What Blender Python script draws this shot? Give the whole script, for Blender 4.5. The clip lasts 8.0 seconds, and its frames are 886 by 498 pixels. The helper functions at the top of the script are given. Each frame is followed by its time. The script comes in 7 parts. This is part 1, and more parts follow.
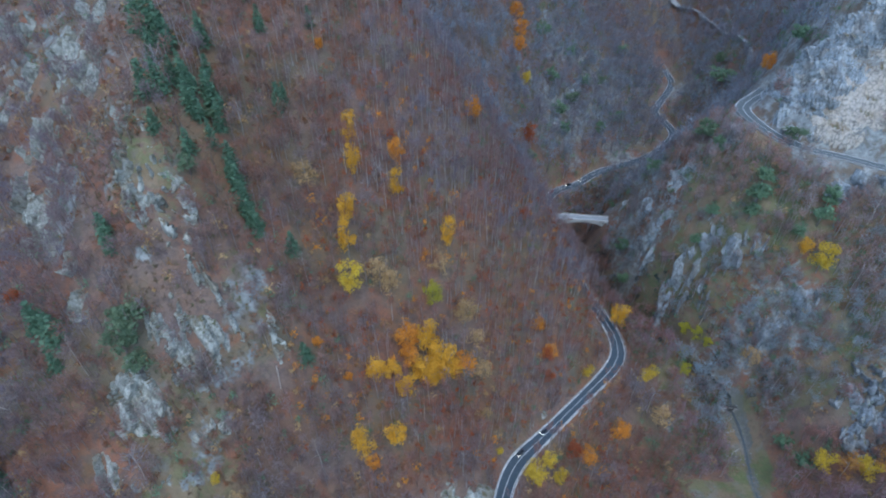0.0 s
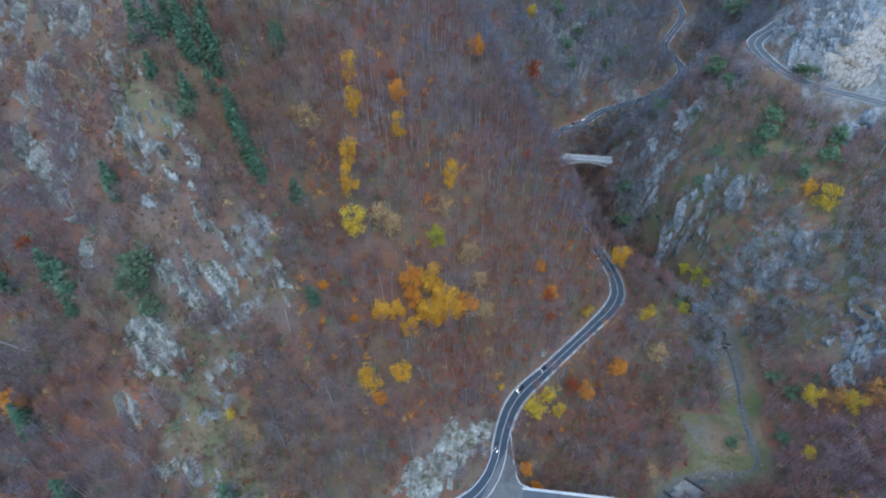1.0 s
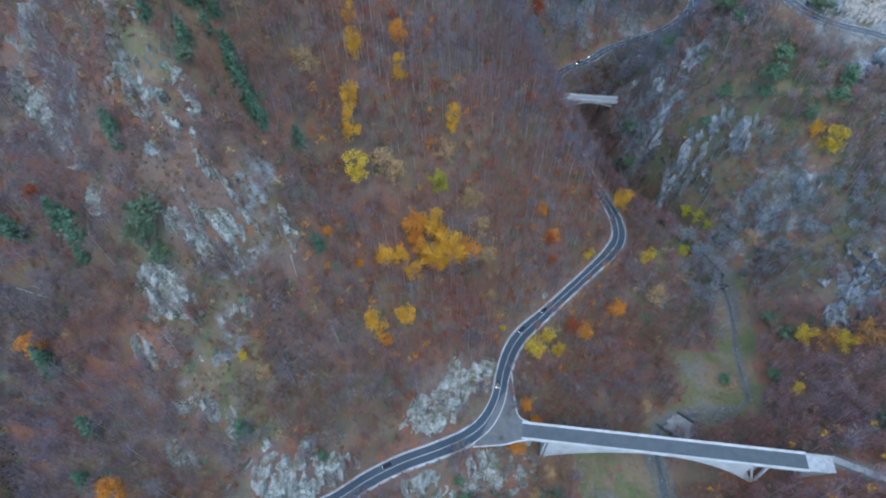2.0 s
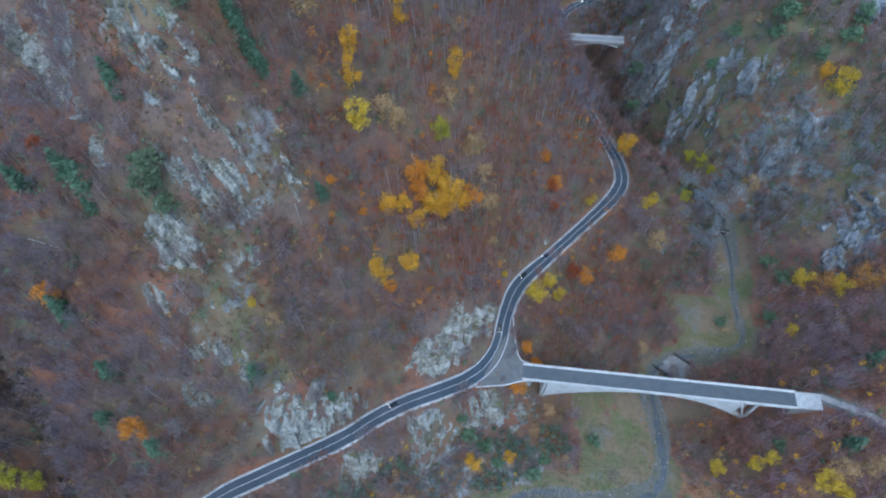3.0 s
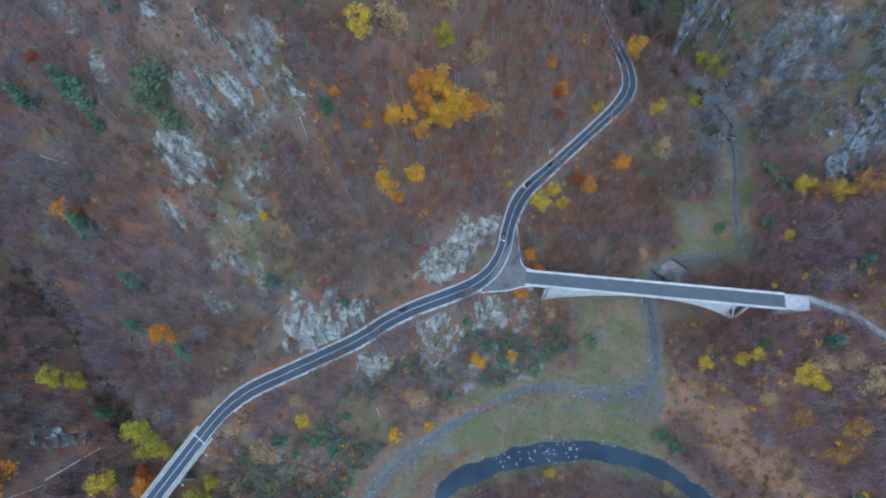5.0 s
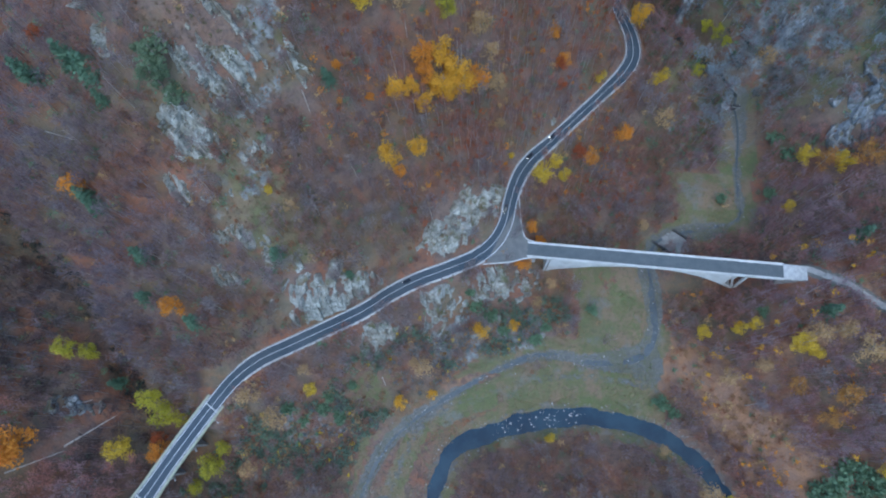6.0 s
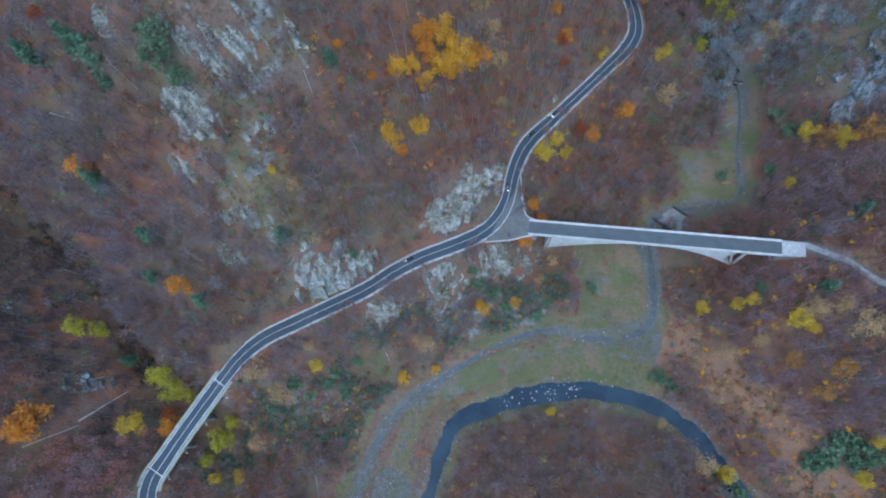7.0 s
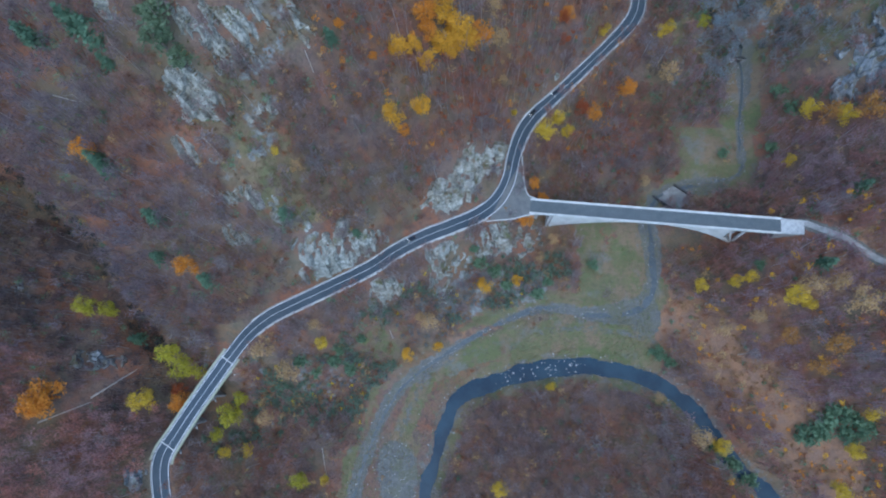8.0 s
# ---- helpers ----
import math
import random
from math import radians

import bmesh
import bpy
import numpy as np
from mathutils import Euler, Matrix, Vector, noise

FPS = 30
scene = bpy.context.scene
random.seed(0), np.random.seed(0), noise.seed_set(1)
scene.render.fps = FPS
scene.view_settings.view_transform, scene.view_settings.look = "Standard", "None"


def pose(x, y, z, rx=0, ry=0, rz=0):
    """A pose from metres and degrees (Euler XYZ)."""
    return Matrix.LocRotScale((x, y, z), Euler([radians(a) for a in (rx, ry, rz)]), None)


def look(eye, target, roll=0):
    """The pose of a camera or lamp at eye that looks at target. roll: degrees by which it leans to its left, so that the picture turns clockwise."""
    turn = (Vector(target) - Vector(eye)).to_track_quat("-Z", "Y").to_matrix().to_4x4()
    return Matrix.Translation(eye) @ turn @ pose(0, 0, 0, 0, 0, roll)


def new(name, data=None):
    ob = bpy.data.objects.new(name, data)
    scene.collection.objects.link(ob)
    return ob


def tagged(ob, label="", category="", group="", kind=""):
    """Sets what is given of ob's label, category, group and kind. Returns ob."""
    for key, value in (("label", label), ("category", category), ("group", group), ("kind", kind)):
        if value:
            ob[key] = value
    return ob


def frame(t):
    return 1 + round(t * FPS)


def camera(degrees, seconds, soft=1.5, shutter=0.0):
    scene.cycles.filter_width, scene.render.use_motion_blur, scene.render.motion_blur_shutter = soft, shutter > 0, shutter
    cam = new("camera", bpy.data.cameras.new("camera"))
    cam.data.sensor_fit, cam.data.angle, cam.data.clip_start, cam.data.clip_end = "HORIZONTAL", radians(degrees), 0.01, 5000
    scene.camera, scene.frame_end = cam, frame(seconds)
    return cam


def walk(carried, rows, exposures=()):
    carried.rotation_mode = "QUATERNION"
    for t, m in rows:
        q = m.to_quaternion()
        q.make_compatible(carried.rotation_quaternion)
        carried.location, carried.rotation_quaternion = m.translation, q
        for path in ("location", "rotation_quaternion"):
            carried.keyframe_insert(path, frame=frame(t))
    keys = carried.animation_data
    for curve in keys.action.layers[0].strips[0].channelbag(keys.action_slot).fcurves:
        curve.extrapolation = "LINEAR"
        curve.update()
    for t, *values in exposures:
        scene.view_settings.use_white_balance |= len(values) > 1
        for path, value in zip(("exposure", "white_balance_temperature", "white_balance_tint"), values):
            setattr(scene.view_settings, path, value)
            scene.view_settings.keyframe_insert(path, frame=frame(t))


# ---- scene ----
cam = camera(77.9, 8.0, soft=2.1)
PATH = [
    (0, (0.00, 0.00, 255.00), (-0.66, 76.73, 190.87), -0.12),
    (0.5, (0.12, -0.01, 256.80), (-0.84, 72.94, 188.41), -0.44),
    (1, (0.20, -0.03, 258.61), (-1.02, 69.03, 186.30), -0.76),
    (1.5, (0.26, -0.05, 260.43), (-1.22, 64.90, 184.41), -1.11),
    (3, (0.28, -0.11, 265.90), (-2.04, 52.14, 180.67), -2.64),
    (3.5, (0.26, -0.11, 267.72), (-2.29, 47.85, 180.01), -3.21),
    (4, (0.22, -0.10, 269.55), (-2.63, 43.72, 179.71), -3.95),
    (4.5, (0.18, -0.07, 271.38), (-2.95, 39.91, 179.78), -4.84),
    (6, (0.06, 0.14, 276.86), (-3.90, 31.55, 182.01), -7.84),
    (6.5, (0.03, 0.27, 278.69), (-4.14, 29.64, 183.19), -8.83),
    (7, (0.01, 0.43, 280.51), (-4.37, 27.60, 184.37), -10.03),
    (7.5, (0.01, 0.62, 282.32), (-4.54, 25.83, 185.66), -11.20),
    (8, (0.03, 0.86, 284.13), (-4.77, 23.91, 186.94), -12.82),
]
walk(cam, [(t, look(eye, target, roll)) for t, eye, target, roll in PATH], [(0, 1.40, 5730, 1), (8, 1.32, 5580, 1)])

# ---- sky and light: an overcast autumn evening ----
world = bpy.data.worlds.new("overcast_sky")
scene.world = world
world.use_nodes = True
_sky = world.node_tree.nodes.new("ShaderNodeTexSky")
_sky.sky_type = "NISHITA"
_sky.sun_disc = False
_sky.sun_elevation = radians(65)
_sky.sun_rotation = radians(200)
_sky.dust_density = 1.0
_back = world.node_tree.nodes["Background"]
_back.inputs["Strength"].default_value = 0.15
world.node_tree.links.new(_sky.outputs[0], _back.inputs["Color"])
_sun = bpy.data.lights.new("sun", "SUN")
_sun.energy, _sun.angle, _sun.color = 0.6, radians(50), (1.0, 0.97, 0.93)
sun = new("sun", _sun)
sun.matrix_world = look((0, 0, 600), (-30, 60, 450))

# ---- the lie of the land: ridges, gullies, streams and benches ----
def vnoise(x, y, seed=0):
    """Smooth value noise in 0..1 for arrays of places."""
    x, y = np.asarray(x, float), np.asarray(y, float)
    xi, yi = np.floor(x).astype(np.int64), np.floor(y).astype(np.int64)
    u, v = x - xi, y - yi
    u, v = u * u * (3 - 2 * u), v * v * (3 - 2 * v)

    def lattice(a, b):
        h = (a * 374761393 + b * 668265263 + seed * 974634777) & 0xFFFFFFFF
        h = ((h ^ (h >> 13)) * 1274126177) & 0xFFFFFFFF
        h = ((h ^ (h >> 16)) * 2246822519) & 0xFFFFFFFF
        return ((h ^ (h >> 13)) & 0xFFFFFF) / float(0xFFFFFF)

    top = lattice(xi, yi) * (1 - u) + lattice(xi + 1, yi) * u
    low = lattice(xi, yi + 1) * (1 - u) + lattice(xi + 1, yi + 1) * u
    return top * (1 - v) + low * v


def fbm(x, y, size, octaves=4, seed=0):
    """Layered noise about 0, in -1..1."""
    total, gain, norm = 0.0, 1.0, 0.0
    for n in range(octaves):
        total = total + gain * (vnoise(x * 2**n / size, y * 2**n / size, seed + 17 * n) * 2 - 1)
        norm += gain
        gain *= 0.5
    return total / norm


def smooth(a, b, x):
    u = np.clip((x - a) / (b - a), 0, 1)
    return u * u * (3 - 2 * u)


def along(points, step):
    """Evenly spaced places on a broken line, each with its parameter."""
    pts = np.array(points, float)
    out = []
    for a, b in zip(pts[:-1], pts[1:]):
        n = max(1, int(np.ceil(np.linalg.norm((b - a)[:2]) / step)))
        out += [a + (b - a) * k / n for k in range(n)]
    return np.array(out + [pts[-1]])


def curve(points, step=2.0):
    """A smooth line through the points (Catmull-Rom), evenly spaced."""
    p = np.array(points, float)
    p = np.vstack([2 * p[0] - p[1], p, 2 * p[-1] - p[-2]])
    fine = []
    for a, b, c, d in zip(p[:-3], p[1:-2], p[2:-1], p[3:]):
        n = max(2, int(np.linalg.norm((c - b)[:2]) / 0.5))
        for k in range(n):
            u = k / n
            fine.append(0.5 * (2 * b + (c - a) * u + (2 * a - 5 * b + 4 * c - d) * u * u + (3 * b - a - 3 * c + d) * u**3))
    fine = np.array(fine + [p[-2]])
    s = np.r_[0, np.cumsum(np.linalg.norm(np.diff(fine[:, :2], axis=0), axis=1))]
    q = np.linspace(0, s[-1], max(2, int(s[-1] / step) + 1))
    return np.stack([np.interp(q, s, fine[:, k]) for k in range(fine.shape[1])], 1)


# the valley road: x, y, half its width
ROAD = [(-147, -85, 4.2), (-152.5, -62, 4.2), (-156.6, -45, 4.3), (-156.2, -35, 4.2), (-150.6, -25, 3.6), (-142, -11, 3.4), (-126.5, 12, 3.4), (-116.5, 25, 3.6),
        (-105, 34.2, 3.7), (-87, 42.8, 3.7), (-54.5, 58, 3.7), (-39.5, 67.5, 3.7), (-24.3, 75.2, 3.7), (-9, 80.8, 3.7), (6.4, 87.3, 3.8), (16, 95, 3.9),
        (22.3, 106, 3.6), (26, 120.5, 3.5), (31, 133.5, 3.8), (38, 143.5, 3.8), (51.3, 156, 3.2), (66.5, 170.5, 3.0), (83.7, 187, 3.2), (94.2, 197.5, 3.9),
        (100.5, 207, 4.0), (102.4, 216, 3.9), (101.5, 228, 3.5), (97, 244, 3.3), (91, 265, 3.2), (84, 300, 3.2), (78, 335, 3.3), (80, 362, 3.4),
        (90, 380, 3.4), (112, 393, 3.4), (131, 410, 3.4), (160, 424, 3.4)]
ROAD_FAR = [(160, 424, 3.4), (185, 439, 3.4), (208, 462, 3.6), (219, 482, 3.8), (218, 503, 3.6), (215, 527, 3.4), (230, 555, 3.4), (250, 589, 3.4), (257, 615, 3.4), (258, 660, 3.4)]
# the mountain road on its shelf in the cliff
HIGH_ROAD = [(212, 350, 3.8), (203, 341, 4.0), (192, 331, 4.2), (185.5, 321, 4.4), (185, 307, 4.3), (190, 285, 4.0), (201, 271, 3.8), (217, 261, 3.6), (232, 251, 3.6), (262, 236, 3.6), (300, 222, 3.6)]
HIGH_Z = 102.0
FAR_ROAD = [(266, 470, 3.4), (281, 506, 3.4), (287, 545, 3.4), (305, 622, 3.6), (312, 685, 3.8), (312, 740, 4.0), (302, 800, 4.0)]
RIVER = [(-34, -110, 4), (-27, -62, 4), (-20, -38, 4.1), (-14, -20, 4.4), (-7, -9.5, 4.8), (7.4, -2.5, 4.6), (29.3, 3.3, 5.2), (51, 6.6, 5.4), (69.5, 5.8, 5.0), (90, 0.6, 4.6), (107.4, -8, 5), (120.7, -21, 5), (130.3, -38, 4.6), (143, -52, 5), (160, -70, 5), (190, -100, 5)]
STREAM = [(-66, -90, 3), (-64.4, -59, 3), (-58.8, -40, 3), (-48.4, -16.5, 3), (-36, 0, 3), (-14, 14.8, 2.6), (11.4, 28.4, 2.6), (33.8, 37.5, 3), (52.6, 38, 3), (71, 34, 3), (93, 37, 4.0), (102, 49, 4.6), (103.6, 71, 4.2), (103, 88, 4.0), (110, 103, 3.6), (132, 109, 3), (157, 114, 2), (160.5, 132, 1.8), (163, 148, 1.8), (168, 172, 2), (168, 193, 3)]
GORGE = [(168, 193, -19), (150, 222, -17), (128, 262, -15), (112, 300, -14), (106, 340, -13), (122, 372, -11), (158, 398, -9), (200, 432, -7), (236, 478, -5), (236, 540, -2), (268, 600, 2), (282, 680, 8), (330, 900, 40)]
WATER_Z = -27.5

# heights along ridges, spurs, slopes and valley floors
SPINE = [(-79, 67, 26), (-84, 86, 38), (-108, 113, 66), (-100, 130, 78), (-90, 146, 91), (-91, 157, 105), (-112, 168, 131), (-117, 200, 156), (-126, 245, 178), (-150, 330, 215), (-160, 480, 270)]
WEST_GULLY = [(-128, 40, 10), (-138, 60, 22), (-150, 82, 37), (-168, 106, 56), (-158, 148, 92), (-146, 180, 132), (-156, 212, 146)]
WEST_SPUR = [(-165, 180, 106), (-190, 204, 118), (-215, 250, 150), (-250, 340, 200)]
WEST_WALL = [(-205, 130, 75), (-262, 170, 98), (-330, 260, 170)]
RAVINE = [(-105, -40, -25), (-130, -18, -25), (-148, -2, -23), (-176, 22, -12), (-204, 58, 8), (-240, 95, 38), (-285, 125, 66), (-350, 150, 100)]
SOUTH_WEST = [(-160, -110, -4), (-172, -58, 3), (-200, -26, 8), (-234, 14, 32), (-280, 30, 66), (-360, 20, 110)]
SLOPE_LOW = [(-50, 78, 16), (-35, 100, 20), (-12, 116, 20), (4, 120, 14), (-8, 158, 37), (38, 176, 18), (53, 187, 22)]
SLOPE_MID = [(-62, 121, 40), (-58, 146, 68), (-45, 181, 77), (-2, 213, 84), (28, 215, 62), (52, 216, 42), (52, 246, 52)]
SLOPE_HIGH = [(-87, 190, 124), (-64, 213, 110), (-26, 235, 112), (2, 258, 104), (34, 280, 78), (48, 302, 58), (48, 330, 50)]
SLOPE_TOP = [(-106, 242, 165), (-78, 244, 140), (-60, 266, 154), (-10, 300, 140), (20, 330, 104), (14, 372, 78), (50, 400, 62)]
BROW = [(58, 202, 27), (74, 222, 33), (77, 245, 33), (74, 270, 34), (67, 298, 36), (60, 326, 36)]
SUMMITS = [(-60, 350, 200), (-40, 460, 220), (10, 430, 120), (60, 470, 68), (90, 520, 70), (110, 600, 90), (130, 720, 130), (60, 640, 190), (-20, 760, 300)]
SPUR_FOOT = [(140, 210, -6), (128, 292, 0), (122, 322, 2), (128, 344, 6)]
SPUR_FACE = [(186, 186, 4), (186, 204, 26), (158, 236, 36), (145, 262, 42), (136, 292, 50), (139, 330, 36), (152, 352, 30)]
SPUR_MID = [(222, 190, 42), (200, 221, 62), (172, 248, 78), (152, 282, 80), (152, 318, 76), (176, 372, 42), (214, 398, 38)]
CLIFF = [(330, 235, 165), (285, 262, 152), (256, 282, 150), (232, 312, 150), (228, 352, 146), (262, 410, 160), (330, 420, 220), (420, 380, 260)]
EAST_BANK = [(170, 120, -18), (188, 142, -8), (200, 168, 18), (240, 150, 34), (330, 150, 80)]
TRACK = [(150, 80, -20), (158, 78, -8), (167, 77, 4.5), (179, 71, 7), (195, 60, 8), (208, 52, 9), (240, 44, 12), (300, 30, 32), (400, 30, 70)]
EAST_LOW = [(132, 100, -24), (140, 72, -25), (128, 52, -24), (150, 46, -13), (168, 42, 2), (192, 20, 6), (250, -20, 18), (360, -60, 50)]
EAST_FOOT = [(122, 20, -24), (140, -6, -22), (165, -40, -19), (200, -70, -14), (260, -120, 4)]
PENINSULA = [(4, -32, -24), (30, -22, -23), (62, -18, -22), (92, -28, -22), (60, -60, -14), (60, -130, 0)]
JUNCTION_FOOT = [(-40, 42, -18), (-12, 50, -22), (10, 60, -24), (32, 70, -25), (46, 82, -25.5), (54, 92, -24.5), (62, 110, -20), (74, 140, -15), (92, 165, -12), (116, 200, -10)]
SPINE_FOOT = [(-70, 80, 30), (-92, 104, 45), (-80, 120, 54)]
NOSE = [(-100, 60, 20), (-108, 85, 37)]
FLOOR = [(-78, -62, -24), (-60, -20, -23.5), (-30, 14, -23.5), (20, 22, -25.6), (60, 25, -25.6), (96, 20, -25), (80, 60, -24.5), (84, 86, -20), (112, 122, -20), (148, 130, -21)]
FAR_EAST = [(256, 470, 40), (262, 540, 42), (290, 560, 70), (330, 520, 130), (340, 640, 110), (420, 600, 200), (400, 800, 180), (600, 700, 330), (240, 800, 70), (180, 980, 190), (420, 1100, 300)]
OUTER = [(-700, 100, 260), (-500, 500, 380), (-300, 900, 430), (0, 1300, 430), (600, 1300, 420), (900, 700, 420), (800, 200, 250), (600, -100, 140), (500, -400, 90), (150, -350, -5), (-60, -350, -10), (-260, -300, 60), (-600, -250, 200)]

ROAD_LINE, FAR_LINE, HIGH_LINE = curve(ROAD, 2.0), curve(ROAD_FAR, 2.0), curve(HIGH_ROAD, 2.0)
RIVER_LINE, STREAM_LINE, GORGE_LINE = curve(RIVER, 2.0), curve(STREAM, 2.0), curve(GORGE, 3.0)
FAR_ROAD_LINE = curve(FAR_ROAD, 3.0)
SHORE = curve([(106, 37, 1), (122, 25, 1), (137, 6, 1), (153, -15, 1), (170, -42, 1), (192, -80, 1)], 3.0)  # the earthy river bank
CREASE = curve([(-240, 112, 1), (-223, 101, 1), (-215, 86, 1), (-201, 74, 1), (-193, 55, 1), (-187, 41, 1), (-180, 27, 1), (-166, 12, 1)], 3.0)  # the ravine's dark bed
BANK = curve([(-122, -22, 1), (-109, 5, 1), (-82, 0, 1), (-56, 10, 1), (-24, 34, 1), (8, 50, 1), (40, 52, 1)], 3.0)  # the scrubby bank below the road
TRACK_LINE = curve([(171, 76.3, 1.6), (179, 71, 1.7), (187, 66.8, 1.7), (195, 60.4, 1.8), (208, 52, 1.8), (226, 44, 1.8), (250, 36, 1.8)], 1.5)
BRIDGED = (ROAD_LINE[:, 1] > -34) & (ROAD_LINE[:, 1] < 9) & (ROAD_LINE[:, 0] < -100)  # where the road stands on its viaduct
BENCH = ROAD_LINE[~BRIDGED]


def _skeleton():
    rows = [along(line, 14) for line in (SPINE, WEST_GULLY, WEST_SPUR, WEST_WALL, RAVINE, SOUTH_WEST, SLOPE_LOW, SLOPE_MID, SLOPE_HIGH, SLOPE_TOP,
                                         SPUR_FOOT, SPUR_FACE, SPUR_MID, CLIFF, EAST_BANK, TRACK, EAST_LOW, EAST_FOOT, PENINSULA, FLOOR, JUNCTION_FOOT, SPINE_FOOT, NOSE, BROW)]
    rows += [along(line, 60) for line in (SUMMITS, FAR_EAST)] + [along(OUTER, 150)] + [along(GORGE, 16)]
    rows += [np.c_[BENCH[::6, :2], np.zeros(len(BENCH[::6]))], np.c_[FAR_LINE[::8, :2], np.zeros(len(FAR_LINE[::8]))]]
    rows += [np.c_[HIGH_LINE[::6, :2], np.full(len(HIGH_LINE[::6]), HIGH_Z)]]
    rows += [np.c_[RIVER_LINE[::8, :2], np.full(len(RIVER_LINE[::8]), -27.0)], np.c_[STREAM_LINE[::8, :2], np.full(len(STREAM_LINE[::8]), -25.3)]]
    return np.concatenate(rows)


_knots = _skeleton()
_n = len(_knots)
_gap = np.hypot(_knots[:, None, 0] - _knots[None, :, 0], _knots[:, None, 1] - _knots[None, :, 1])
_system = np.zeros((_n + 3, _n + 3))
_system[:_n, :_n] = -_gap + np.eye(_n) * 3.0
_system[:_n, _n] = _system[_n, :_n] = 1
_system[:_n, _n + 1 :] = _knots[:, :2] / 100
_system[_n + 1 :, :_n] = _knots[:, :2].T / 100
_weights = np.linalg.solve(_system, np.r_[_knots[:, 2], 0, 0, 0])


def near(x, y, line, reach=1e9):
    """The distance to a line, and the index of its nearest place."""
    d = np.full(x.shape, 1e9)
    at = np.zeros(x.shape, int)
    lo, hi = line[:, :2].min(0) - 60, line[:, :2].max(0) + 60
    some = np.flatnonzero((x > lo[0]) & (x < hi[0]) & (y > lo[1]) & (y < hi[1]))
    for part in np.array_split(some, max(1, len(some) // 8000)):
        if len(part):
            gap = np.hypot(x[part, None] - line[None, :, 0], y[part, None] - line[None, :, 1])
            at[part] = gap.argmin(1)
            d[part] = gap.min(1)
    return d, at


def meadow_zone(x, y):
    """Where the valley floor is open grass: between stream and river, and the flats upstream."""
    x, y = x + 8 * fbm(x, y, 22, 3, 91), y + 8 * fbm(x, y, 24, 3, 92)
    d, at = near(x, y, STREAM_LINE)
    way = np.gradient(STREAM_LINE[:, :2], axis=0)[at]
    side = way[:, 0] * (y - STREAM_LINE[at, 1]) - way[:, 1] * (x - STREAM_LINE[at, 0])
    dr, ri = near(x, y, RIVER_LINE)
    wr = np.gradient(RIVER_LINE[:, :2], axis=0)[ri]
    out = wr[:, 0] * (y - RIVER_LINE[ri, 1]) - wr[:, 1] * (x - RIVER_LINE[ri, 0]) > 0
    bar = (side < 0) & out & (d < 45) & (y < 42) & (x < 100)
    west = (x > 60) & (x < 100) & (y > 36) & (y < 90)
    north = (x > 122) & (x < 168) & (y > 112) & (y < 143) & (side > 0)
    return bar | west | north | (d < 9 + 5 * fbm(x, y, 15, 2, 33))


def ground(x, y, rough=True):
    """The height of the ground at arrays of places."""
    x, y = np.ravel(np.asarray(x, float)), np.ravel(np.asarray(y, float))
    z = np.empty(len(x))
    for part in np.array_split(np.arange(len(x)), max(1, len(x) // 8000)):
        gap = np.hypot(x[part, None] - _knots[None, :, 0], y[part, None] - _knots[None, :, 1])
        z[part] = -gap @ _weights[:_n] + _weights[_n] + x[part] / 100 * _weights[_n + 1] + y[part] / 100 * _weights[_n + 2]
    if rough:
        steep = smooth(-20, 15, z)
        z = z + steep * (fbm(x, y, 34, 4, 3) * 4.0 + (0.5 - np.abs(fbm(x + 0.4 * y, y, 15, 3, 9))) * 2.2) + fbm(x, y, 9, 3, 5) * 0.45
    d, _ = near(x, y, BENCH)
    w = smooth(5.2, 11.5, d)
    z = (-0.35) * (1 - w) + z * w
    d, _ = near(x, y, FAR_LINE)
    w = smooth(4.6, 11, d)
    z = (-0.35) * (1 - w) + z * w
    d, _ = near(x, y, HIGH_LINE)
    w = smooth(4.6, 10, d)
    z = (HIGH_Z - 0.35) * (1 - w) + z * w
    # under the viaduct the ground stays clear of the deck
    d, _ = near(x, y, ROAD_LINE[BRIDGED][4:-4])
    z = np.where(d < 9, np.minimum(z, -5.0 - 3 * (1 - d / 9)), z)
    d, _ = near(x, y, CREASE)
    z = z - 13.0 * np.exp(-((d / 7.0) ** 2)) * smooth(0, 30, np.abs(x + 240) + np.abs(y - 112)) * smooth(5, 20, np.hypot(x + 166, y - 12))
    d, at = near(x, y, GORGE_LINE)
    z = z - 24.0 * np.exp(-((d / 7.5) ** 2)) * smooth(205, 250, GORGE_LINE[at, 1]) * smooth(400, 370, GORGE_LINE[at, 1]) * smooth(6.5, 12, near(x, y, BENCH)[0])
    d, at = near(x, y, RIVER_LINE)
    w = smooth(0.45, 1.15, (d + 2.2 * fbm(x, y, 8, 4, 41)) / RIVER_LINE[at, 2])
    z = np.minimum(z, (-29.0) * (1 - w) + np.maximum(z, -26.9) * w)
    d, at = near(x, y, STREAM_LINE)
    w = smooth(0.5, 1.8, d / STREAM_LINE[at, 2])
    z = np.where(z < -12, (z - 0.9) * (1 - w) + z * w, z)
    return z


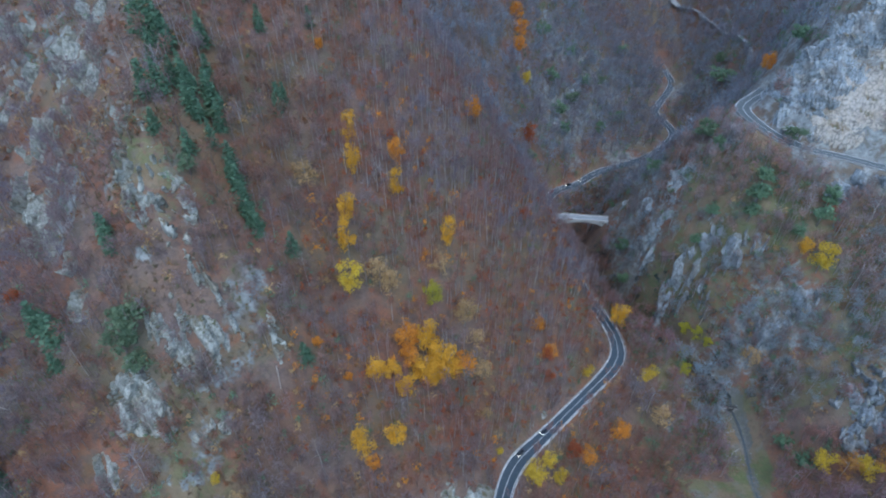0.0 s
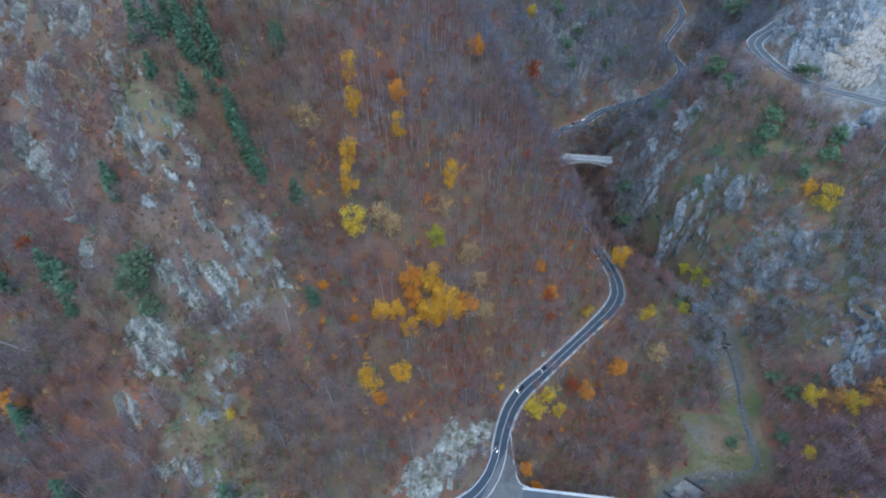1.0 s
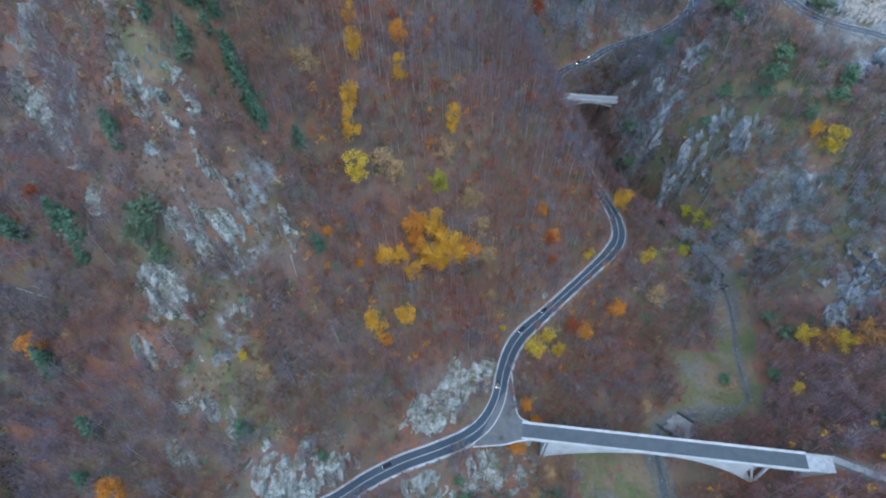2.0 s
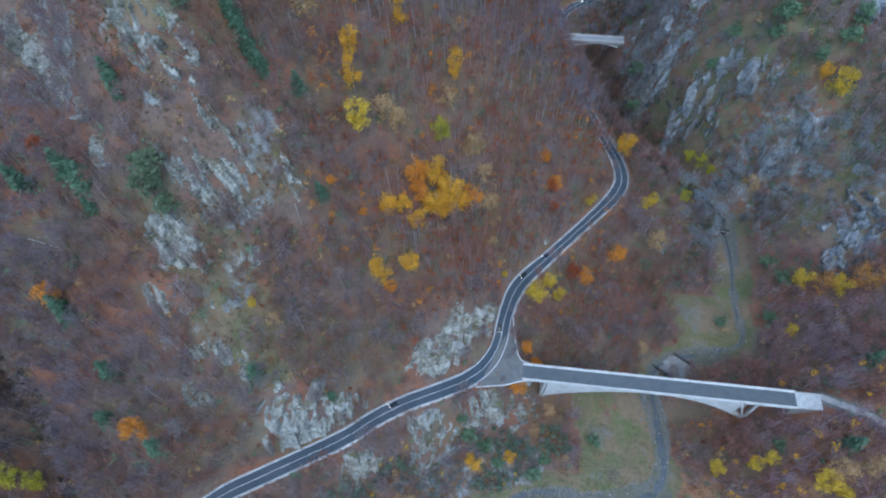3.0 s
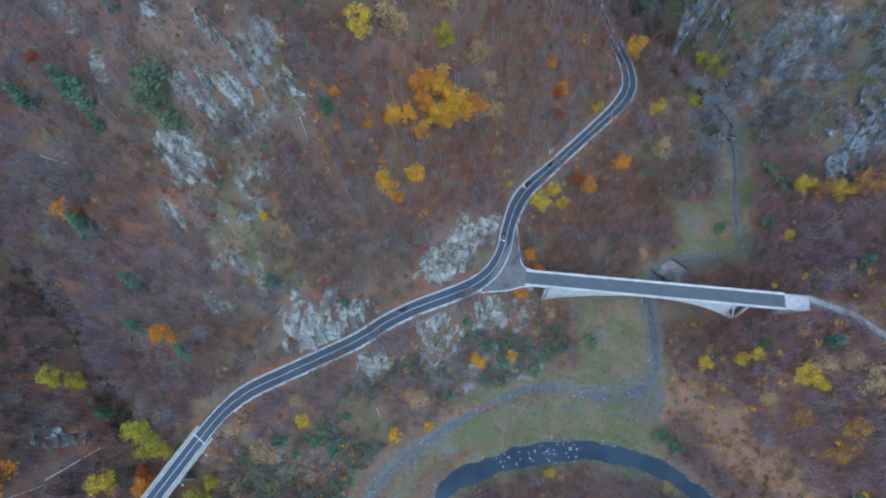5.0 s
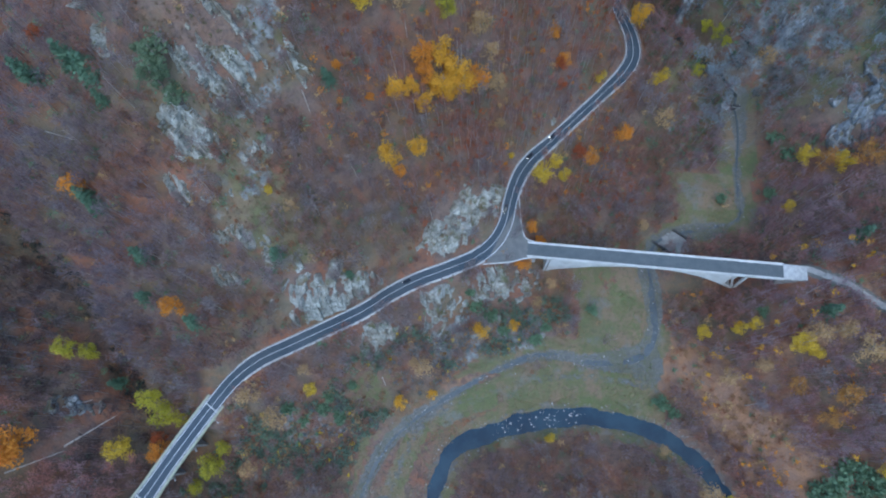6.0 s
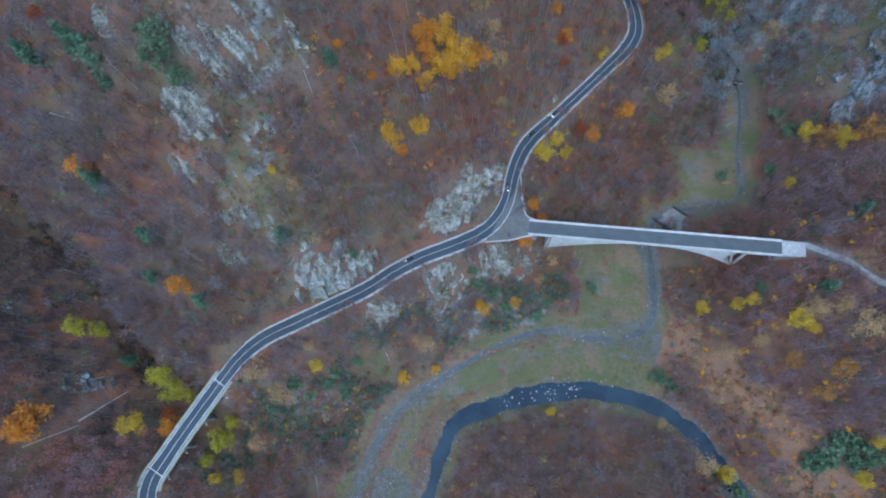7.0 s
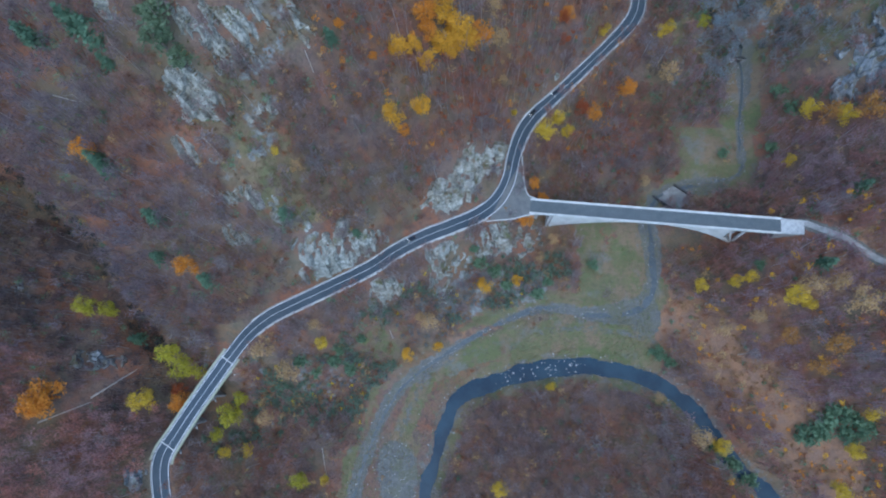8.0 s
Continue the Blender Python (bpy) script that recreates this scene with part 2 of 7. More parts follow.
# ---- where the trees and the bare rocks stand: x, y, spread ----
YELLOW_TREES = [(42.8, 132.4, 5.7), (51.2, 141.1, 3.6), (56.3, 134.7, 3.7), (-89.4, 105.2, 2.0), (-79.1, 19.9, 3.4), (-169.9, -7.8, 5.5), (-119.1, -34.6, 3.4), (-129.7, -34.9, 3.0), (124.9, 48.6, 3.7), (161.1, 39.1, 5.0), (126.7, -34.7, 4.1), (182.0, -35.0, 4.2), (189.5, -17.5, 3.6), (176.7, -54.4, 4.3), (12.5, -53.1, 4.4), (-78.1, -49.8, 2.9), (41.8, -4.0, 2.5), (77.7, 191.0, 2.8), (113.5, 195.8, 3.2), (175.8, 114.8, 3.0), (26.3, 141.9, 1.9), (140.5, 49.5, 3.4), (147.7, 51.1, 3.4), (167.1, 34.2, 3.0), (-42.9, 179.4, 5.6), (66.9, 452.7, 4.6), (197.1, 217.8, 5.7), (81.1, 193.4, 2.4), (119.0, 198.5, 3.4), (186.5, 141.6, 4.6), (199.5, 133.5, 4.8)]
GOLD_TREES = [(-35.1, 123.9, 4.8), (-21.1, 130.1, 4.6), (7.8, 50.8, 4.1), (26.2, 53.8, 3.2), (-34.5, 14.7, 3.7), (-17.8, 17.9, 2.8), (104.0, 228.9, 5.8), (190.8, 225.3, 3.6)]
ORANGE_TREES = [(-30.7, 120.4, 2.9), (-174.5, 105.4, 4.7), (36.5, 105.2, 3.5), (41.6, 99.0, 3.2), (31.3, 86.7, 4.4), (-137.0, 55.8, 5.4), (-153.5, -9.4, 5.1), (-206.1, -4.5, 8.9), (-208.1, -8.2, 6.2), (91.6, 160.4, 5.3), (-55.1, 153.4, 2.5), (-42.5, 146.9, 2.2), (71.8, 146.0, 4.4), (61.7, 478.8, 6.8), (64.9, 497.8, 6.5), (61.6, 509.4, 6.6), (14.2, 293.1, 5.0), (-62.6, 267.4, 2.7), (47.6, 196.2, 4.0), (55.2, 187.9, 4.0), (218.2, 369.0, 5.5)]
TAN_TREES = [(-80.0, 98.7, 3.3), (-158.7, 107.9, 2.4), (47.2, 76.6, 3.3), (39.5, 67.0, 3.2), (-22.5, 31.0, 4.9), (-27.3, 34.3, 3.4), (-106.9, 16.3, 5.3), (-95.6, 6.3, 5.6), (-109.9, -18.2, 4.6), (166.6, 42.9, 5.3), (184.3, 34.7, 6.7), (116.4, -29.9, 5.3), (97.2, -10.4, 3.3), (99.4, 108.2, 3.4), (118.0, 172.6, 5.9), (19.7, 153.3, 2.8), (131.7, 25.2, 4.7), (146.8, 30.1, 4.0), (-81.0, 29.3, 3.7), (175.8, 43.7, 4.7), (-64.3, 212.0, 5.3), (-26.0, 183.2, 5.2), (9.6, 185.9, 5.6), (-2.8, 198.5, 3.8), (70.8, 363.0, 4.1), (173.0, 200.7, 5.2), (15.3, 178.7, 4.5)]
RUST_TREES = [(-157.2, -3.1, 3.5), (53.3, 185.7, 3.6), (54.3, 178.2, 3.0), (65.2, 148.5, 4.1), (66.8, 393.4, 6.0), (43.2, 252.2, 3.6), (-28.4, 245.3, 2.6), (-174.5, 155.2, 3.2)]
AMBER_TREES = [(174.0, 14.5, 5.4), (168.7, 4.2, 4.7), (158.4, 20.8, 4.7), (193.1, 136.0, 5.2), (205.8, 134.0, 6.4), (212.0, 131.0, 5.0)]
LIME_TREES = [(-159.2, 15.9, 6.1), (-152.5, 8.6, 6.7), (-146.0, 5.6, 3.4), (-129.0, -16.4, 6.0), (-135.0, -26.5, 3.7), (-90.4, -49.1, 4.6), (141.3, 203.8, 3.5), (-198.8, 40.2, 4.9), (-192.7, 39.8, 4.2), (-124.3, -7.9, 3.7), (-6.8, 186.5, 4.6), (148.9, 232.3, 3.8), (152.9, 225.6, 3.4), (157.5, 218.6, 3.0), (145.1, 220.1, 3.4), (68.5, 368.7, 3.2)]
HIGH_SPRUCES = [(-131.8, 240.4, 5.0), (-126.7, 238.7, 4.3), (-120.6, 233.1, 4.8), (-123.5, 227.5, 3.6), (-109.7, 219.6, 4.0), (-105.1, 209.2, 4.2), (-102.4, 207.7, 3.6), (-103.1, 229.0, 3.6), (-98.7, 216.2, 4.2), (-95.5, 209.9, 3.6), (-96.4, 200.1, 3.3), (-90.0, 197.8, 3.6), (-86.5, 190.4, 4.0), (-84.2, 185.7, 4.0), (-81.6, 182.5, 3.7), (-78.8, 180.4, 3.2), (-113.1, 217.9, 3.2), (-109.6, 246.8, 3.5), (-77.0, 242.8, 2.9), (-89.3, 266.5, 3.3), (-68.0, 277.3, 2.8)]
GORGE_PINES = [(122.0, 538.8, 6.1), (100.2, 453.9, 6.4), (103.4, 434.7, 5.2), (134.2, 513.6, 6.5), (139.1, 454.4, 5.5), (200.1, 628.4, 7.2), (94.5, 483.0, 6.6), (89.6, 526.8, 6.4), (259.7, 501.8, 9.9), (221.7, 347.6, 6.2), (293.4, 488.4, 7.3), (170.8, 250.8, 5.8), (174.9, 258.3, 4.7), (168.0, 246.4, 4.7), (197.8, 234.5, 5.5), (202.2, 240.2, 4.8), (187.9, 231.2, 4.0), (125.0, 301.6, 4.7), (125.3, 282.7, 4.6), (149.2, 256.0, 3.7), (155.2, 260.1, 3.7), (161.8, 482.5, 5.8), (144.1, 329.3, 4.7), (160.2, 287.8, 4.2)]
CONIFERS = [(-59.2, 147.5, 3.0), (-158.8, 143.8, 4.4), (-151.0, 139.8, 4.8), (-168.1, 98.9, 4.0), (-171.4, 102.0, 3.4), (-149.7, 77.9, 4.0), (-86.6, 77.6, 3.1), (-129.9, 49.9, 4.0), (-154.0, 61.3, 3.5), (-56.7, 72.9, 2.0), (196.4, 91.8, 3.9), (174.6, 53.8, 3.7), (-181.6, 142.2, 4.3), (-150.0, 131.6, 2.6), (-183.4, 24.0, 3.2), (-78.8, 239.6, 3.1), (-78.5, 235.5, 2.5), (-120.0, 206.8, 3.9), (-115.4, 209.4, 3.7), (-107.8, 216.7, 3.5), (-101.0, 219.7, 3.5), (-123.5, 237.7, 4.6), (-119.6, 235.5, 3.7), (-108.4, 244.6, 3.2), (-88.5, 193.3, 3.3), (-84.3, 187.6, 3.2), (-80.5, 182.7, 3.2), (-67.1, 182.6, 3.0), (-130.2, 163.3, 3.0), (-128.7, 159.4, 2.3), (-114.0, 193.8, 2.8), (-103.0, 192.9, 2.8)]
PINES = [(-102.1, 186.2, 3.5), (-98.8, 211.1, 3.2), (-119.5, 139.0, 6.2), (-121.5, 134.0, 4.8), (-115.5, 129.0, 4.4), (171.5, 251.9, 4.0), (267.1, 530.3, 6.5), (194.3, 276.7, 4.6), (67.4, 383.6, 4.2), (114.1, 476.3, 5.5), (158.8, 305.5, 5.5), (-126.3, 143.3, 2.3), (152.2, 528.6, 6.1), (-135.2, 246.8, 3.6)]
SHRUBS = [(127.0, -37.0, 4.2), (134.0, -44.5, 4.8), (141.0, -52.0, 4.6), (183.5, -20.0, 5.2), (173.9, -21.5, 6.0), (165.4, -28.6, 5.3), (170.8, -27.1, 5.3), (181.6, -28.1, 5.0), (189.0, -25.2, 5.7), (177.7, -16.1, 4.2), (5.9, 63.7, 4.4), (13.9, 59.7, 4.2), (20.1, 52.0, 3.5), (3.0, 70.7, 2.8), (-91.9, 10.8, 4.1), (-74.7, 10.7, 3.8), (-65.8, 6.1, 4.1), (-83.9, 4.9, 3.2), (-71.7, 16.6, 3.2), (100.4, 13.0, 4.3), (106.4, 8.5, 3.4), (-59.6, 22.5, 2.8), (153.1, 57.1, 3.1), (37.2, 46.7, 3.9), (44.0, 53.1, 3.3), (69.5, 62.0, 3.3), (182.5, 147.0, 5.0), (179.0, 158.7, 4.7), (172.7, 126.8, 3.8), (148.2, 126.4, 3.3)]
# tall trees with narrow crowns: x, y, spread, height, colour
TALL_TREES = [(-18.4, 166.2, 4.2, 22, "orange"), (-17.0, 161.3, 3.8, 15, "orange"), (-9.4, 168.2, 4.2, 24, "gold"), (-2.6, 166.0, 5.2, 20, "gold"), (-9.5, 159.5, 4.8, 16, "gold"), (0.6, 163.1, 5.2, 15, "gold"),
              (-5.6, 158.8, 4.4, 11, "gold"), (-30.9, 153.5, 4.2, 11, "gold"), (-24.1, 154.8, 3.4, 10, "gold"), (-18.4, 149.9, 3.8, 11, "gold"), (8.1, 167.2, 4.6, 14, "orange"), (17.6, 169.1, 4.0, 14, "tan"), (8.9, 185.3, 3.6, 18, "tan"),
              (-44.0, 222.2, 3.0, 22, "gold"), (-46.5, 236.0, 2.8, 21, "gold"), (-44.8, 192.5, 3.4, 23, "gold"), (-46.0, 203.0, 3.2, 20, "gold"), (-23.4, 220.6, 2.9, 20, "gold"), (-25.0, 233.0, 3.3, 20, "orange"), (0.6, 208.7, 2.8, 23, "gold"), (-30.5, 183.4, 4.6, 20, "tan")]
# rocks: x, y, half length, half width, turn of the length
SPINE_ROCKS = [(-116.2, 121.6, 14.0, 9.8, 3.00), (-127.8, 103.2, 10.5, 7.0, 2.89), (-95.0, 142.5, 11.0, 8.5, -2.37), (-108.3, 139.9, 8.5, 6.5, 1.70), (-90.7, 155.6, 8.0, 4.2, 0.55), (-94.0, 115.6, 9.0, 3.6, -2.31),
               (-104.2, 101.8, 4.5, 3.2, 0.09), (-106.2, 86.0, 10.0, 6.0, 2.82), (-92.4, 81.0, 8.5, 3.6, 2.07), (-113.3, 69.5, 8.5, 5.6, 2.91), (-144.4, 147.3, 5.5, 3.4, 1.97), (-70.4, 149.1, 8.8, 3.4, 1.91),
               (-116.2, 177.4, 15.0, 8.5, 2.38), (-102.9, 177.8, 6.5, 5.2, 0.73), (-112.8, 186.0, 10.5, 3.6, 2.30), (-106.0, 166.0, 9.0, 5.0, 2.40), (-98.0, 158.0, 5.0, 3.0, 2.40), (-171.0, 183.9, 20.0, 4.7, 2.22), (-190.1, 208.4, 14.5, 7.2, 2.09), (-171.7, 244.5, 15.5, 7.6, 2.33), (-175.0, 222.6, 13.0, 7.6, -1.81)]
WEST_ROCKS = [(-213.2, 271.6, 3.7, 11.6), (-192.7, 247.2, 3.1, 14.0), (-180.1, 216.7, 2.8, 7.5), (-164.1, 254.8, 2.6, 15.8), (-168.7, 204.1, 2.7, 7.3), (-143.2, 149.6, 2.4, 4.6), (-178.8, 182.6, 3.1, 7.6), (-205.7, 240.1, 3.1, 10.5), (-156.8, 258.7, 2.6, 10.0), (-172.0, 242.0, 2.9, 10.2), (-152.9, 229.3, 2.1, 8.0), (-129.4, 201.2, 2.1, 8.0), (-202.5, 268.4, 2.9, 8.6), (-178.9, 191.5, 3.1, 7.0), (-169.8, 184.4, 2.8, 6.2), (-188.3, 199.7, 3.2, 4.2), (-146.7, 160.8, 1.9, 4.5), (-138.4, 146.8, 1.9, 3.8)]
ROAD_ROCKS = [(-77.0, 64.6, 17.5, 8.6, -2.58), (-66.0, 60.5, 9.0, 6.0, -2.60), (-54.8, 69.1, 9.0, 3.8, -2.76), (-1.5, 103.5, 21.0, 11.0, -2.49), (11.0, 113.5, 13.0, 7.0, -2.37), (-16.5, 91.5, 12.0, 5.6, -2.62), (-8.0, 98.0, 12.0, 6.0, -2.50),
              (-12.0, 60.5, 17.0, 11.0, 1.32), (13.9, 76.0, 14.0, 6.5, -2.47), (33.0, 74.8, 11.0, 8.0, 1.41), (-48.0, 45.5, 12.0, 6.5, -2.75), (50.1, 162.6, 6.5, 4.5, 0.70)]
VALLEY_ROCKS = [(-222.8, 47.2, 7.9, 5.8), (-197.2, 12.0, 14.3, 5.3), (-168.5, -43.6, 6.9, 6.6), (209.4, 153.1, 17.3, 11.6), (202.9, 147.6, 11.5, 8.0), (211.2, 168.3, 13.4, 10.2), (186.0, 208.5, 13.2, 6.5), (192.3, 211.2, 6.8, 6.4), (212.4, 163.5, 14.9, 7.6), (216.0, 152.7, 11.2, 6.4), (162.7, 240.1, 5.2, 6.0), (154.0, 254.2, 4.5, 6.5), (146.3, 254.6, 4.7, 6.5), (133.6, 285.0, 4.9, 6.7), (142.3, 250.8, 4.8, 5.9)]
CLIFF_ROCKS = [(134.5, 316.6, 7.6, 15.7), (136.1, 280.1, 5.5, 7.2), (152.5, 245.0, 5.3, 5.8), (163.9, 240.7, 5.1, 5.7), (186.9, 207.4, 11.1, 4.8), (170.9, 294.4, 11.6, 7.1), (147.7, 295.1, 6.2, 8.4), (172.9, 235.6, 4.4, 4.8), (157.5, 233.5, 4.5, 5.5), (214.5, 247.2, 13.2, 5.7), (221.7, 309.7, 16.5, 17.9), (237.3, 319.3, 16.9, 14.1), (231.6, 285.7, 18.0, 11.5), (221.8, 275.9, 19.6, 8.3), (206.2, 293.7, 11.9, 13.5), (211.2, 318.6, 10.4, 17.4), (111.1, 493.0, 14.2, 22.0), (185.9, 589.0, 17.1, 22.0), (125.9, 471.5, 11.2, 22.0), (102.1, 551.5, 9.1, 22.0)]


# fallen trunks: two ends, thickness
FALLEN = [((-195.5, -6.5), (-180.5, 8.0), 0.5), ((-211.0, -17.5), (-195.0, -8.5), 0.45), ((-81.6, -34.3), (-78.7, -48.5), 0.4), ((-165.1, 24.0), (-161.7, 28.8), 0.3), ((-184.3, 126.4), (-169.8, 122.0), 0.35), ((-200.2, 11.9), (-190.4, 15.6), 0.35), ((-169.0, -47.4), (-163.2, -42.5), 0.3), ((-70.4, 142.7), (-68.6, 136.9), 0.3), ((-45.0, 27.3), (-43.0, 22.7), 0.3)]


# ---- small makers ----
def nodes_of(name):
    m = bpy.data.materials.new(name)
    m.use_nodes = True
    t = m.node_tree
    return m, t, t.nodes["Principled BSDF"]


def mixed(t, a, b, factor):
    """A node that mixes two colours (sockets or tuples) by a socket or number; returns its colour."""
    n = t.nodes.new("ShaderNodeMix")
    n.data_type = "RGBA"
    for socket, value in ((n.inputs[6], a), (n.inputs[7], b), (n.inputs[0], factor)):
        if isinstance(value, bpy.types.NodeSocket):
            t.links.new(value, socket)
        else:
            socket.default_value = (*value, 1) if isinstance(value, tuple) else value
    return n.outputs[2]


def noisy(t, scale, detail=4, low=0.4, high=0.6, kind="FAC", vector=None, rough=0.6):
    """Noise at real-world size, pushed into 0..1 between low and high."""
    n = t.nodes.new("ShaderNodeTexNoise")
    n.inputs["Scale"].default_value, n.inputs["Detail"].default_value, n.inputs["Roughness"].default_value = scale, detail, rough
    if vector is None:
        vector = t.nodes.new("ShaderNodeNewGeometry").outputs["Position"]
    t.links.new(vector, n.inputs["Vector"])
    r = t.nodes.new("ShaderNodeMapRange")
    r.inputs[1].default_value, r.inputs[2].default_value = low, high
    t.links.new(n.outputs["Fac"], r.inputs[0])
    return r.outputs[0]


def times(t, a, b, kind="MULTIPLY"):
    n = t.nodes.new("ShaderNodeMath")
    n.operation, n.use_clamp = kind, True
    for socket, value in ((n.inputs[0], a), (n.inputs[1], b)):
        if isinstance(value, bpy.types.NodeSocket):
            t.links.new(value, socket)
        else:
            socket.default_value = value
    return n.outputs[0]


def bumped(t, shader, height, strength=0.5, distance=0.1):
    b = t.nodes.new("ShaderNodeBump")
    b.inputs["Strength"].default_value, b.inputs["Distance"].default_value = strength, distance
    t.links.new(height, b.inputs["Height"])
    t.links.new(b.outputs[0], shader.inputs["Normal"])


def random_of(t):
    return t.nodes.new("ShaderNodeObjectInfo").outputs["Random"]


def island(t):
    return t.nodes.new("ShaderNodeNewGeometry").outputs["Random Per Island"]


def plain(name, dark, light, scale=1.0, rough=0.85, metal=0.0, bump=0.3, shake=None):
    """A surface of two tones with coarse and fine noise; shake: "object" or "island" also varies it piece by piece."""
    m, t, s = nodes_of(name)
    c = mixed(t, dark, light, noisy(t, scale, 5, 0.35, 0.65))
    c = mixed(t, c, tuple(0.72 * v for v in dark), times(t, noisy(t, scale * 7, 3, 0.45, 0.75), 0.6))
    if shake:
        c = mixed(t, c, tuple(0.6 * v for v in dark), times(t, random_of(t) if shake == "object" else island(t), 0.7))
    t.links.new(c, s.inputs["Base Color"])
    s.inputs["Roughness"].default_value, s.inputs["Metallic"].default_value = rough, metal
    if bump:
        bumped(t, s, noisy(t, scale * 5, 4, 0.2, 0.8), bump)
    return m


def mesh_of(name, verts, faces, material=None, sharp=True):
    me = bpy.data.meshes.new(name)
    me.from_pydata([tuple(v) for v in verts], [], [tuple(f) for f in faces])
    if material:
        me.materials.append(material)
    if not sharp:
        me.shade_smooth()
    return me


def tri_mesh(name, verts, tris, material, smooth_shade=False):
    """A triangle mesh straight from arrays."""
    verts, tris = np.asarray(verts, np.float32), np.asarray(tris, np.int32)
    me = bpy.data.meshes.new(name)
    me.vertices.add(len(verts))
    me.vertices.foreach_set("co", verts.ravel())
    me.loops.add(tris.size)
    me.loops.foreach_set("vertex_index", tris.ravel())
    me.polygons.add(len(tris))
    me.polygons.foreach_set("loop_start", np.arange(0, tris.size, 3, dtype=np.int32))
    me.materials.append(material)
    me.polygons.foreach_set("use_smooth", np.full(len(tris), smooth_shade))
    me.update(calc_edges=True)
    me.validate()
    return me


def part(name, data, parent, label="", m=None):
    """A mesh (or bmesh with its material) as one object under a thing or a part."""
    if isinstance(data, tuple):
        bm, material = data
        me = bpy.data.meshes.new(name)
        bm.to_mesh(me)
        bm.free()
        me.materials.append(material)
        data = me
    ob = new(name, data)
    ob.parent = parent
    if m is not None:
        ob.matrix_basis = m
    return tagged(ob, label)


def thing(name, label, category, group="", m=None, kind=""):
    ob = new(name)
    ob.empty_display_size = 0.3
    if m is not None:
        ob.matrix_basis = m
    return tagged(ob, label, category, group, kind)


def box(bm, size, at=(0, 0, 0), turn=None, bevel=0.0):
    made = bmesh.ops.create_cube(bm, size=1.0)["verts"]
    m = Matrix.Translation(at) @ (turn.to_4x4() if turn is not None else Matrix.Identity(4)) @ Matrix.Diagonal((*size, 1))
    bmesh.ops.transform(bm, matrix=m, verts=made)
    if bevel:
        edges = list({e for v in made for e in v.link_edges})
        bmesh.ops.bevel(bm, geom=edges, offset=bevel, segments=1, affect="EDGES")
    return bm


def boxes(*rows, bevel=0.0):
    bm = bmesh.new()
    for row in rows:
        box(bm, *row, bevel=bevel)
    return bm


def beam(bm, a, b, width, height):
    """A straight bar from a to b."""
    a, b = Vector(a), Vector(b)
    box(bm, (width, (b - a).length, height), (a + b) / 2, (b - a).to_track_quat("Y", "Z").to_matrix())
    return bm


def offsets(line, side):
    """A line moved sideways (to its left) by side, a number or one for each place."""
    d = np.gradient(line[:, :2], axis=0)
    d /= np.linalg.norm(d, axis=1)[:, None]
    return line[:, :2] + np.c_[-d[:, 1], d[:, 0]] * np.reshape(side, (-1, 1))


def ribbon(line, left, right, z, z2=None):
    """Points and quads of a strip between two offsets from a line; z: its height, or heights along it."""
    a, b, n = offsets(line, left), offsets(line, right), len(line)
    z = np.broadcast_to(z, n)
    z2 = z if z2 is None else np.broadcast_to(z2, n)
    verts = [(*p, h) for p, h in zip(a, z)] + [(*p, h) for p, h in zip(b, z2)]
    return verts, [(k, k + 1, n + k + 1, n + k) for k in range(n - 1)]


def wall_strip(line, left, right, low, high):
    """A closed bar that follows a line, between two offsets and two heights."""
    a, b, n = offsets(line, left), offsets(line, right), len(line)
    low, high = np.broadcast_to(low, n), np.broadcast_to(high, n)
    verts = [(*p, h) for p, h in zip(a, low)] + [(*p, h) for p, h in zip(b, low)] + [(*p, h) for p, h in zip(b, high)] + [(*p, h) for p, h in zip(a, high)]
    faces = []
    for k in range(n - 1):
        for c in range(4):
            d = (c + 1) % 4
            faces.append((c * n + k, d * n + k, d * n + k + 1, c * n + k + 1))
    faces += [(0, 3 * n, 2 * n, n), (n - 1, 2 * n - 1, 3 * n - 1, 4 * n - 1)]
    return verts, faces


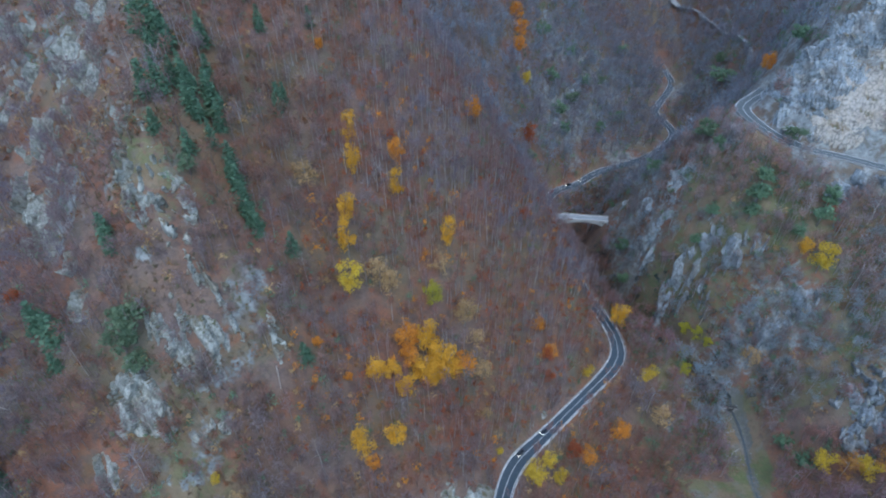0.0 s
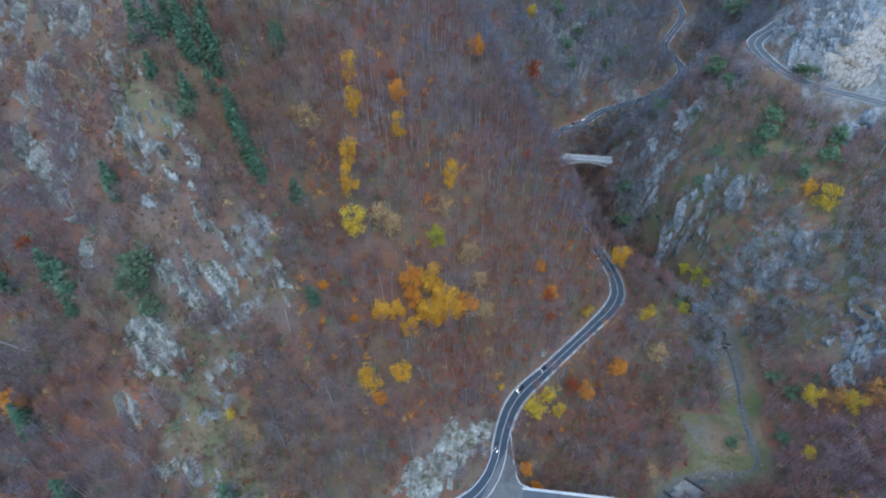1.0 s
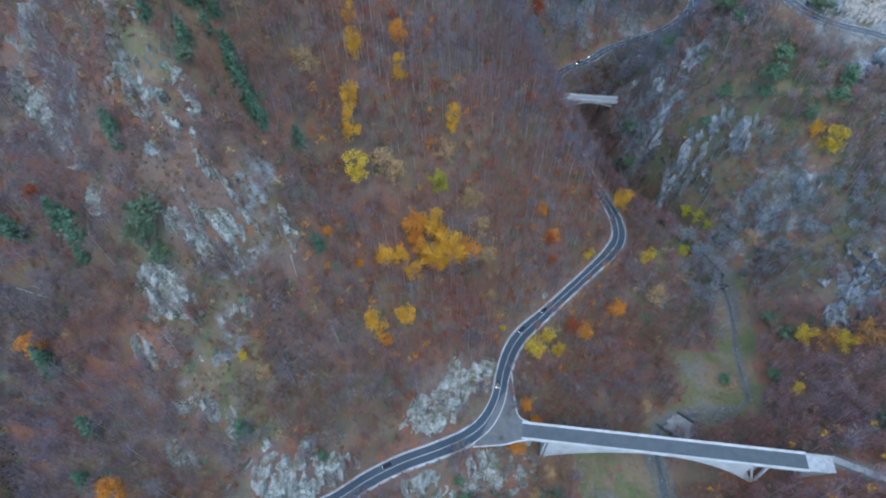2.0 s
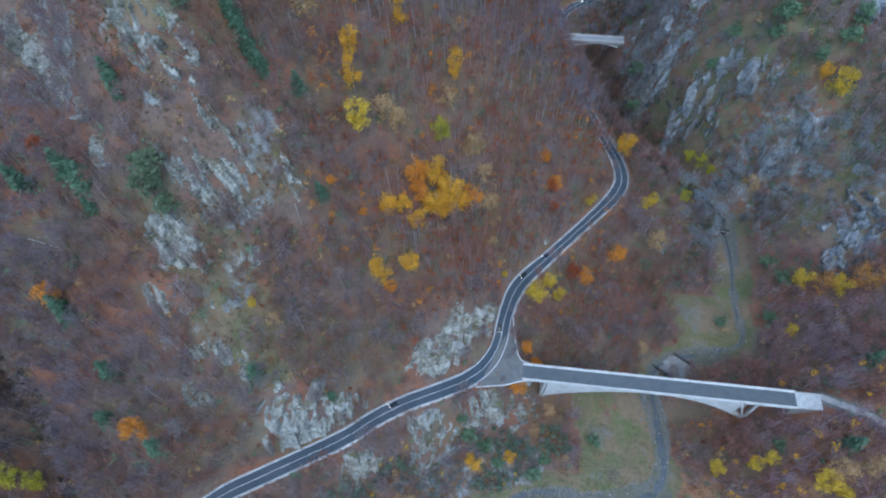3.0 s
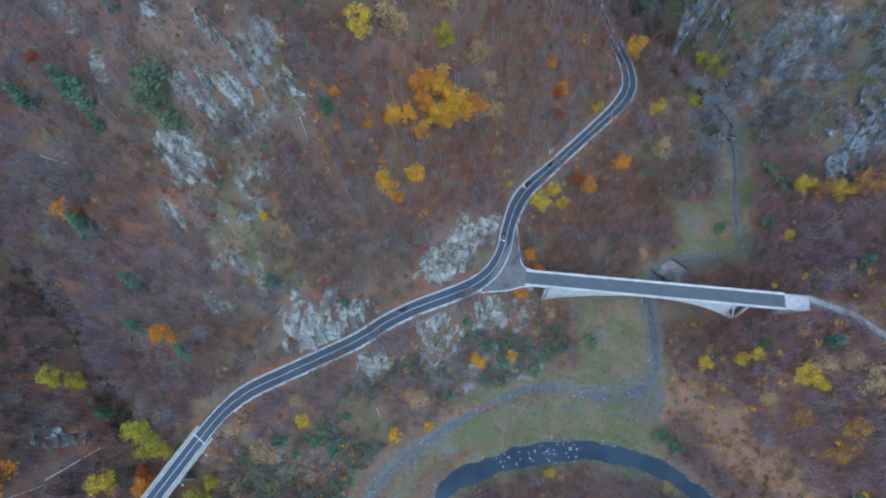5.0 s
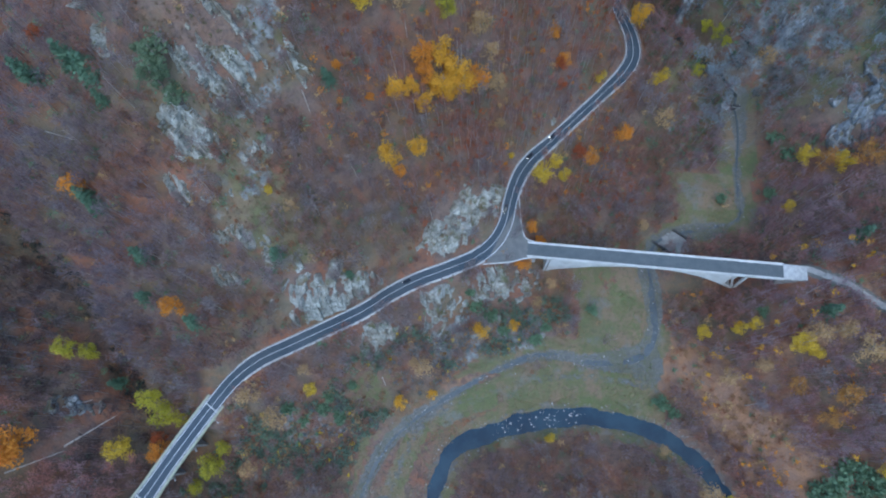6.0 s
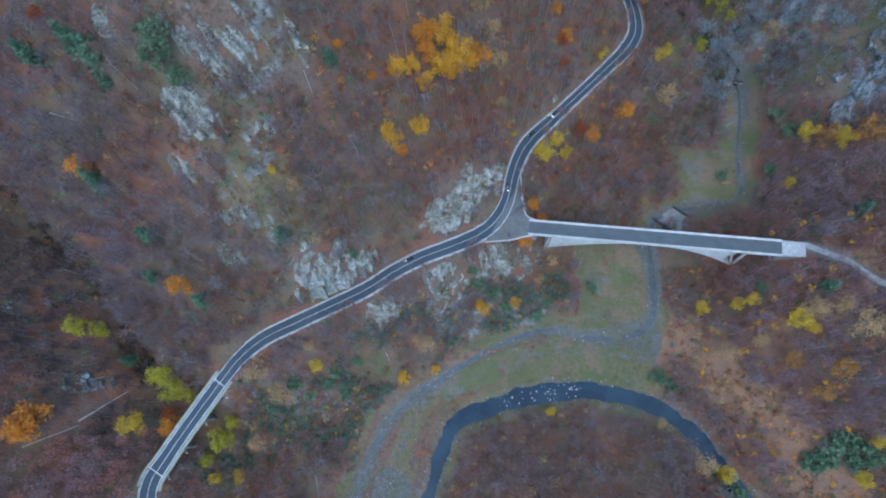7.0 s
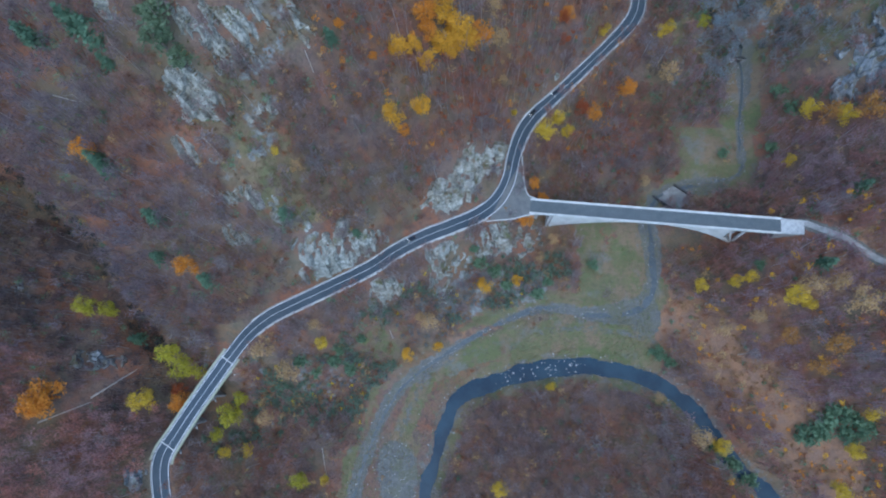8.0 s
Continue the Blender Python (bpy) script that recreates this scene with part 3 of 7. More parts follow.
# ---- surfaces ----
def ground_material():
    m, t, s = nodes_of("forest_floor")
    cover = t.nodes.new("ShaderNodeAttribute")
    cover.attribute_name = "cover"
    split = t.nodes.new("ShaderNodeSeparateColor")
    t.links.new(cover.outputs["Color"], split.inputs[0])
    litter = mixed(t, (0.160, 0.092, 0.062), (0.158, 0.110, 0.088), noisy(t, 0.06, 6, 0.40, 0.58))
    litter = mixed(t, litter, (0.205, 0.082, 0.044), times(t, noisy(t, 0.033, 7, 0.48, 0.58), 0.85))
    litter = mixed(t, litter, (0.10, 0.074, 0.072), times(t, noisy(t, 0.11, 6, 0.52, 0.62), 0.7))
    litter = mixed(t, litter, (0.078, 0.056, 0.050), times(t, noisy(t, 0.28, 6, 0.50, 0.64), 0.75))
    litter = mixed(t, litter, (0.075, 0.058, 0.052), times(t, noisy(t, 0.9, 5, 0.50, 0.70), 0.8))
    litter = mixed(t, litter, (0.20, 0.135, 0.085), times(t, noisy(t, 2.3, 3, 0.58, 0.72), 0.6))
    litter = mixed(t, litter, (0.118, 0.116, 0.062), times(t, noisy(t, 0.028, 7, 0.49, 0.58), 0.42))
    grass = mixed(t, (0.142, 0.126, 0.064), (0.108, 0.116, 0.052), noisy(t, 0.08, 5, 0.4, 0.6))
    grass = mixed(t, grass, (0.185, 0.125, 0.082), times(t, noisy(t, 0.055, 7, 0.45, 0.56), 0.85))
    grass = mixed(t, grass, (0.09, 0.115, 0.042), times(t, noisy(t, 0.05, 6, 0.52, 0.62), 0.8))
    grass = mixed(t, grass, (0.15, 0.148, 0.135), times(t, noisy(t, 0.07, 7, 0.55, 0.63), 0.7))
    grass = mixed(t, grass, (0.17, 0.135, 0.085), times(t, noisy(t, 0.22, 6, 0.52, 0.62), 0.6))
    grass = mixed(t, grass, (0.085, 0.08, 0.045), times(t, noisy(t, 0.45, 6, 0.5, 0.7), 0.7))
    gravel = mixed(t, (0.112, 0.110, 0.100), (0.158, 0.155, 0.142), noisy(t, 0.5, 6, 0.4, 0.65))
    gravel = mixed(t, gravel, (0.07, 0.075, 0.075), times(t, noisy(t, 1.7, 4, 0.5, 0.62), 0.8))
    gravel = mixed(t, gravel, (0.11, 0.108, 0.07), times(t, noisy(t, 0.09, 7, 0.48, 0.58), 0.7))
    gravel = mixed(t, gravel, (0.36, 0.36, 0.35), noisy(t, 2.6, 2, 0.70, 0.75))
    rock = mixed(t, (0.155, 0.162, 0.160), (0.275, 0.283, 0.278), noisy(t, 0.25, 6, 0.4, 0.62))
    rock = mixed(t, rock, (0.08, 0.078, 0.072), times(t, noisy(t, 0.8, 6, 0.52, 0.64), 0.75))
    rock = mixed(t, rock, (0.12, 0.085, 0.055), times(t, noisy(t, 0.12, 5, 0.48, 0.6), 0.8))
    earth = mixed(t, (0.270, 0.148, 0.082), (0.215, 0.132, 0.092), noisy(t, 0.12, 7, 0.42, 0.58))
    earth = mixed(t, earth, (0.11, 0.072, 0.05), times(t, noisy(t, 1.3, 4, 0.5, 0.72), 0.7))
    ragged = noisy(t, 0.35, 6, 0.25, 0.75)

    def edge(socket):
        n = t.nodes.new("ShaderNodeMapRange")
        n.inputs[1].default_value, n.inputs[2].default_value = 0.42, 0.58
        a = t.nodes.new("ShaderNodeMath")
        a.operation = "MULTIPLY_ADD"
        t.links.new(ragged, a.inputs[0])
        a.inputs[1].default_value = 0.5
        t.links.new(socket, a.inputs[2])
        b = t.nodes.new("ShaderNodeMath")
        b.operation = "SUBTRACT"
        t.links.new(a.outputs[0], b.inputs[0])
        b.inputs[1].default_value = 0.25
        t.links.new(b.outputs[0], n.inputs[0])
        return n.outputs[0]

    c = mixed(t, litter, earth, edge(cover.outputs["Alpha"]))
    c = mixed(t, c, grass, edge(split.outputs[0]))
    c = mixed(t, c, gravel, edge(split.outputs[1]))
    c = mixed(t, c, rock, edge(split.outputs[2]))
    t.links.new(c, s.inputs["Base Color"])
    s.inputs["Roughness"].default_value = 0.95
    bumped(t, s, noisy(t, 0.8, 8, 0.2, 0.8), 0.9, 0.5)
    return m


def rock_material(name, pale, dark, warm):
    m, t, s = nodes_of(name)
    c = mixed(t, dark, pale, noisy(t, 0.22, 8, 0.36, 0.6))
    c = mixed(t, c, (0.085, 0.085, 0.078), times(t, noisy(t, 0.45, 7, 0.54, 0.68), 0.6))
    c = mixed(t, c, warm, times(t, noisy(t, 0.1, 6, 0.5, 0.62), 0.75))
    c = mixed(t, c, tuple(min(0.62, 1.35 * v) for v in pale), times(t, noisy(t, 1.6, 4, 0.56, 0.70), 0.4))
    # joints between the blocks
    crack = t.nodes.new("ShaderNodeTexVoronoi")
    crack.feature = "DISTANCE_TO_EDGE"
    crack.inputs["Scale"].default_value = 0.42
    bend = t.nodes.new("ShaderNodeTexNoise")
    bend.inputs["Scale"].default_value, bend.inputs["Detail"].default_value = 0.5, 5
    where = t.nodes.new("ShaderNodeNewGeometry").outputs["Position"]
    t.links.new(where, bend.inputs["Vector"])
    shift = t.nodes.new("ShaderNodeVectorMath")
    shift.operation = "MULTIPLY_ADD"
    t.links.new(bend.outputs["Color"], shift.inputs[0])
    shift.inputs[1].default_value = (3.0, 3.0, 3.0)
    t.links.new(where, shift.inputs[2])
    squash = t.nodes.new("ShaderNodeVectorMath")
    squash.operation = "MULTIPLY"
    t.links.new(shift.outputs[0], squash.inputs[0])
    squash.inputs[1].default_value = (1.3, 1.0, 0.55)
    t.links.new(squash.outputs[0], crack.inputs["Vector"])
    joint = t.nodes.new("ShaderNodeMapRange")
    joint.inputs[1].default_value, joint.inputs[2].default_value, joint.inputs[3].default_value, joint.inputs[4].default_value = 0.02, 0.16, 1.0, 0.0
    t.links.new(crack.outputs["Distance"], joint.inputs[0])
    c = mixed(t, c, (0.05, 0.048, 0.042), times(t, times(t, joint.outputs[0], 0.7), noisy(t, 0.3, 3, 0.35, 0.6)))
    # moss and litter lie on the flatter ledges
    up = t.nodes.new("ShaderNodeSeparateXYZ")
    t.links.new(t.nodes.new("ShaderNodeNewGeometry").outputs["True Normal"], up.inputs[0])
    ledge = t.nodes.new("ShaderNodeMapRange")
    ledge.inputs[1].default_value, ledge.inputs[2].default_value = 0.66, 0.86
    t.links.new(up.outputs[2], ledge.inputs[0])
    growth = mixed(t, (0.12, 0.085, 0.05), (0.085, 0.09, 0.04), noisy(t, 0.3, 4, 0.42, 0.6))
    c = mixed(t, c, growth, times(t, ledge.outputs[0], noisy(t, 0.12, 6, 0.45, 0.6)))
    t.links.new(c, s.inputs["Base Color"])
    s.inputs["Roughness"].default_value = 0.92
    bumped(t, s, noisy(t, 1.1, 8, 0.2, 0.8), 1.0, 0.5)
    return m


def thin(m, t, s, colour, share=0.3):
    """Lets part of the light through leaves and fine twigs."""
    through_light = t.nodes.new("ShaderNodeBsdfTranslucent")
    t.links.new(colour, through_light.inputs["Color"])
    both = t.nodes.new("ShaderNodeMixShader")
    both.inputs[0].default_value = share
    t.links.new(s.outputs[0], both.inputs[1])
    t.links.new(through_light.outputs[0], both.inputs[2])
    t.links.new(both.outputs[0], t.nodes["Material Output"].inputs["Surface"])


def leaf_material(name, colour, deep, far=0.5):
    colour, deep = (tuple(1.25 * v for v in k) for k in (colour, deep))
    m, t, s = nodes_of(name)
    c = mixed(t, colour, deep, times(t, island(t), 0.85))
    c = mixed(t, c, tuple(0.55 * v for v in deep), times(t, random_of(t), far))
    t.links.new(c, s.inputs["Base Color"])
    s.inputs["Roughness"].default_value = 0.8
    s.inputs["Specular IOR Level"].default_value = 0.15
    thin(m, t, s, c)
    return m


def twig_material(name, a, b, c):
    """Bare wood, tree by tree greyer, browner or redder."""
    a, b, c = (tuple(1.3 * v for v in k) for k in (a, b, c))
    m, t, s = nodes_of(name)
    own = t.nodes.new("ShaderNodeAttribute")
    own.attribute_name = "tone"
    which = t.nodes.new("ShaderNodeMath")
    which.operation = "ADD"
    t.links.new(own.outputs["Fac"], which.inputs[0])
    t.links.new(random_of(t), which.inputs[1])
    turn = t.nodes.new("ShaderNodeMath")
    turn.operation = "FRACT"
    t.links.new(which.outputs[0], turn.inputs[0])
    ramp = t.nodes.new("ShaderNodeValToRGB")
    stops = [(0.0, a), (0.3, tuple(1.18 * v for v in b)), (0.5, c), (0.68, tuple(0.75 * u + 0.25 * v for u, v in zip(a, c))), (0.78, tuple(0.52 * v for v in a)), (0.9, tuple(0.5 * u + 0.5 * v for u, v in zip(a, b))), (1.0, a)]
    for _ in range(len(stops) - 2):
        ramp.color_ramp.elements.new(0.5)
    for e, (where, colour) in zip(ramp.color_ramp.elements, stops):
        e.position, e.color = where, (*colour, 1)
    t.links.new(turn.outputs[0], ramp.inputs[0])
    tone = mixed(t, ramp.outputs[0], c, times(t, noisy(t, 0.03, 6, 0.47, 0.57), 0.8))
    tone = mixed(t, tone, b, times(t, noisy(t, 0.045, 6, 0.52, 0.6), 0.7))
    tone = mixed(t, tone, tuple(0.5 * v for v in a), times(t, island(t), 0.25))
    t.links.new(tone, s.inputs["Base Color"])
    s.inputs["Roughness"].default_value = 0.9
    s.inputs["Specular IOR Level"].default_value = 0.1
    thin(m, t, s, tone, 0.45)
    return m


def asphalt_material():
    m, t, s = nodes_of("asphalt")
    c = mixed(t, (0.030, 0.047, 0.064), (0.040, 0.058, 0.076), noisy(t, 0.3, 5, 0.35, 0.65))
    c = mixed(t, c, (0.07, 0.085, 0.10), times(t, noisy(t, 0.05, 4, 0.5, 0.7), 0.5))
    c = mixed(t, c, (0.02, 0.021, 0.023), times(t, noisy(t, 6, 3, 0.5, 0.8), 0.6))
    t.links.new(c, s.inputs["Base Color"])
    s.inputs["Roughness"].default_value = 0.75
    bumped(t, s, noisy(t, 30, 3, 0.2, 0.8), 0.2, 0.01)
    return m


def water_material():
    m, t, s = nodes_of("river_water")
    c = mixed(t, (0.008, 0.026, 0.050), (0.018, 0.045, 0.072), noisy(t, 0.08, 4, 0.4, 0.6))
    t.links.new(c, s.inputs["Base Color"])
    s.inputs["Roughness"].default_value = 0.12
    s.inputs["IOR"].default_value = 1.33
    s.inputs["Specular IOR Level"].default_value = 0.25
    bumped(t, s, noisy(t, 1.4, 4, 0.2, 0.8), 0.35, 0.05)
    return m


GROUND = ground_material()
ROAD_STONE = rock_material("roadside_stone", (0.385, 0.392, 0.360), (0.225, 0.235, 0.216), (0.155, 0.130, 0.098))
LIMESTONE = rock_material("limestone", (0.435, 0.435, 0.392), (0.23, 0.235, 0.212), (0.165, 0.138, 0.092))
# The next two stones are blued to carry the haze over the gorge.
DARK_STONE = rock_material("weathered_stone", (0.335, 0.362, 0.385), (0.20, 0.218, 0.232), (0.15, 0.125, 0.10))
CLIFF_STONE = rock_material("hazy_cliff_limestone", (0.385, 0.418, 0.445), (0.255, 0.278, 0.298), (0.22, 0.20, 0.18))
PALE_STONE = rock_material("fresh_stone", (0.41, 0.368, 0.322), (0.345, 0.307, 0.268), (0.355, 0.302, 0.248))
ASPHALT = asphalt_material()
OLD_ASPHALT = plain("old_asphalt", (0.070, 0.083, 0.090), (0.094, 0.107, 0.113), 0.25, 0.85)
PALE_DECK = plain("pale_deck", (0.20, 0.215, 0.23), (0.29, 0.30, 0.315), 0.4, 0.8)
WORN_ASPHALT = plain("worn_asphalt", (0.105, 0.108, 0.108), (0.150, 0.148, 0.142), 0.35, 0.88)
PAINT = plain("road_paint", (0.62, 0.63, 0.64), (0.80, 0.80, 0.80), 0.8, 0.6, bump=0.0)
CONCRETE = plain("concrete", (0.44, 0.44, 0.42), (0.60, 0.60, 0.585), 0.25, 0.8)
OLD_CONCRETE = plain("old_concrete", (0.20, 0.20, 0.195), (0.34, 0.335, 0.325), 0.35, 0.85)
RAIL_METAL = plain("galvanised_steel", (0.36, 0.37, 0.38), (0.52, 0.53, 0.54), 2.0, 0.45, 0.6, 0.0)
RAIL_PAINT = plain("faded_rail_paint", (0.30, 0.32, 0.22), (0.42, 0.43, 0.32), 1.0, 0.6)
WATER = water_material()
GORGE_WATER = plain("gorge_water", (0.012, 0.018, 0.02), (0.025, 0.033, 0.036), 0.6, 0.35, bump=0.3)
SHALLOW = plain("shallow_water", (0.042, 0.055, 0.064), (0.075, 0.088, 0.095), 0.6, 0.4, bump=0.2)
BARK = twig_material("grey_bark", (0.25, 0.22, 0.21), (0.31, 0.28, 0.265), (0.19, 0.15, 0.135))
PALE_BARK = twig_material("pale_bark", (0.42, 0.385, 0.36), (0.48, 0.45, 0.42), (0.34, 0.295, 0.26))
BEECH_BARK = twig_material("beech_bark", (0.34, 0.31, 0.30), (0.40, 0.37, 0.355), (0.27, 0.225, 0.205))
TWIGS = twig_material("bare_twigs", (0.158, 0.132, 0.154), (0.192, 0.166, 0.188), (0.182, 0.122, 0.118))
LOW_TWIGS = twig_material("brownish_twigs", (0.195, 0.142, 0.140), (0.205, 0.168, 0.172), (0.230, 0.112, 0.076))
RED_TWIGS = twig_material("reddish_twigs", (0.225, 0.138, 0.118), (0.195, 0.158, 0.165), (0.275, 0.108, 0.062))
PLUM_TWIGS = twig_material("plum_twigs", (0.205, 0.168, 0.182), (0.195, 0.180, 0.205), (0.230, 0.132, 0.112))
EAST_TWIGS = twig_material("pinkish_twigs", (0.225, 0.146, 0.162), (0.240, 0.182, 0.202), (0.275, 0.135, 0.105))
CROWN_TWIGS = twig_material("rusty_twigs", (0.250, 0.195, 0.198), (0.245, 0.240, 0.255), (0.300, 0.165, 0.122))
SOUTH_TWIGS = twig_material("maroon_twigs", (0.315, 0.188, 0.195), (0.320, 0.228, 0.245), (0.370, 0.168, 0.125))
# Dark wood, blackened further to carry the deep shade of the ravine.
SHADE_TWIGS = twig_material("shade_twigs", (0.062, 0.052, 0.056), (0.085, 0.07, 0.075), (0.075, 0.048, 0.042))
# Grey wood of the spur, with haze mixed in as extra blue.
HAZY_GREY_TWIGS = twig_material("hazy_grey_twigs", (0.200, 0.240, 0.265), (0.250, 0.292, 0.322), (0.225, 0.190, 0.185))
PALE_TWIGS = twig_material("pale_twigs", (0.225, 0.200, 0.205), (0.20, 0.175, 0.18), (0.19, 0.142, 0.125))
# Distance haze is put into this colour: lighter and bluer than bare wood.
HAZY_FAR_TWIGS = twig_material("hazy_far_twigs", (0.175, 0.200, 0.245), (0.205, 0.240, 0.280), (0.200, 0.178, 0.200))


# ---- ground, water ----
def spaced(lo, hi, core_lo, core_hi, step, grow=1.16):
    """Grid lines: even over the core, wider and wider outside it."""
    out = list(np.arange(core_lo, core_hi + step / 2, step))
    gap = step
    while out[-1] < hi:
        gap *= grow
        out.append(out[-1] + gap)
    gap = step
    while out[0] > lo:
        gap *= grow
        out.insert(0, out[0] - gap)
    return np.array(out)


def make_ground():
    xs, ys = spaced(-2600, 2600, -290, 330, 2.0), spaced(-1600, 3200, -100, 440, 2.0)
    gx, gy = np.meshgrid(xs, ys)
    x, y = gx.ravel(), gy.ravel()
    z = ground(x, y)
    n, k = len(xs), len(ys)
    at = np.arange(n * k).reshape(k, n)
    a, b, c, d = at[:-1, :-1].ravel(), at[:-1, 1:].ravel(), at[1:, 1:].ravel(), at[1:, :-1].ravel()
    flip = (np.arange(len(a)) % 2 == 0)[:, None]
    tris = np.concatenate([np.where(flip, np.c_[a, b, c], np.c_[a, b, d]), np.where(flip, np.c_[a, c, d], np.c_[b, c, d])])
    me = tri_mesh("ground", np.c_[x, y, z], tris, GROUND, True)
    # what covers the ground: meadow, gravel, bare rock, red earth
    zz = z.reshape(k, n)
    slope = np.hypot(np.gradient(zz, axis=1) / np.gradient(gx, axis=1), np.gradient(zz, axis=0) / np.gradient(gy, axis=0)).ravel()
    wander = fbm(x, y, 26, 4, 21)
    dr, ri = near(x, y, RIVER_LINE)
    ds, si = near(x, y, STREAM_LINE)
    low = smooth(-17.0, -21.0, z + wander)
    meadow = low * meadow_zone(x, y)
    ridge = np.exp(-((near(x, y, curve(SPINE, 6.0))[0] / 26) ** 2)) * smooth(20, 36, z) * smooth(190, 150, z)
    meadow = np.clip(meadow * (0.8 + 0.5 * wander) + ridge * (0.52 + 0.7 * wander), 0, 1)
    gravel = np.clip(smooth(1.9, 0.5, ds / STREAM_LINE[si, 2] + 0.9 * wander + 0.5 * fbm(x, y, 7, 3, 27)) * 0.8, 0, 1)
    wr = np.gradient(RIVER_LINE[:, :2], axis=0)[ri]
    outer = wr[:, 0] * (y - RIVER_LINE[ri, 1]) - wr[:, 1] * (x - RIVER_LINE[ri, 0]) > 0
    bands = fbm(dr * 1.0, ri * 0.16, 7, 3, 71)
    flats = outer & (dr < 40) & (z < -20)
    inner = ~outer & (dr < RIVER_LINE[ri, 2] + 5 + 3 * wander) & (z < -20)
    meadow = np.maximum(meadow, 0.75 * inner)
    bar = np.exp(-(((x + 44) / 14) ** 2 + ((y + 50) / 26) ** 2)) + 0.9 * np.exp(-(((x - 132) / 22) ** 2 + ((y - 107) / 6) ** 2)) + 0.85 * np.exp(-(((x - 80) / 22) ** 2 + ((y - 36) / 9) ** 2)) + 0.8 * np.exp(-(((x - 96) / 9) ** 2 + ((y - 30) / 12) ** 2))
    gravel = np.clip(gravel + smooth(0.35, 0.8, bar + 0.3 * wander) + 0.3 * smooth(9.5, 5.5, np.where(dr < 30, dr - RIVER_LINE[ri, 2] * 0.6, 99)), 0, 1)
    gravel = np.maximum(gravel, flats * smooth(0.15, 0.5, bands) * 0.5)
    gravel = np.maximum(gravel, (dr < RIVER_LINE[ri, 2] + 1.0 + 3 * wander) * 0.5)
    stony = np.clip(np.maximum(ridge * 1.2, smooth(-110, -140, x) * smooth(140, 165, y)) + smooth(100, 125, x), 0.12, 1)  # where bare rock breaks through the litter
    rock = np.clip(smooth(1.0, 1.7, slope + 0.5 * wander) * 0.9 * smooth(380, 310, y) * (1 - 0.7 * smooth(100, 125, x)) * stony, 0, 1)
    rock = np.maximum(rock, smooth(118, 140, x) * smooth(195, 215, y) * smooth(420, 380, y) * (0.30 + 0.65 * wander) * smooth(-8, 12, z))
    bank = smooth(19, 12, near(x, y, BANK)[0] + 5 * wander) * (x < 45)
    meadow = np.maximum(meadow, bank * (0.30 - 0.4 * wander))
    rock = np.maximum(rock, bank * (0.31 + 0.6 * wander))
    rock = np.maximum(rock, smooth(5.6, 4.2, near(x, y, HIGH_LINE)[0]))
    rock = np.maximum(rock, smooth(184, 198, x) * smooth(225, 245, y) * smooth(470, 430, y) * smooth(80, 98, z) * (0.8 + 0.4 * wander))
    rock = np.maximum(rock, smooth(-95, -125, x) * smooth(140, 165, y) * (0.3 + 0.5 * wander))
    rock = rock * smooth(12, 22, near(x, y, CREASE)[0])
    rock = rock * (1 - 0.85 * smooth(30, 40, x) * smooth(112, 106, x) * smooth(20, 14, near(x, y, BENCH)[0]))
    path = smooth(4.6, 2.0, near(x, y, TRACK_LINE)[0])
    earth = 0.95 * smooth(20, 10, near(x, y, SHORE)[0] + 8 * wander) * smooth(5, 8, dr)
    earth = earth + 0.8 * np.exp(-(((x - 200) / 14) ** 2 + ((y - 72) / 5) ** 2)) + 0.8 * np.exp(-(((x - 108) / 12) ** 2 + ((y - 26) / 11) ** 2))
    earth = np.maximum(earth, 0.42 * smooth(4, 7, ds) * smooth(15, 9, ds + 4 * wander) * (z < -18) * (x < 60))
    drift = flats * smooth(0.05, 0.30, fbm(dr * 1.0, ri * 0.1, 5, 3, 73))  # brown strips that follow the river's old shores
    earth, meadow = np.maximum(earth, 0.42 * drift), meadow * (1 - 0.6 * drift)
    meadow = meadow * (1 - 0.6 * smooth(0.05, 0.3, -bands) * flats * smooth(60, 30, x + y))
    earth = np.maximum(earth, ((x > 104) & (y < 95) | (y < -14) & (x > 0)) * (0.30 + 0.35 * wander) * smooth(-27.2, -26, z))
    spur = smooth(112, 126, x) * smooth(150, 175, y) * smooth(430, 380, y) * smooth(120, 100, z)
    meadow = np.maximum(meadow, spur * (0.44 - 0.5 * wander))
    far_side = smooth(40, 90, x) * smooth(345, 385, y) * smooth(700, 600, y) * smooth(330, 250, x)
    meadow = np.maximum(meadow, far_side * (0.28 - 0.5 * wander))
    rock = np.maximum(rock, far_side * (0.42 + 0.6 * wander))
    rock = np.maximum(rock, spur * (0.24 + 0.20 * smooth(80, 50, z) + 0.55 * wander))
    earth = earth * (1 - spur)
    layer = me.color_attributes.new("cover", "FLOAT_COLOR", "POINT")
    layer.data.foreach_set("color", np.stack([meadow, np.maximum(gravel, path), rock * (1 - gravel), np.clip(earth + 0.25 * wander * (earth > 0.2), 0, 1)], 1).astype(np.float32).ravel())
    return tagged(new("ground", me), "steep wooded valley sides covered in brown leaf litter", "ground", kind="structure")


make_ground()
_v, _f = ribbon(RIVER_LINE, RIVER_LINE[:, 2] * 1.5, -RIVER_LINE[:, 2] * 1.5, WATER_Z)
tagged(new("water", mesh_of("water", _v, _f, WATER, False)), "dark blue-grey river water in a shallow bed", "river", kind="structure")
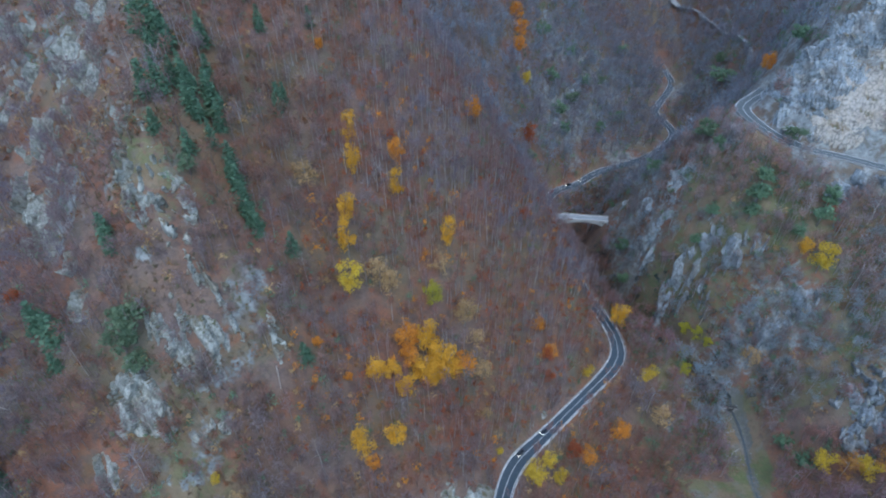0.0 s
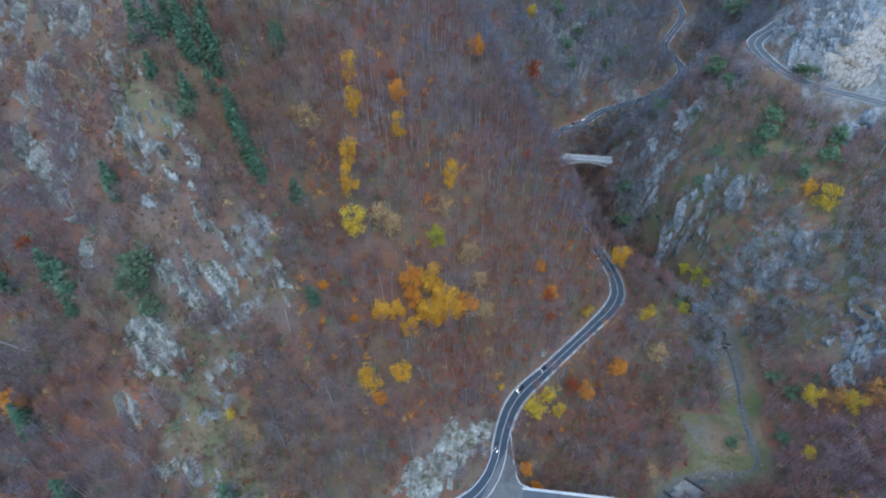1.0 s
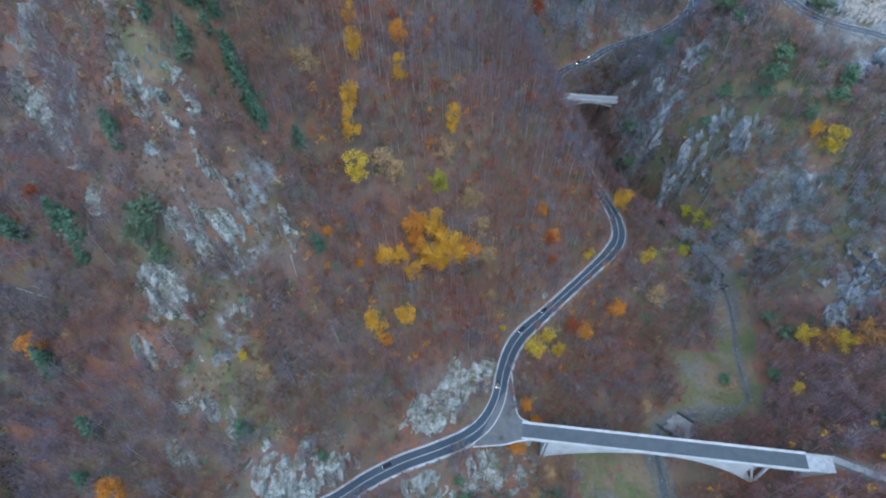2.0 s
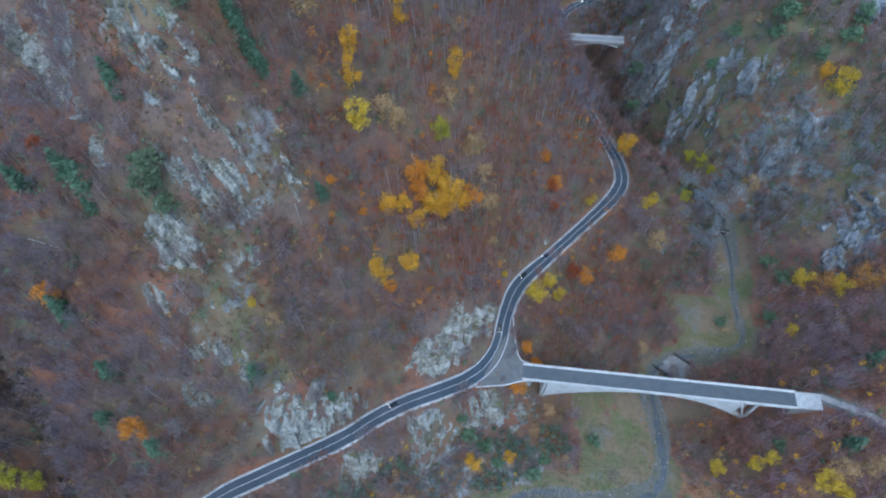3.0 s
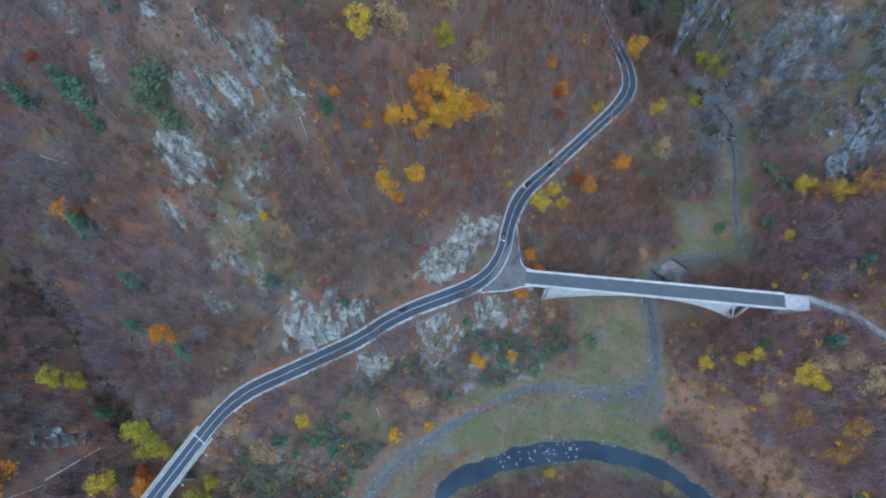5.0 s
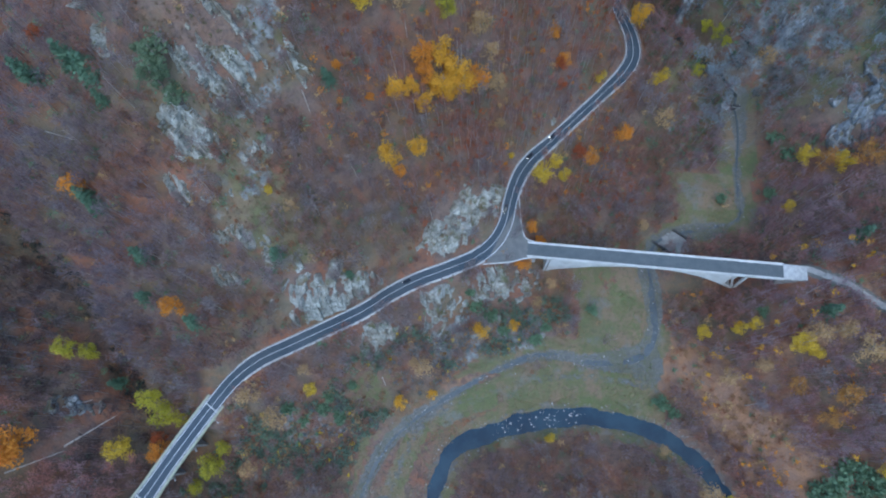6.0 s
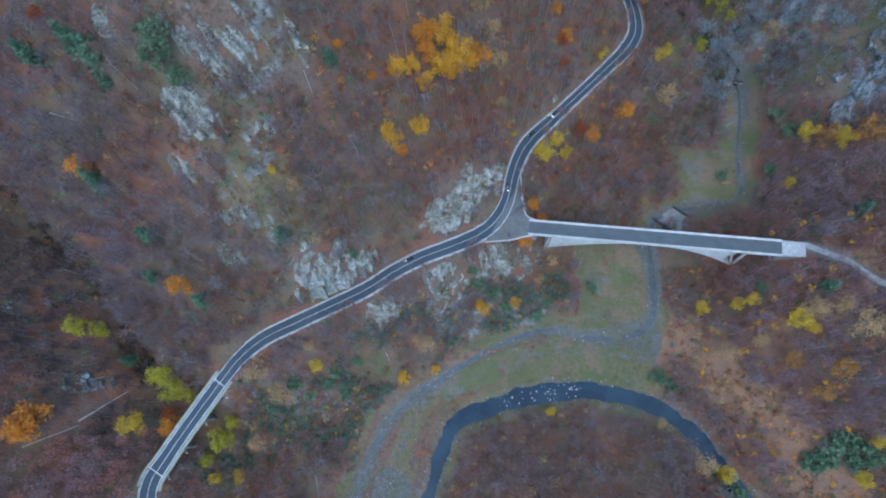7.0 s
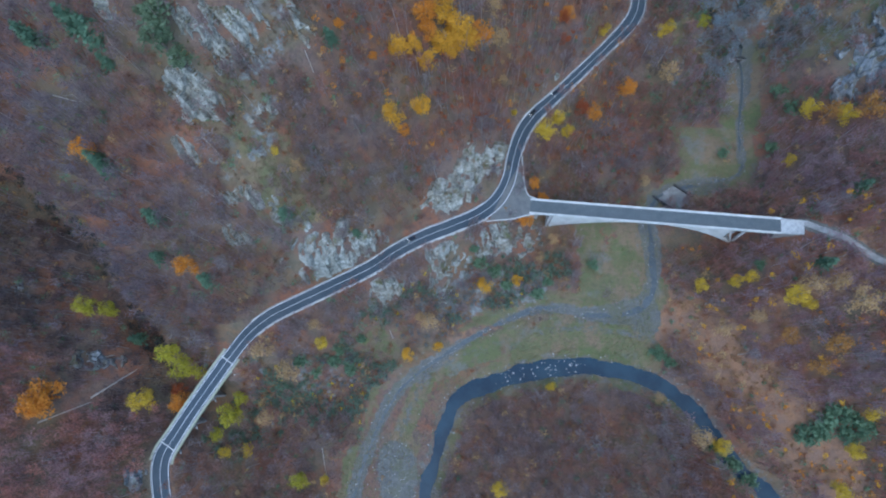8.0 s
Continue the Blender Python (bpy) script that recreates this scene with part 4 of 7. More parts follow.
_v, _f = ribbon(STREAM_LINE, STREAM_LINE[:, 2] * 0.45, -STREAM_LINE[:, 2] * 0.45, ground(STREAM_LINE[:, 0], STREAM_LINE[:, 1]) + 0.06 + 0.2 * fbm(STREAM_LINE[:, 0], STREAM_LINE[:, 1], 9, 2, 4))
tagged(new("water", mesh_of("stream_water", _v, _f, SHALLOW, False)), "thin stream running over pale gravel", "stream", kind="structure")
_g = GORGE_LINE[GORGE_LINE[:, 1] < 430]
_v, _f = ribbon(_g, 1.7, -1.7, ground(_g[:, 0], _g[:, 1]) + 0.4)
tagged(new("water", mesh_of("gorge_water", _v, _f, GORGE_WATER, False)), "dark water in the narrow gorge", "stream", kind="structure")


# ---- roads ----
def make_road(line, z, name, label, asphalt=None, lines=True):
    w = line[:, 2]
    v, f = wall_strip(line, w + 0.32, -(w + 0.32), z - 0.9, z)
    road = tagged(new(name, mesh_of(name, v, f, asphalt or ASPHALT)), label, "road", kind="structure")
    if lines:
        for side, low, high in (("edge_line", w + 0.05, w - 0.23), ("edge_line", -w + 0.23, -w - 0.05), ("centre_line", 0.09 + 0 * w, -0.09 + 0 * w)):
            v, f = ribbon(line, low, high, z + 0.012)
            part("road_marking", mesh_of("road_marking", v, f, PAINT), road)
    return road


make_road(ROAD_LINE, 0.0, "road", "two-lane mountain road of dark asphalt with white lines")
make_road(FAR_LINE, 0.0, "road", "two-lane asphalt road winding up the gorge")
make_road(HIGH_LINE, HIGH_Z, "road", "mountain road on a shelf cut into the cliff", OLD_ASPHALT)
_z = ground(FAR_ROAD_LINE[:, 0], FAR_ROAD_LINE[:, 1])
_z = np.convolve(np.r_[[_z[0]] * 6, _z, [_z[-1]] * 6], np.ones(13) / 13, "valid") + 0.5
make_road(FAR_ROAD_LINE, _z, "road", "distant grey road on the hillside", OLD_CONCRETE, False)

# the forecourt where the bridge meets the road
_apron = [(11, 83.5), (24, 84.2), (30.5, 85.8), (36.2, 86.3), (36.8, 94.9), (33.2, 96.6), (31.4, 100), (30.6, 108), (29.5, 116), (24.5, 108), (16, 93)]
_bm = bmesh.new()
_top = [_bm.verts.new((x, y, 0.008)) for x, y in _apron]
_low = [_bm.verts.new((x, y, -0.9)) for x, y in _apron]
_bm.faces.new(_top)
for _k in range(len(_apron)):
    _j = (_k + 1) % len(_apron)
    _bm.faces.new((_top[_k], _low[_k], _low[_j], _top[_j]))
_me = bpy.data.meshes.new("pavement")
_bm.to_mesh(_me)
_bm.free()
_me.materials.append(WORN_ASPHALT)
tagged(new("pavement", _me), "worn grey asphalt at the road junction", "junction", kind="structure")

for _pts in ([(30.2, 121, 1), (30.6, 108, 1), (31.4, 100, 1), (33.2, 96.6, 1), (36.8, 95.0, 1)], [(9.5, 83.0, 1), (16, 83.4, 1), (24, 84.0, 1), (30.5, 85.6, 1), (36.2, 86.4, 1)]):
    _c = curve(_pts, 1.0)
    _v, _f = wall_strip(_c, 0.22, -0.22, -0.5, 0.3)
    tagged(new("kerb", mesh_of("kerb", _v, _f, CONCRETE)), "pale concrete kerb curving round the junction", "kerb", kind="structure")

_v, _f = ribbon(TRACK_LINE, 1.6, -1.6, ground(TRACK_LINE[:, 0], TRACK_LINE[:, 1]) + 0.15)
tagged(new("pavement", mesh_of("pavement", _v, _f, OLD_CONCRETE)), "narrow pale gravel track climbing through the wood", "track", kind="structure")


def guard_rail(line, side, z, spacing=4.0, label="galvanised steel guard rail along the road edge"):
    """A steel beam on posts; the line's third column is the road's half width."""
    rail = thing("guard_rail", label, "guard rail")
    off = side * (line[:, 2] + 0.75)
    path = np.c_[offsets(line, off), np.full(len(line), 1.0)]
    v, f = wall_strip(path, 0.06, -0.06, z + 0.45, z + 0.78)
    part("beam", mesh_of("beam", v, f, RAIL_METAL), rail)
    post = None
    step = max(1, int(round(spacing / 2.0)))
    for x, y, _ in path[::step]:
        if post is None:
            bm = boxes(((0.14, 0.14, 0.9), (0, 0, 0.25)))
            post = bpy.data.meshes.new("post")
            bm.to_mesh(post)
            bm.free()
            post.materials.append(RAIL_METAL)
        part("post", post, rail, "", Matrix.Translation((x, y, z)))
    return rail


def parapet(line, side, z, high=0.75, thick=0.4, material=None, label="low concrete parapet with gaps at the road edge", gaps=6.0, out=0.62):
    """A kerb wall in blocks with gaps between them, following the road's edge."""
    wall = thing("parapet", label, "parapet")
    edge = np.c_[offsets(line, side * (line[:, 2] + out)), np.full(len(line), 1.0)]
    n = max(2, int(round(gaps / 2.0)))
    for k in range(0, len(edge) - n, n):
        piece = edge[k : k + n + 1].copy()
        piece[-1] = piece[-2] + (piece[-1] - piece[-2]) * 0.55
        v, f = wall_strip(piece, thick / 2, -thick / 2, z - 1.6, z + high)
        part("block", mesh_of("block", v, f, material or CONCRETE), wall)
    return wall


def stretch(line, x0, y0, x1, y1):
    """The part of a line between the places nearest to two points."""
    a, b = (int(np.hypot(line[:, 0] - x, line[:, 1] - y).argmin()) for x, y in ((x0, y0), (x1, y1)))
    return line[min(a, b) : max(a, b) + 1]


# the valley side: parapet blocks and rails; the hill side: a pale kerb
parapet(stretch(ROAD_LINE, -113, 27, 11, 90), -1, 0.0)
parapet(stretch(ROAD_LINE, 27, 124, 93, 196), -1, 0.0, 0.6)
guard_rail(stretch(ROAD_LINE, 96, 200, 96, 247), -1, 0.0)
guard_rail(stretch(ROAD_LINE, 78, 335, 160, 424), -1, 0.0)
guard_rail(FAR_LINE, -1, 0.0, 8.0)
parapet(stretch(HIGH_LINE, 182, 316, 230, 252), -1 if HIGH_LINE[0, 1] > HIGH_LINE[-1, 1] else 1, HIGH_Z, 0.8, 0.4, OLD_CONCRETE, "stone parapet along the cliff road")


def kerb(line, side, label, material, low=-0.4, high=0.28, out=0.34, thick=0.22):
    w = line[:, 2]
    v, f = wall_strip(line, side * (w + out), side * (w + out + thick), low, high)
    return tagged(new("kerb", mesh_of("kerb", v, f, material)), label, "kerb", kind="structure")


kerb(stretch(ROAD_LINE, -112, 29, 11, 90), 1, "pale concrete kerb below the hillside", CONCRETE)
kerb(stretch(ROAD_LINE, 24, 112, 98, 240), 1, "pale concrete kerb below the hillside", CONCRETE)
kerb(stretch(ROAD_LINE, -148, -80, -156, -38), 1, "pale concrete kerb at the bend", CONCRETE)


# ---- the arch bridge ----
APPROACH = plain("approach_concrete", (0.30, 0.31, 0.31), (0.46, 0.46, 0.455), 0.5, 0.85)
B_WEST, B_EAST = Vector((33.2, 90.9, 0.0)), Vector((159.2, 74.7, 6.0))
B_DIR = Vector((B_EAST.x - B_WEST.x, B_EAST.y - B_WEST.y, 0)).normalized()
B_LEN = (Vector((B_EAST.x, B_EAST.y, 0)) - Vector((B_WEST.x, B_WEST.y, 0))).length


def bridge_frame(west, east):
    """A pose with x along the deck and z up, at its western end."""
    x = Vector((east.x - west.x, east.y - west.y, 0)).normalized()
    m = Matrix((x, Vector((-x.y, x.x, 0)), Vector((0, 0, 1)))).transposed().to_4x4()
    return Matrix.Translation(west) @ m


def profile(stations, tops, lows, y0, y1):
    """A bar along x whose top and underside follow the given heights."""
    n = len(stations)
    rows = [(y0, lows), (y1, lows), (y1, tops), (y0, tops)]
    verts = [(s, y, h) for y, hs in rows for s, h in zip(stations, hs)]
    faces = []
    for k in range(n - 1):
        for c in range(4):
            d = (c + 1) % 4
            faces.append((c * n + k, d * n + k, d * n + k + 1, c * n + k + 1))
    faces += [(0, 3 * n, 2 * n, n), (n - 1, 2 * n - 1, 3 * n - 1, 4 * n - 1)]
    return verts, faces


def arch_bridge(west, east, width, feet, foot_z, crown, label, walk_width=0.9, strut=11.0, solid_west=False, surface=None, slim=False):
    length = (Vector((east.x, east.y, 0)) - Vector((west.x, west.y, 0))).length
    rise = east.z - west.z
    bridge = thing("arch_bridge", label, "bridge", m=bridge_frame(west, east))
    half = width / 2
    s = np.linspace(0, length, 50)
    grade = rise * s / length
    v, f = profile(s, grade, grade - 0.5, -half + walk_width, half - walk_width)
    part("carriageway", mesh_of("carriageway", v, f, surface or OLD_ASPHALT), bridge, "grey asphalt carriageway" if surface is None else "pale worn carriageway")
    v, f = profile(s, grade - 0.5, grade - 1.3, -half, half)
    part("deck_slab", mesh_of("deck_slab", v, f, CONCRETE), bridge, "white concrete deck slab")
    for sign in (-1, 1):
        y = sorted((sign * (half - walk_width), sign * half))
        v, f = profile(s, grade + 0.22, grade - 0.5, *y)
        part("walkway", mesh_of("walkway", v, f, CONCRETE), bridge, "pale concrete walkway")
        y = sorted((sign * (half - 0.22), sign * half))
        v, f = profile(s, grade + 0.85, grade + 0.62, *y)
        part("railing", mesh_of("railing", v, f, CONCRETE), bridge)
        bm = boxes(((0.16, 0.16, 0.5), (0, 0, 0.42)))
        me = bpy.data.meshes.new("baluster")
        bm.to_mesh(me)
        bm.free()
        me.materials.append(CONCRETE)
        for q in np.arange(1.0, length - 0.5, 2.4):
            part("baluster", me, bridge, "", Matrix.Translation((q, sign * (half - 0.11), rise * q / length)))
    # the arch ribs: deep at the feet, thin at the crown
    f0, f1 = feet
    q = np.linspace(f0, f1, 48)
    u = (q - (f0 + f1) / 2) / ((f1 - f0) / 2)
    g = rise * q / length - 1.3
    under = np.where(u < 0, foot_z[0], foot_z[1])
    soffit = (g - crown) * (1 - u * u) + under * u * u
    thick = crown * (1 - 0.2 * u * u)
    top = np.minimum(g, soffit + np.where(np.abs(u) > 0.82, thick + (np.abs(u) - 0.82) / 0.18 * 0.8, 99))
    for sign in (-1, 1):
        y = sorted((sign * (half - 2.6), sign * (half - 0.9)))
        v, f = profile(q, np.minimum(g, soffit + 1.2) if slim else np.where((np.abs(u) < 0.82) | (solid_west & (u < 0)), g, np.minimum(g, soffit + 2.4)), soffit, *y)
        part("arch_wall", mesh_of("arch_wall", v, f, CONCRETE), bridge, "white concrete arch wall")
    v, f = profile(q, soffit + 0.7, soffit, -half + 2.6, half - 2.6)
    part("soffit", mesh_of("soffit", v, f, CONCRETE), bridge)
    # struts and posts from the feet back up to the deck
    for foot, z, out in ((f0, foot_z[0], -1), (f1, foot_z[1], 1)):
        for sign in () if solid_west and out < 0 else (-1, 1):
            y = sign * (half - 1.75)
            bm = bmesh.new()
            head = min(max(foot + out * strut, 0.5), length - 0.5)
            beam(bm, (foot, y, z + 0.6), (head, y, rise * head / length - 1.3), 1.0, 1.2)
            part("strut", (bm, CONCRETE), bridge, "inclined concrete strut")
            bm = bmesh.new()
            lean = foot - out * max(strut, 12.0 * abs(z) / 26)
            beam(bm, (foot - out * 0.5, y, z + 0.8), (lean, y, rise * lean / length - 1.3), 1.0, 1.0)
            part("strut", (bm, CONCRETE), bridge)
        bm = boxes(((3.4, width - 1.2, 4.0), (foot, 0, z - 1.6)), bevel=0.2)
        part("footing", (bm, OLD_CONCRETE), bridge, "weathered concrete footing")
    return bridge


arch_bridge(B_WEST, B_EAST, 8.4, (13.0, 115.0), (-24.0, -24.5), 2.2, "white concrete arch bridge carrying a narrow road over the valley", strut=-3.5, solid_west=True)
_bridge = bpy.data.objects["arch_bridge"]
_bm = boxes(((0.9, 8.0, 24.0), (11.6, 0, -13.0)))
part("end_wall", (_bm, CONCRETE), _bridge, "white concrete end wall")
_bm = boxes(((11.4, 6.8, 1.5), (B_LEN + 5.7, 0, 5.3)), ((12.4, 0.5, 1.6), (B_LEN + 6.2, 3.6, 5.9)), ((9.0, 0.5, 1.6), (B_LEN + 4.5, -3.6, 5.6)))
part("abutment", (_bm, APPROACH), _bridge, "pale concrete approach slab")
_bm = boxes(((9.0, 7.6, 9.0), (B_LEN + 3.0, 0, 0.0)))
part("abutment", (_bm, OLD_CONCRETE), _bridge, "weathered concrete abutment")
_bm = boxes(((7, 7.4, 9.0), (1.5, 0, -5.8)))
part("abutment", (_bm, OLD_CONCRETE), _bridge, "weathered concrete abutment")

arch_bridge(Vector((80.5, 343.6, 2.4)), Vector((133.0, 337.2, 2.4)), 6.4, (7.0, 45.0), (-8.0, -8.0), 1.6, "white concrete arch bridge across the narrow gorge", 0.7, 6.0, surface=PALE_DECK, slim=True)


# ---- the road's viaduct over the ravine ----
def viaduct():
    line = stretch(ROAD_LINE, -157, -37, -124, 15)
    w = line[:, 2]
    v = thing("viaduct", "concrete road viaduct with faded railings over a ravine", "viaduct")
    a, f = wall_strip(line, w + 1.3, -(w + 1.3), -1.9, -0.92)
    part("deck_slab", mesh_of("deck_slab", a, f, OLD_CONCRETE), v)
    for sign in (-1, 1):
        a, f = wall_strip(line, sign * (w + 0.33), sign * (w + 1.0), -0.9, 0.16)
        part("walkway", mesh_of("walkway", a, f, OLD_CONCRETE), v, "grey concrete walkway")
        a, f = wall_strip(line, sign * (w + 1.05), sign * (w + 1.75), -1.2, -0.1)
        part("fascia", mesh_of("fascia", a, f, RAIL_PAINT), v, "yellowish edge beam")
        a, f = wall_strip(line, sign * (w + 1.42), sign * (w + 1.54), 0.85, 1.0)
        part("railing", mesh_of("railing", a, f, RAIL_PAINT), v, "faded green-yellow railing")
        path = offsets(line, sign * (w + 1.48))
        bm = boxes(((0.1, 0.1, 1.0), (0, 0, 0.5)))
        post = bpy.data.meshes.new("post")
        bm.to_mesh(post)
        bm.free()
        post.materials.append(RAIL_PAINT)
        for x, y in path:
            part("post", post, v, "", Matrix.Translation((x, y, 0.0)))
    d = np.gradient(line[:, :2], axis=0)
    for k in np.linspace(4, len(line) - 5, 4).astype(int):
        turn = math.atan2(d[k, 1], d[k, 0])
        x, y = line[k, :2]
        low = float(ground([x], [y])[0]) - 1.0
        bm = boxes(((1.2, 5.6, -1.9 - low), (0, 0, (low - 1.9) / 2)), ((1.6, 10.2, 1.1), (0, 0, -2.4)))
        part("pier", (bm, OLD_CONCRETE), v, "weathered concrete pier", Matrix.Translation((x, y, 0)) @ Matrix.Rotation(turn, 4, "Z"))
        for root, head in (((0, -2.6, -7.5), (0, -7.0, -2.0)), ((0, 2.6, -7.5), (0, 6.0, -2.0))):
            bm = bmesh.new()
            beam(bm, root, head, 0.5, 0.6)
            part("bracket", (bm, CONCRETE), v, "", Matrix.Translation((x, y, 0)) @ Matrix.Rotation(turn, 4, "Z"))
    for x, y in ((-126.5, 12.0), (-154.2, -31.0)):
        k = int(np.hypot(line[:, 0] - x, line[:, 1] - y).argmin())
        seg = line[max(k - 1, 0) : k + 2]
        mid, way = line[k, :2], d[k] / np.linalg.norm(d[k])
        n = np.array((-way[1], way[0])) * (w[k] + 0.4)
        bm = bmesh.new()
        beam(bm, (*(mid - n), 0.012), (*(mid + n), 0.012), 0.45, 0.03)
        part("expansion_joint", (bm, CONCRETE), v, "pale expansion joint")
    return v


viaduct()


# ---- bare rock ----
_rng = np.random.default_rng(7)


def cells(x, y, size, seed):
    """For each place: a random number and the offset of its cell in a jittered grid (blocky, joint-like pieces)."""
    u, v = x / size, y / size
    ui, vi = np.floor(u).astype(int), np.floor(v).astype(int)
    best = np.full(len(x), 1e9)
    value, fx, fy = np.zeros(len(x)), np.zeros(len(x)), np.zeros(len(x))
    for dx in (-1, 0, 1):
        for dy in (-1, 0, 1):
            a, b = (ui + dx).astype(float), (vi + dy).astype(float)
            px, py = a + vnoise(a * 7.31 + 0.5, b * 3.17 + 0.5, seed), b + vnoise(a * 5.77 + 0.5, b * 9.13 + 0.5, seed + 1)
            d = (u - px) ** 2 + (v - py) ** 2
            hit = d < best
            best = np.where(hit, d, best)
            value = np.where(hit, vnoise(px * 13.7, py * 11.3, seed + 2), value)
            fx, fy = np.where(hit, u - px, fx), np.where(hit, v - py, fy)
    return value, fx * size, fy * size


def outcrop(x, y, rx, ry, material, seed, step=0.85, tall=1.0, shy=0.0, turn=0.5, grain=2.0, lie=0.0, gaps=0.0):
    """A jointed crag that breaks out of the slope: tilted slabs, ledges and clefts that run one way, sunk into the ground at its rim."""
    half_x, half_y = (1.35 * math.hypot(rx * a, ry * b) for a, b in ((math.cos(lie), math.sin(lie)), (math.sin(lie), math.cos(lie))))
    xs, ys = np.arange(-half_x, half_x + step, step), np.arange(-half_y, half_y + step, step)
    gx, gy = np.meshgrid(xs, ys)
    px, py = gx.ravel() + x, gy.ravel() + y
    base = ground(px, py)
    e = 0.6
    nx, ny = (ground(px - e, py, False) - ground(px + e, py, False)) / (2 * e), (ground(px, py - e, False) - ground(px, py + e, False)) / (2 * e)
    nz = 1 / np.sqrt(nx * nx + ny * ny + 1)
    nx, ny = nx * nz, ny * nz
    # u runs across the slabs, v along them
    bend = 0.35 * fbm(px, py, 14, 2, seed + 3)
    u = px * np.cos(turn) + py * np.sin(turn) + 4 * bend
    v = -px * np.sin(turn) + py * np.cos(turn)
    ragged = fbm(u * 1.9, v * 0.6, 9, 4, seed) * 0.95 - 0.14 - shy
    ax, ay = gx.ravel() * math.cos(lie) + gy.ravel() * math.sin(lie), -gx.ravel() * math.sin(lie) + gy.ravel() * math.cos(lie)
    rim = 1 - np.sqrt((ax / rx) ** 2 + (ay / ry) ** 2) + ragged
    size = 2.4 + 0.16 * min(rx, ry)
    big, bx, by = cells(u * 1.2, v * 1.2 / grain, size * 1.7, seed + 31)
    small, sx, sy = cells(u * 1.4, v * 1.4 / grain, size * 0.6, seed + 57)
    push = (0.9 + big * 3.4 + small * 0.8 + (0.62 + 0.5 * big) * bx - 0.3 * by + 0.45 * (small - 0.2) * sx) * tall
    cleft = np.clip((fbm(u * 1.9, v * 1.9 / (2 * grain - 1), 8, 3, seed + 77) - 0.16) * 6, 0, 1)
    push = push * (1 - 0.9 * cleft)
    lift = np.where(rim > 0, push * np.clip(rim * 3.4, 0, 1) + 0.1, -1.2 + rim)
    lift = np.where(rim > 0, lift - 1.3 * cleft * np.clip(1.2 - rim, 0, 1), lift)
    lift = np.clip(lift, -2.0, 7.5)
    # litter and grass lie between the blocks
    if gaps:
        shown = smooth(gaps - 0.05, gaps + 0.07, 0.3 * small + 0.7 * (0.5 + 0.5 * fbm(u * 1.5, v / grain * 1.5, 5.5, 4, seed + 91)))
        lift = np.minimum(lift, lift * shown - 0.8 * (1 - shown))
    for line in (BENCH, HIGH_LINE, FAR_LINE):
        lift = np.where(near(px, py, line)[0] < 6.3, -1.6, lift)
    co = np.c_[px + nx * lift + 0.22 * fbm(px, py, 2.1, 2, seed + 5), py + ny * lift, base + nz * lift + 0.3 * fbm(px, py, 1.7, 2, seed + 8)]
    n, k = len(xs), len(ys)
    at = np.arange(n * k).reshape(k, n)
    a, b, c, d = at[:-1, :-1].ravel(), at[:-1, 1:].ravel(), at[1:, 1:].ravel(), at[1:, :-1].ravel()
    inside = rim[a] > -0.8
    a, b, c, d = a[inside], b[inside], c[inside], d[inside]
    return tri_mesh("rock_outcrop", co, np.concatenate([np.c_[a, b, c], np.c_[a, c, d]]), material)


def outcrops(rows, material, label, seed, tall=1.0, shy=0.0, turn=0.5, grain=2.0, gaps=0.0):
    for k, (x, y, rx, ry, *lie) in enumerate(rows):
        far = y > 260
        rx, ry = max(rx, 2.5), max(ry, 2.5)
        me = outcrop(x, y, rx, ry, material, seed + 11 * k, 1.4 if rx > 15 or y > 400 else 0.95 if far else 0.65, tall, shy, turn, grain, lie[0] if lie else 0.0, gaps)
        if len(me.polygons):
            tagged(new("rock_outcrop", me), label, "rock outcrop", "rocks of the valley sides")
        else:
            bpy.data.meshes.remove(me)


outcrops(SPINE_ROCKS[:1] + SPINE_ROCKS[2:3], LIMESTONE, "jagged pale grey limestone crag on the wooded ridge", 100, 0.8, -0.12, 0.85, 1.7, 0.30)
outcrops(SPINE_ROCKS[1:2] + SPINE_ROCKS[3:12], LIMESTONE, "broken pale limestone ledges among grass on the ridge", 150, 0.7, 0.0, 0.8, 1.8, 0.48)
outcrops(SPINE_ROCKS[12:17], LIMESTONE, "scattered pale limestone blocks on the grassy ridge", 200, 0.8, -0.1, 0.8, 1.6, 0.53)
outcrops(SPINE_ROCKS[17:], LIMESTONE, "streaky grey limestone cliff high on the western slope", 230, 0.9, -0.05, 0.15, 2.6, 0.50)
outcrops(WEST_ROCKS, LIMESTONE, "narrow pale rib of limestone in the wood", 250, 1.1, -0.15, 0.1, 2.0, 0.42)
outcrops(ROAD_ROCKS[:3], ROAD_STONE, "weathered blue-grey rock face above the road", 400, 0.55, -0.2, -0.25, 1.6, 0.36)
outcrops(ROAD_ROCKS[3:7], LIMESTONE, "pale limestone rock face beside the road", 440, 0.6, -0.15, -0.25, 1.25, 0.31)
outcrops(ROAD_ROCKS[7:], ROAD_STONE, "broken grey rocks on the bank below the road", 480, 0.6, -0.15, -0.25, 1.25, 0.42)
outcrops(VALLEY_ROCKS, DARK_STONE, "weathered grey rock slab on the valley side", 700, 0.9, 0.0, 0.3, 2.0, 0.45)
outcrops(CLIFF_ROCKS[:9], DARK_STONE, "weathered grey cliff above the gorge", 900, 0.8, -0.2, 0.2, 1.8, 0.50)
outcrops(CLIFF_ROCKS[9:12] + CLIFF_ROCKS[14:16], CLIFF_STONE, "pale grey limestone cliff above the mountain road, blued as by haze", 950, 1.0, -0.35, 0.6, 2.4, 0.36)
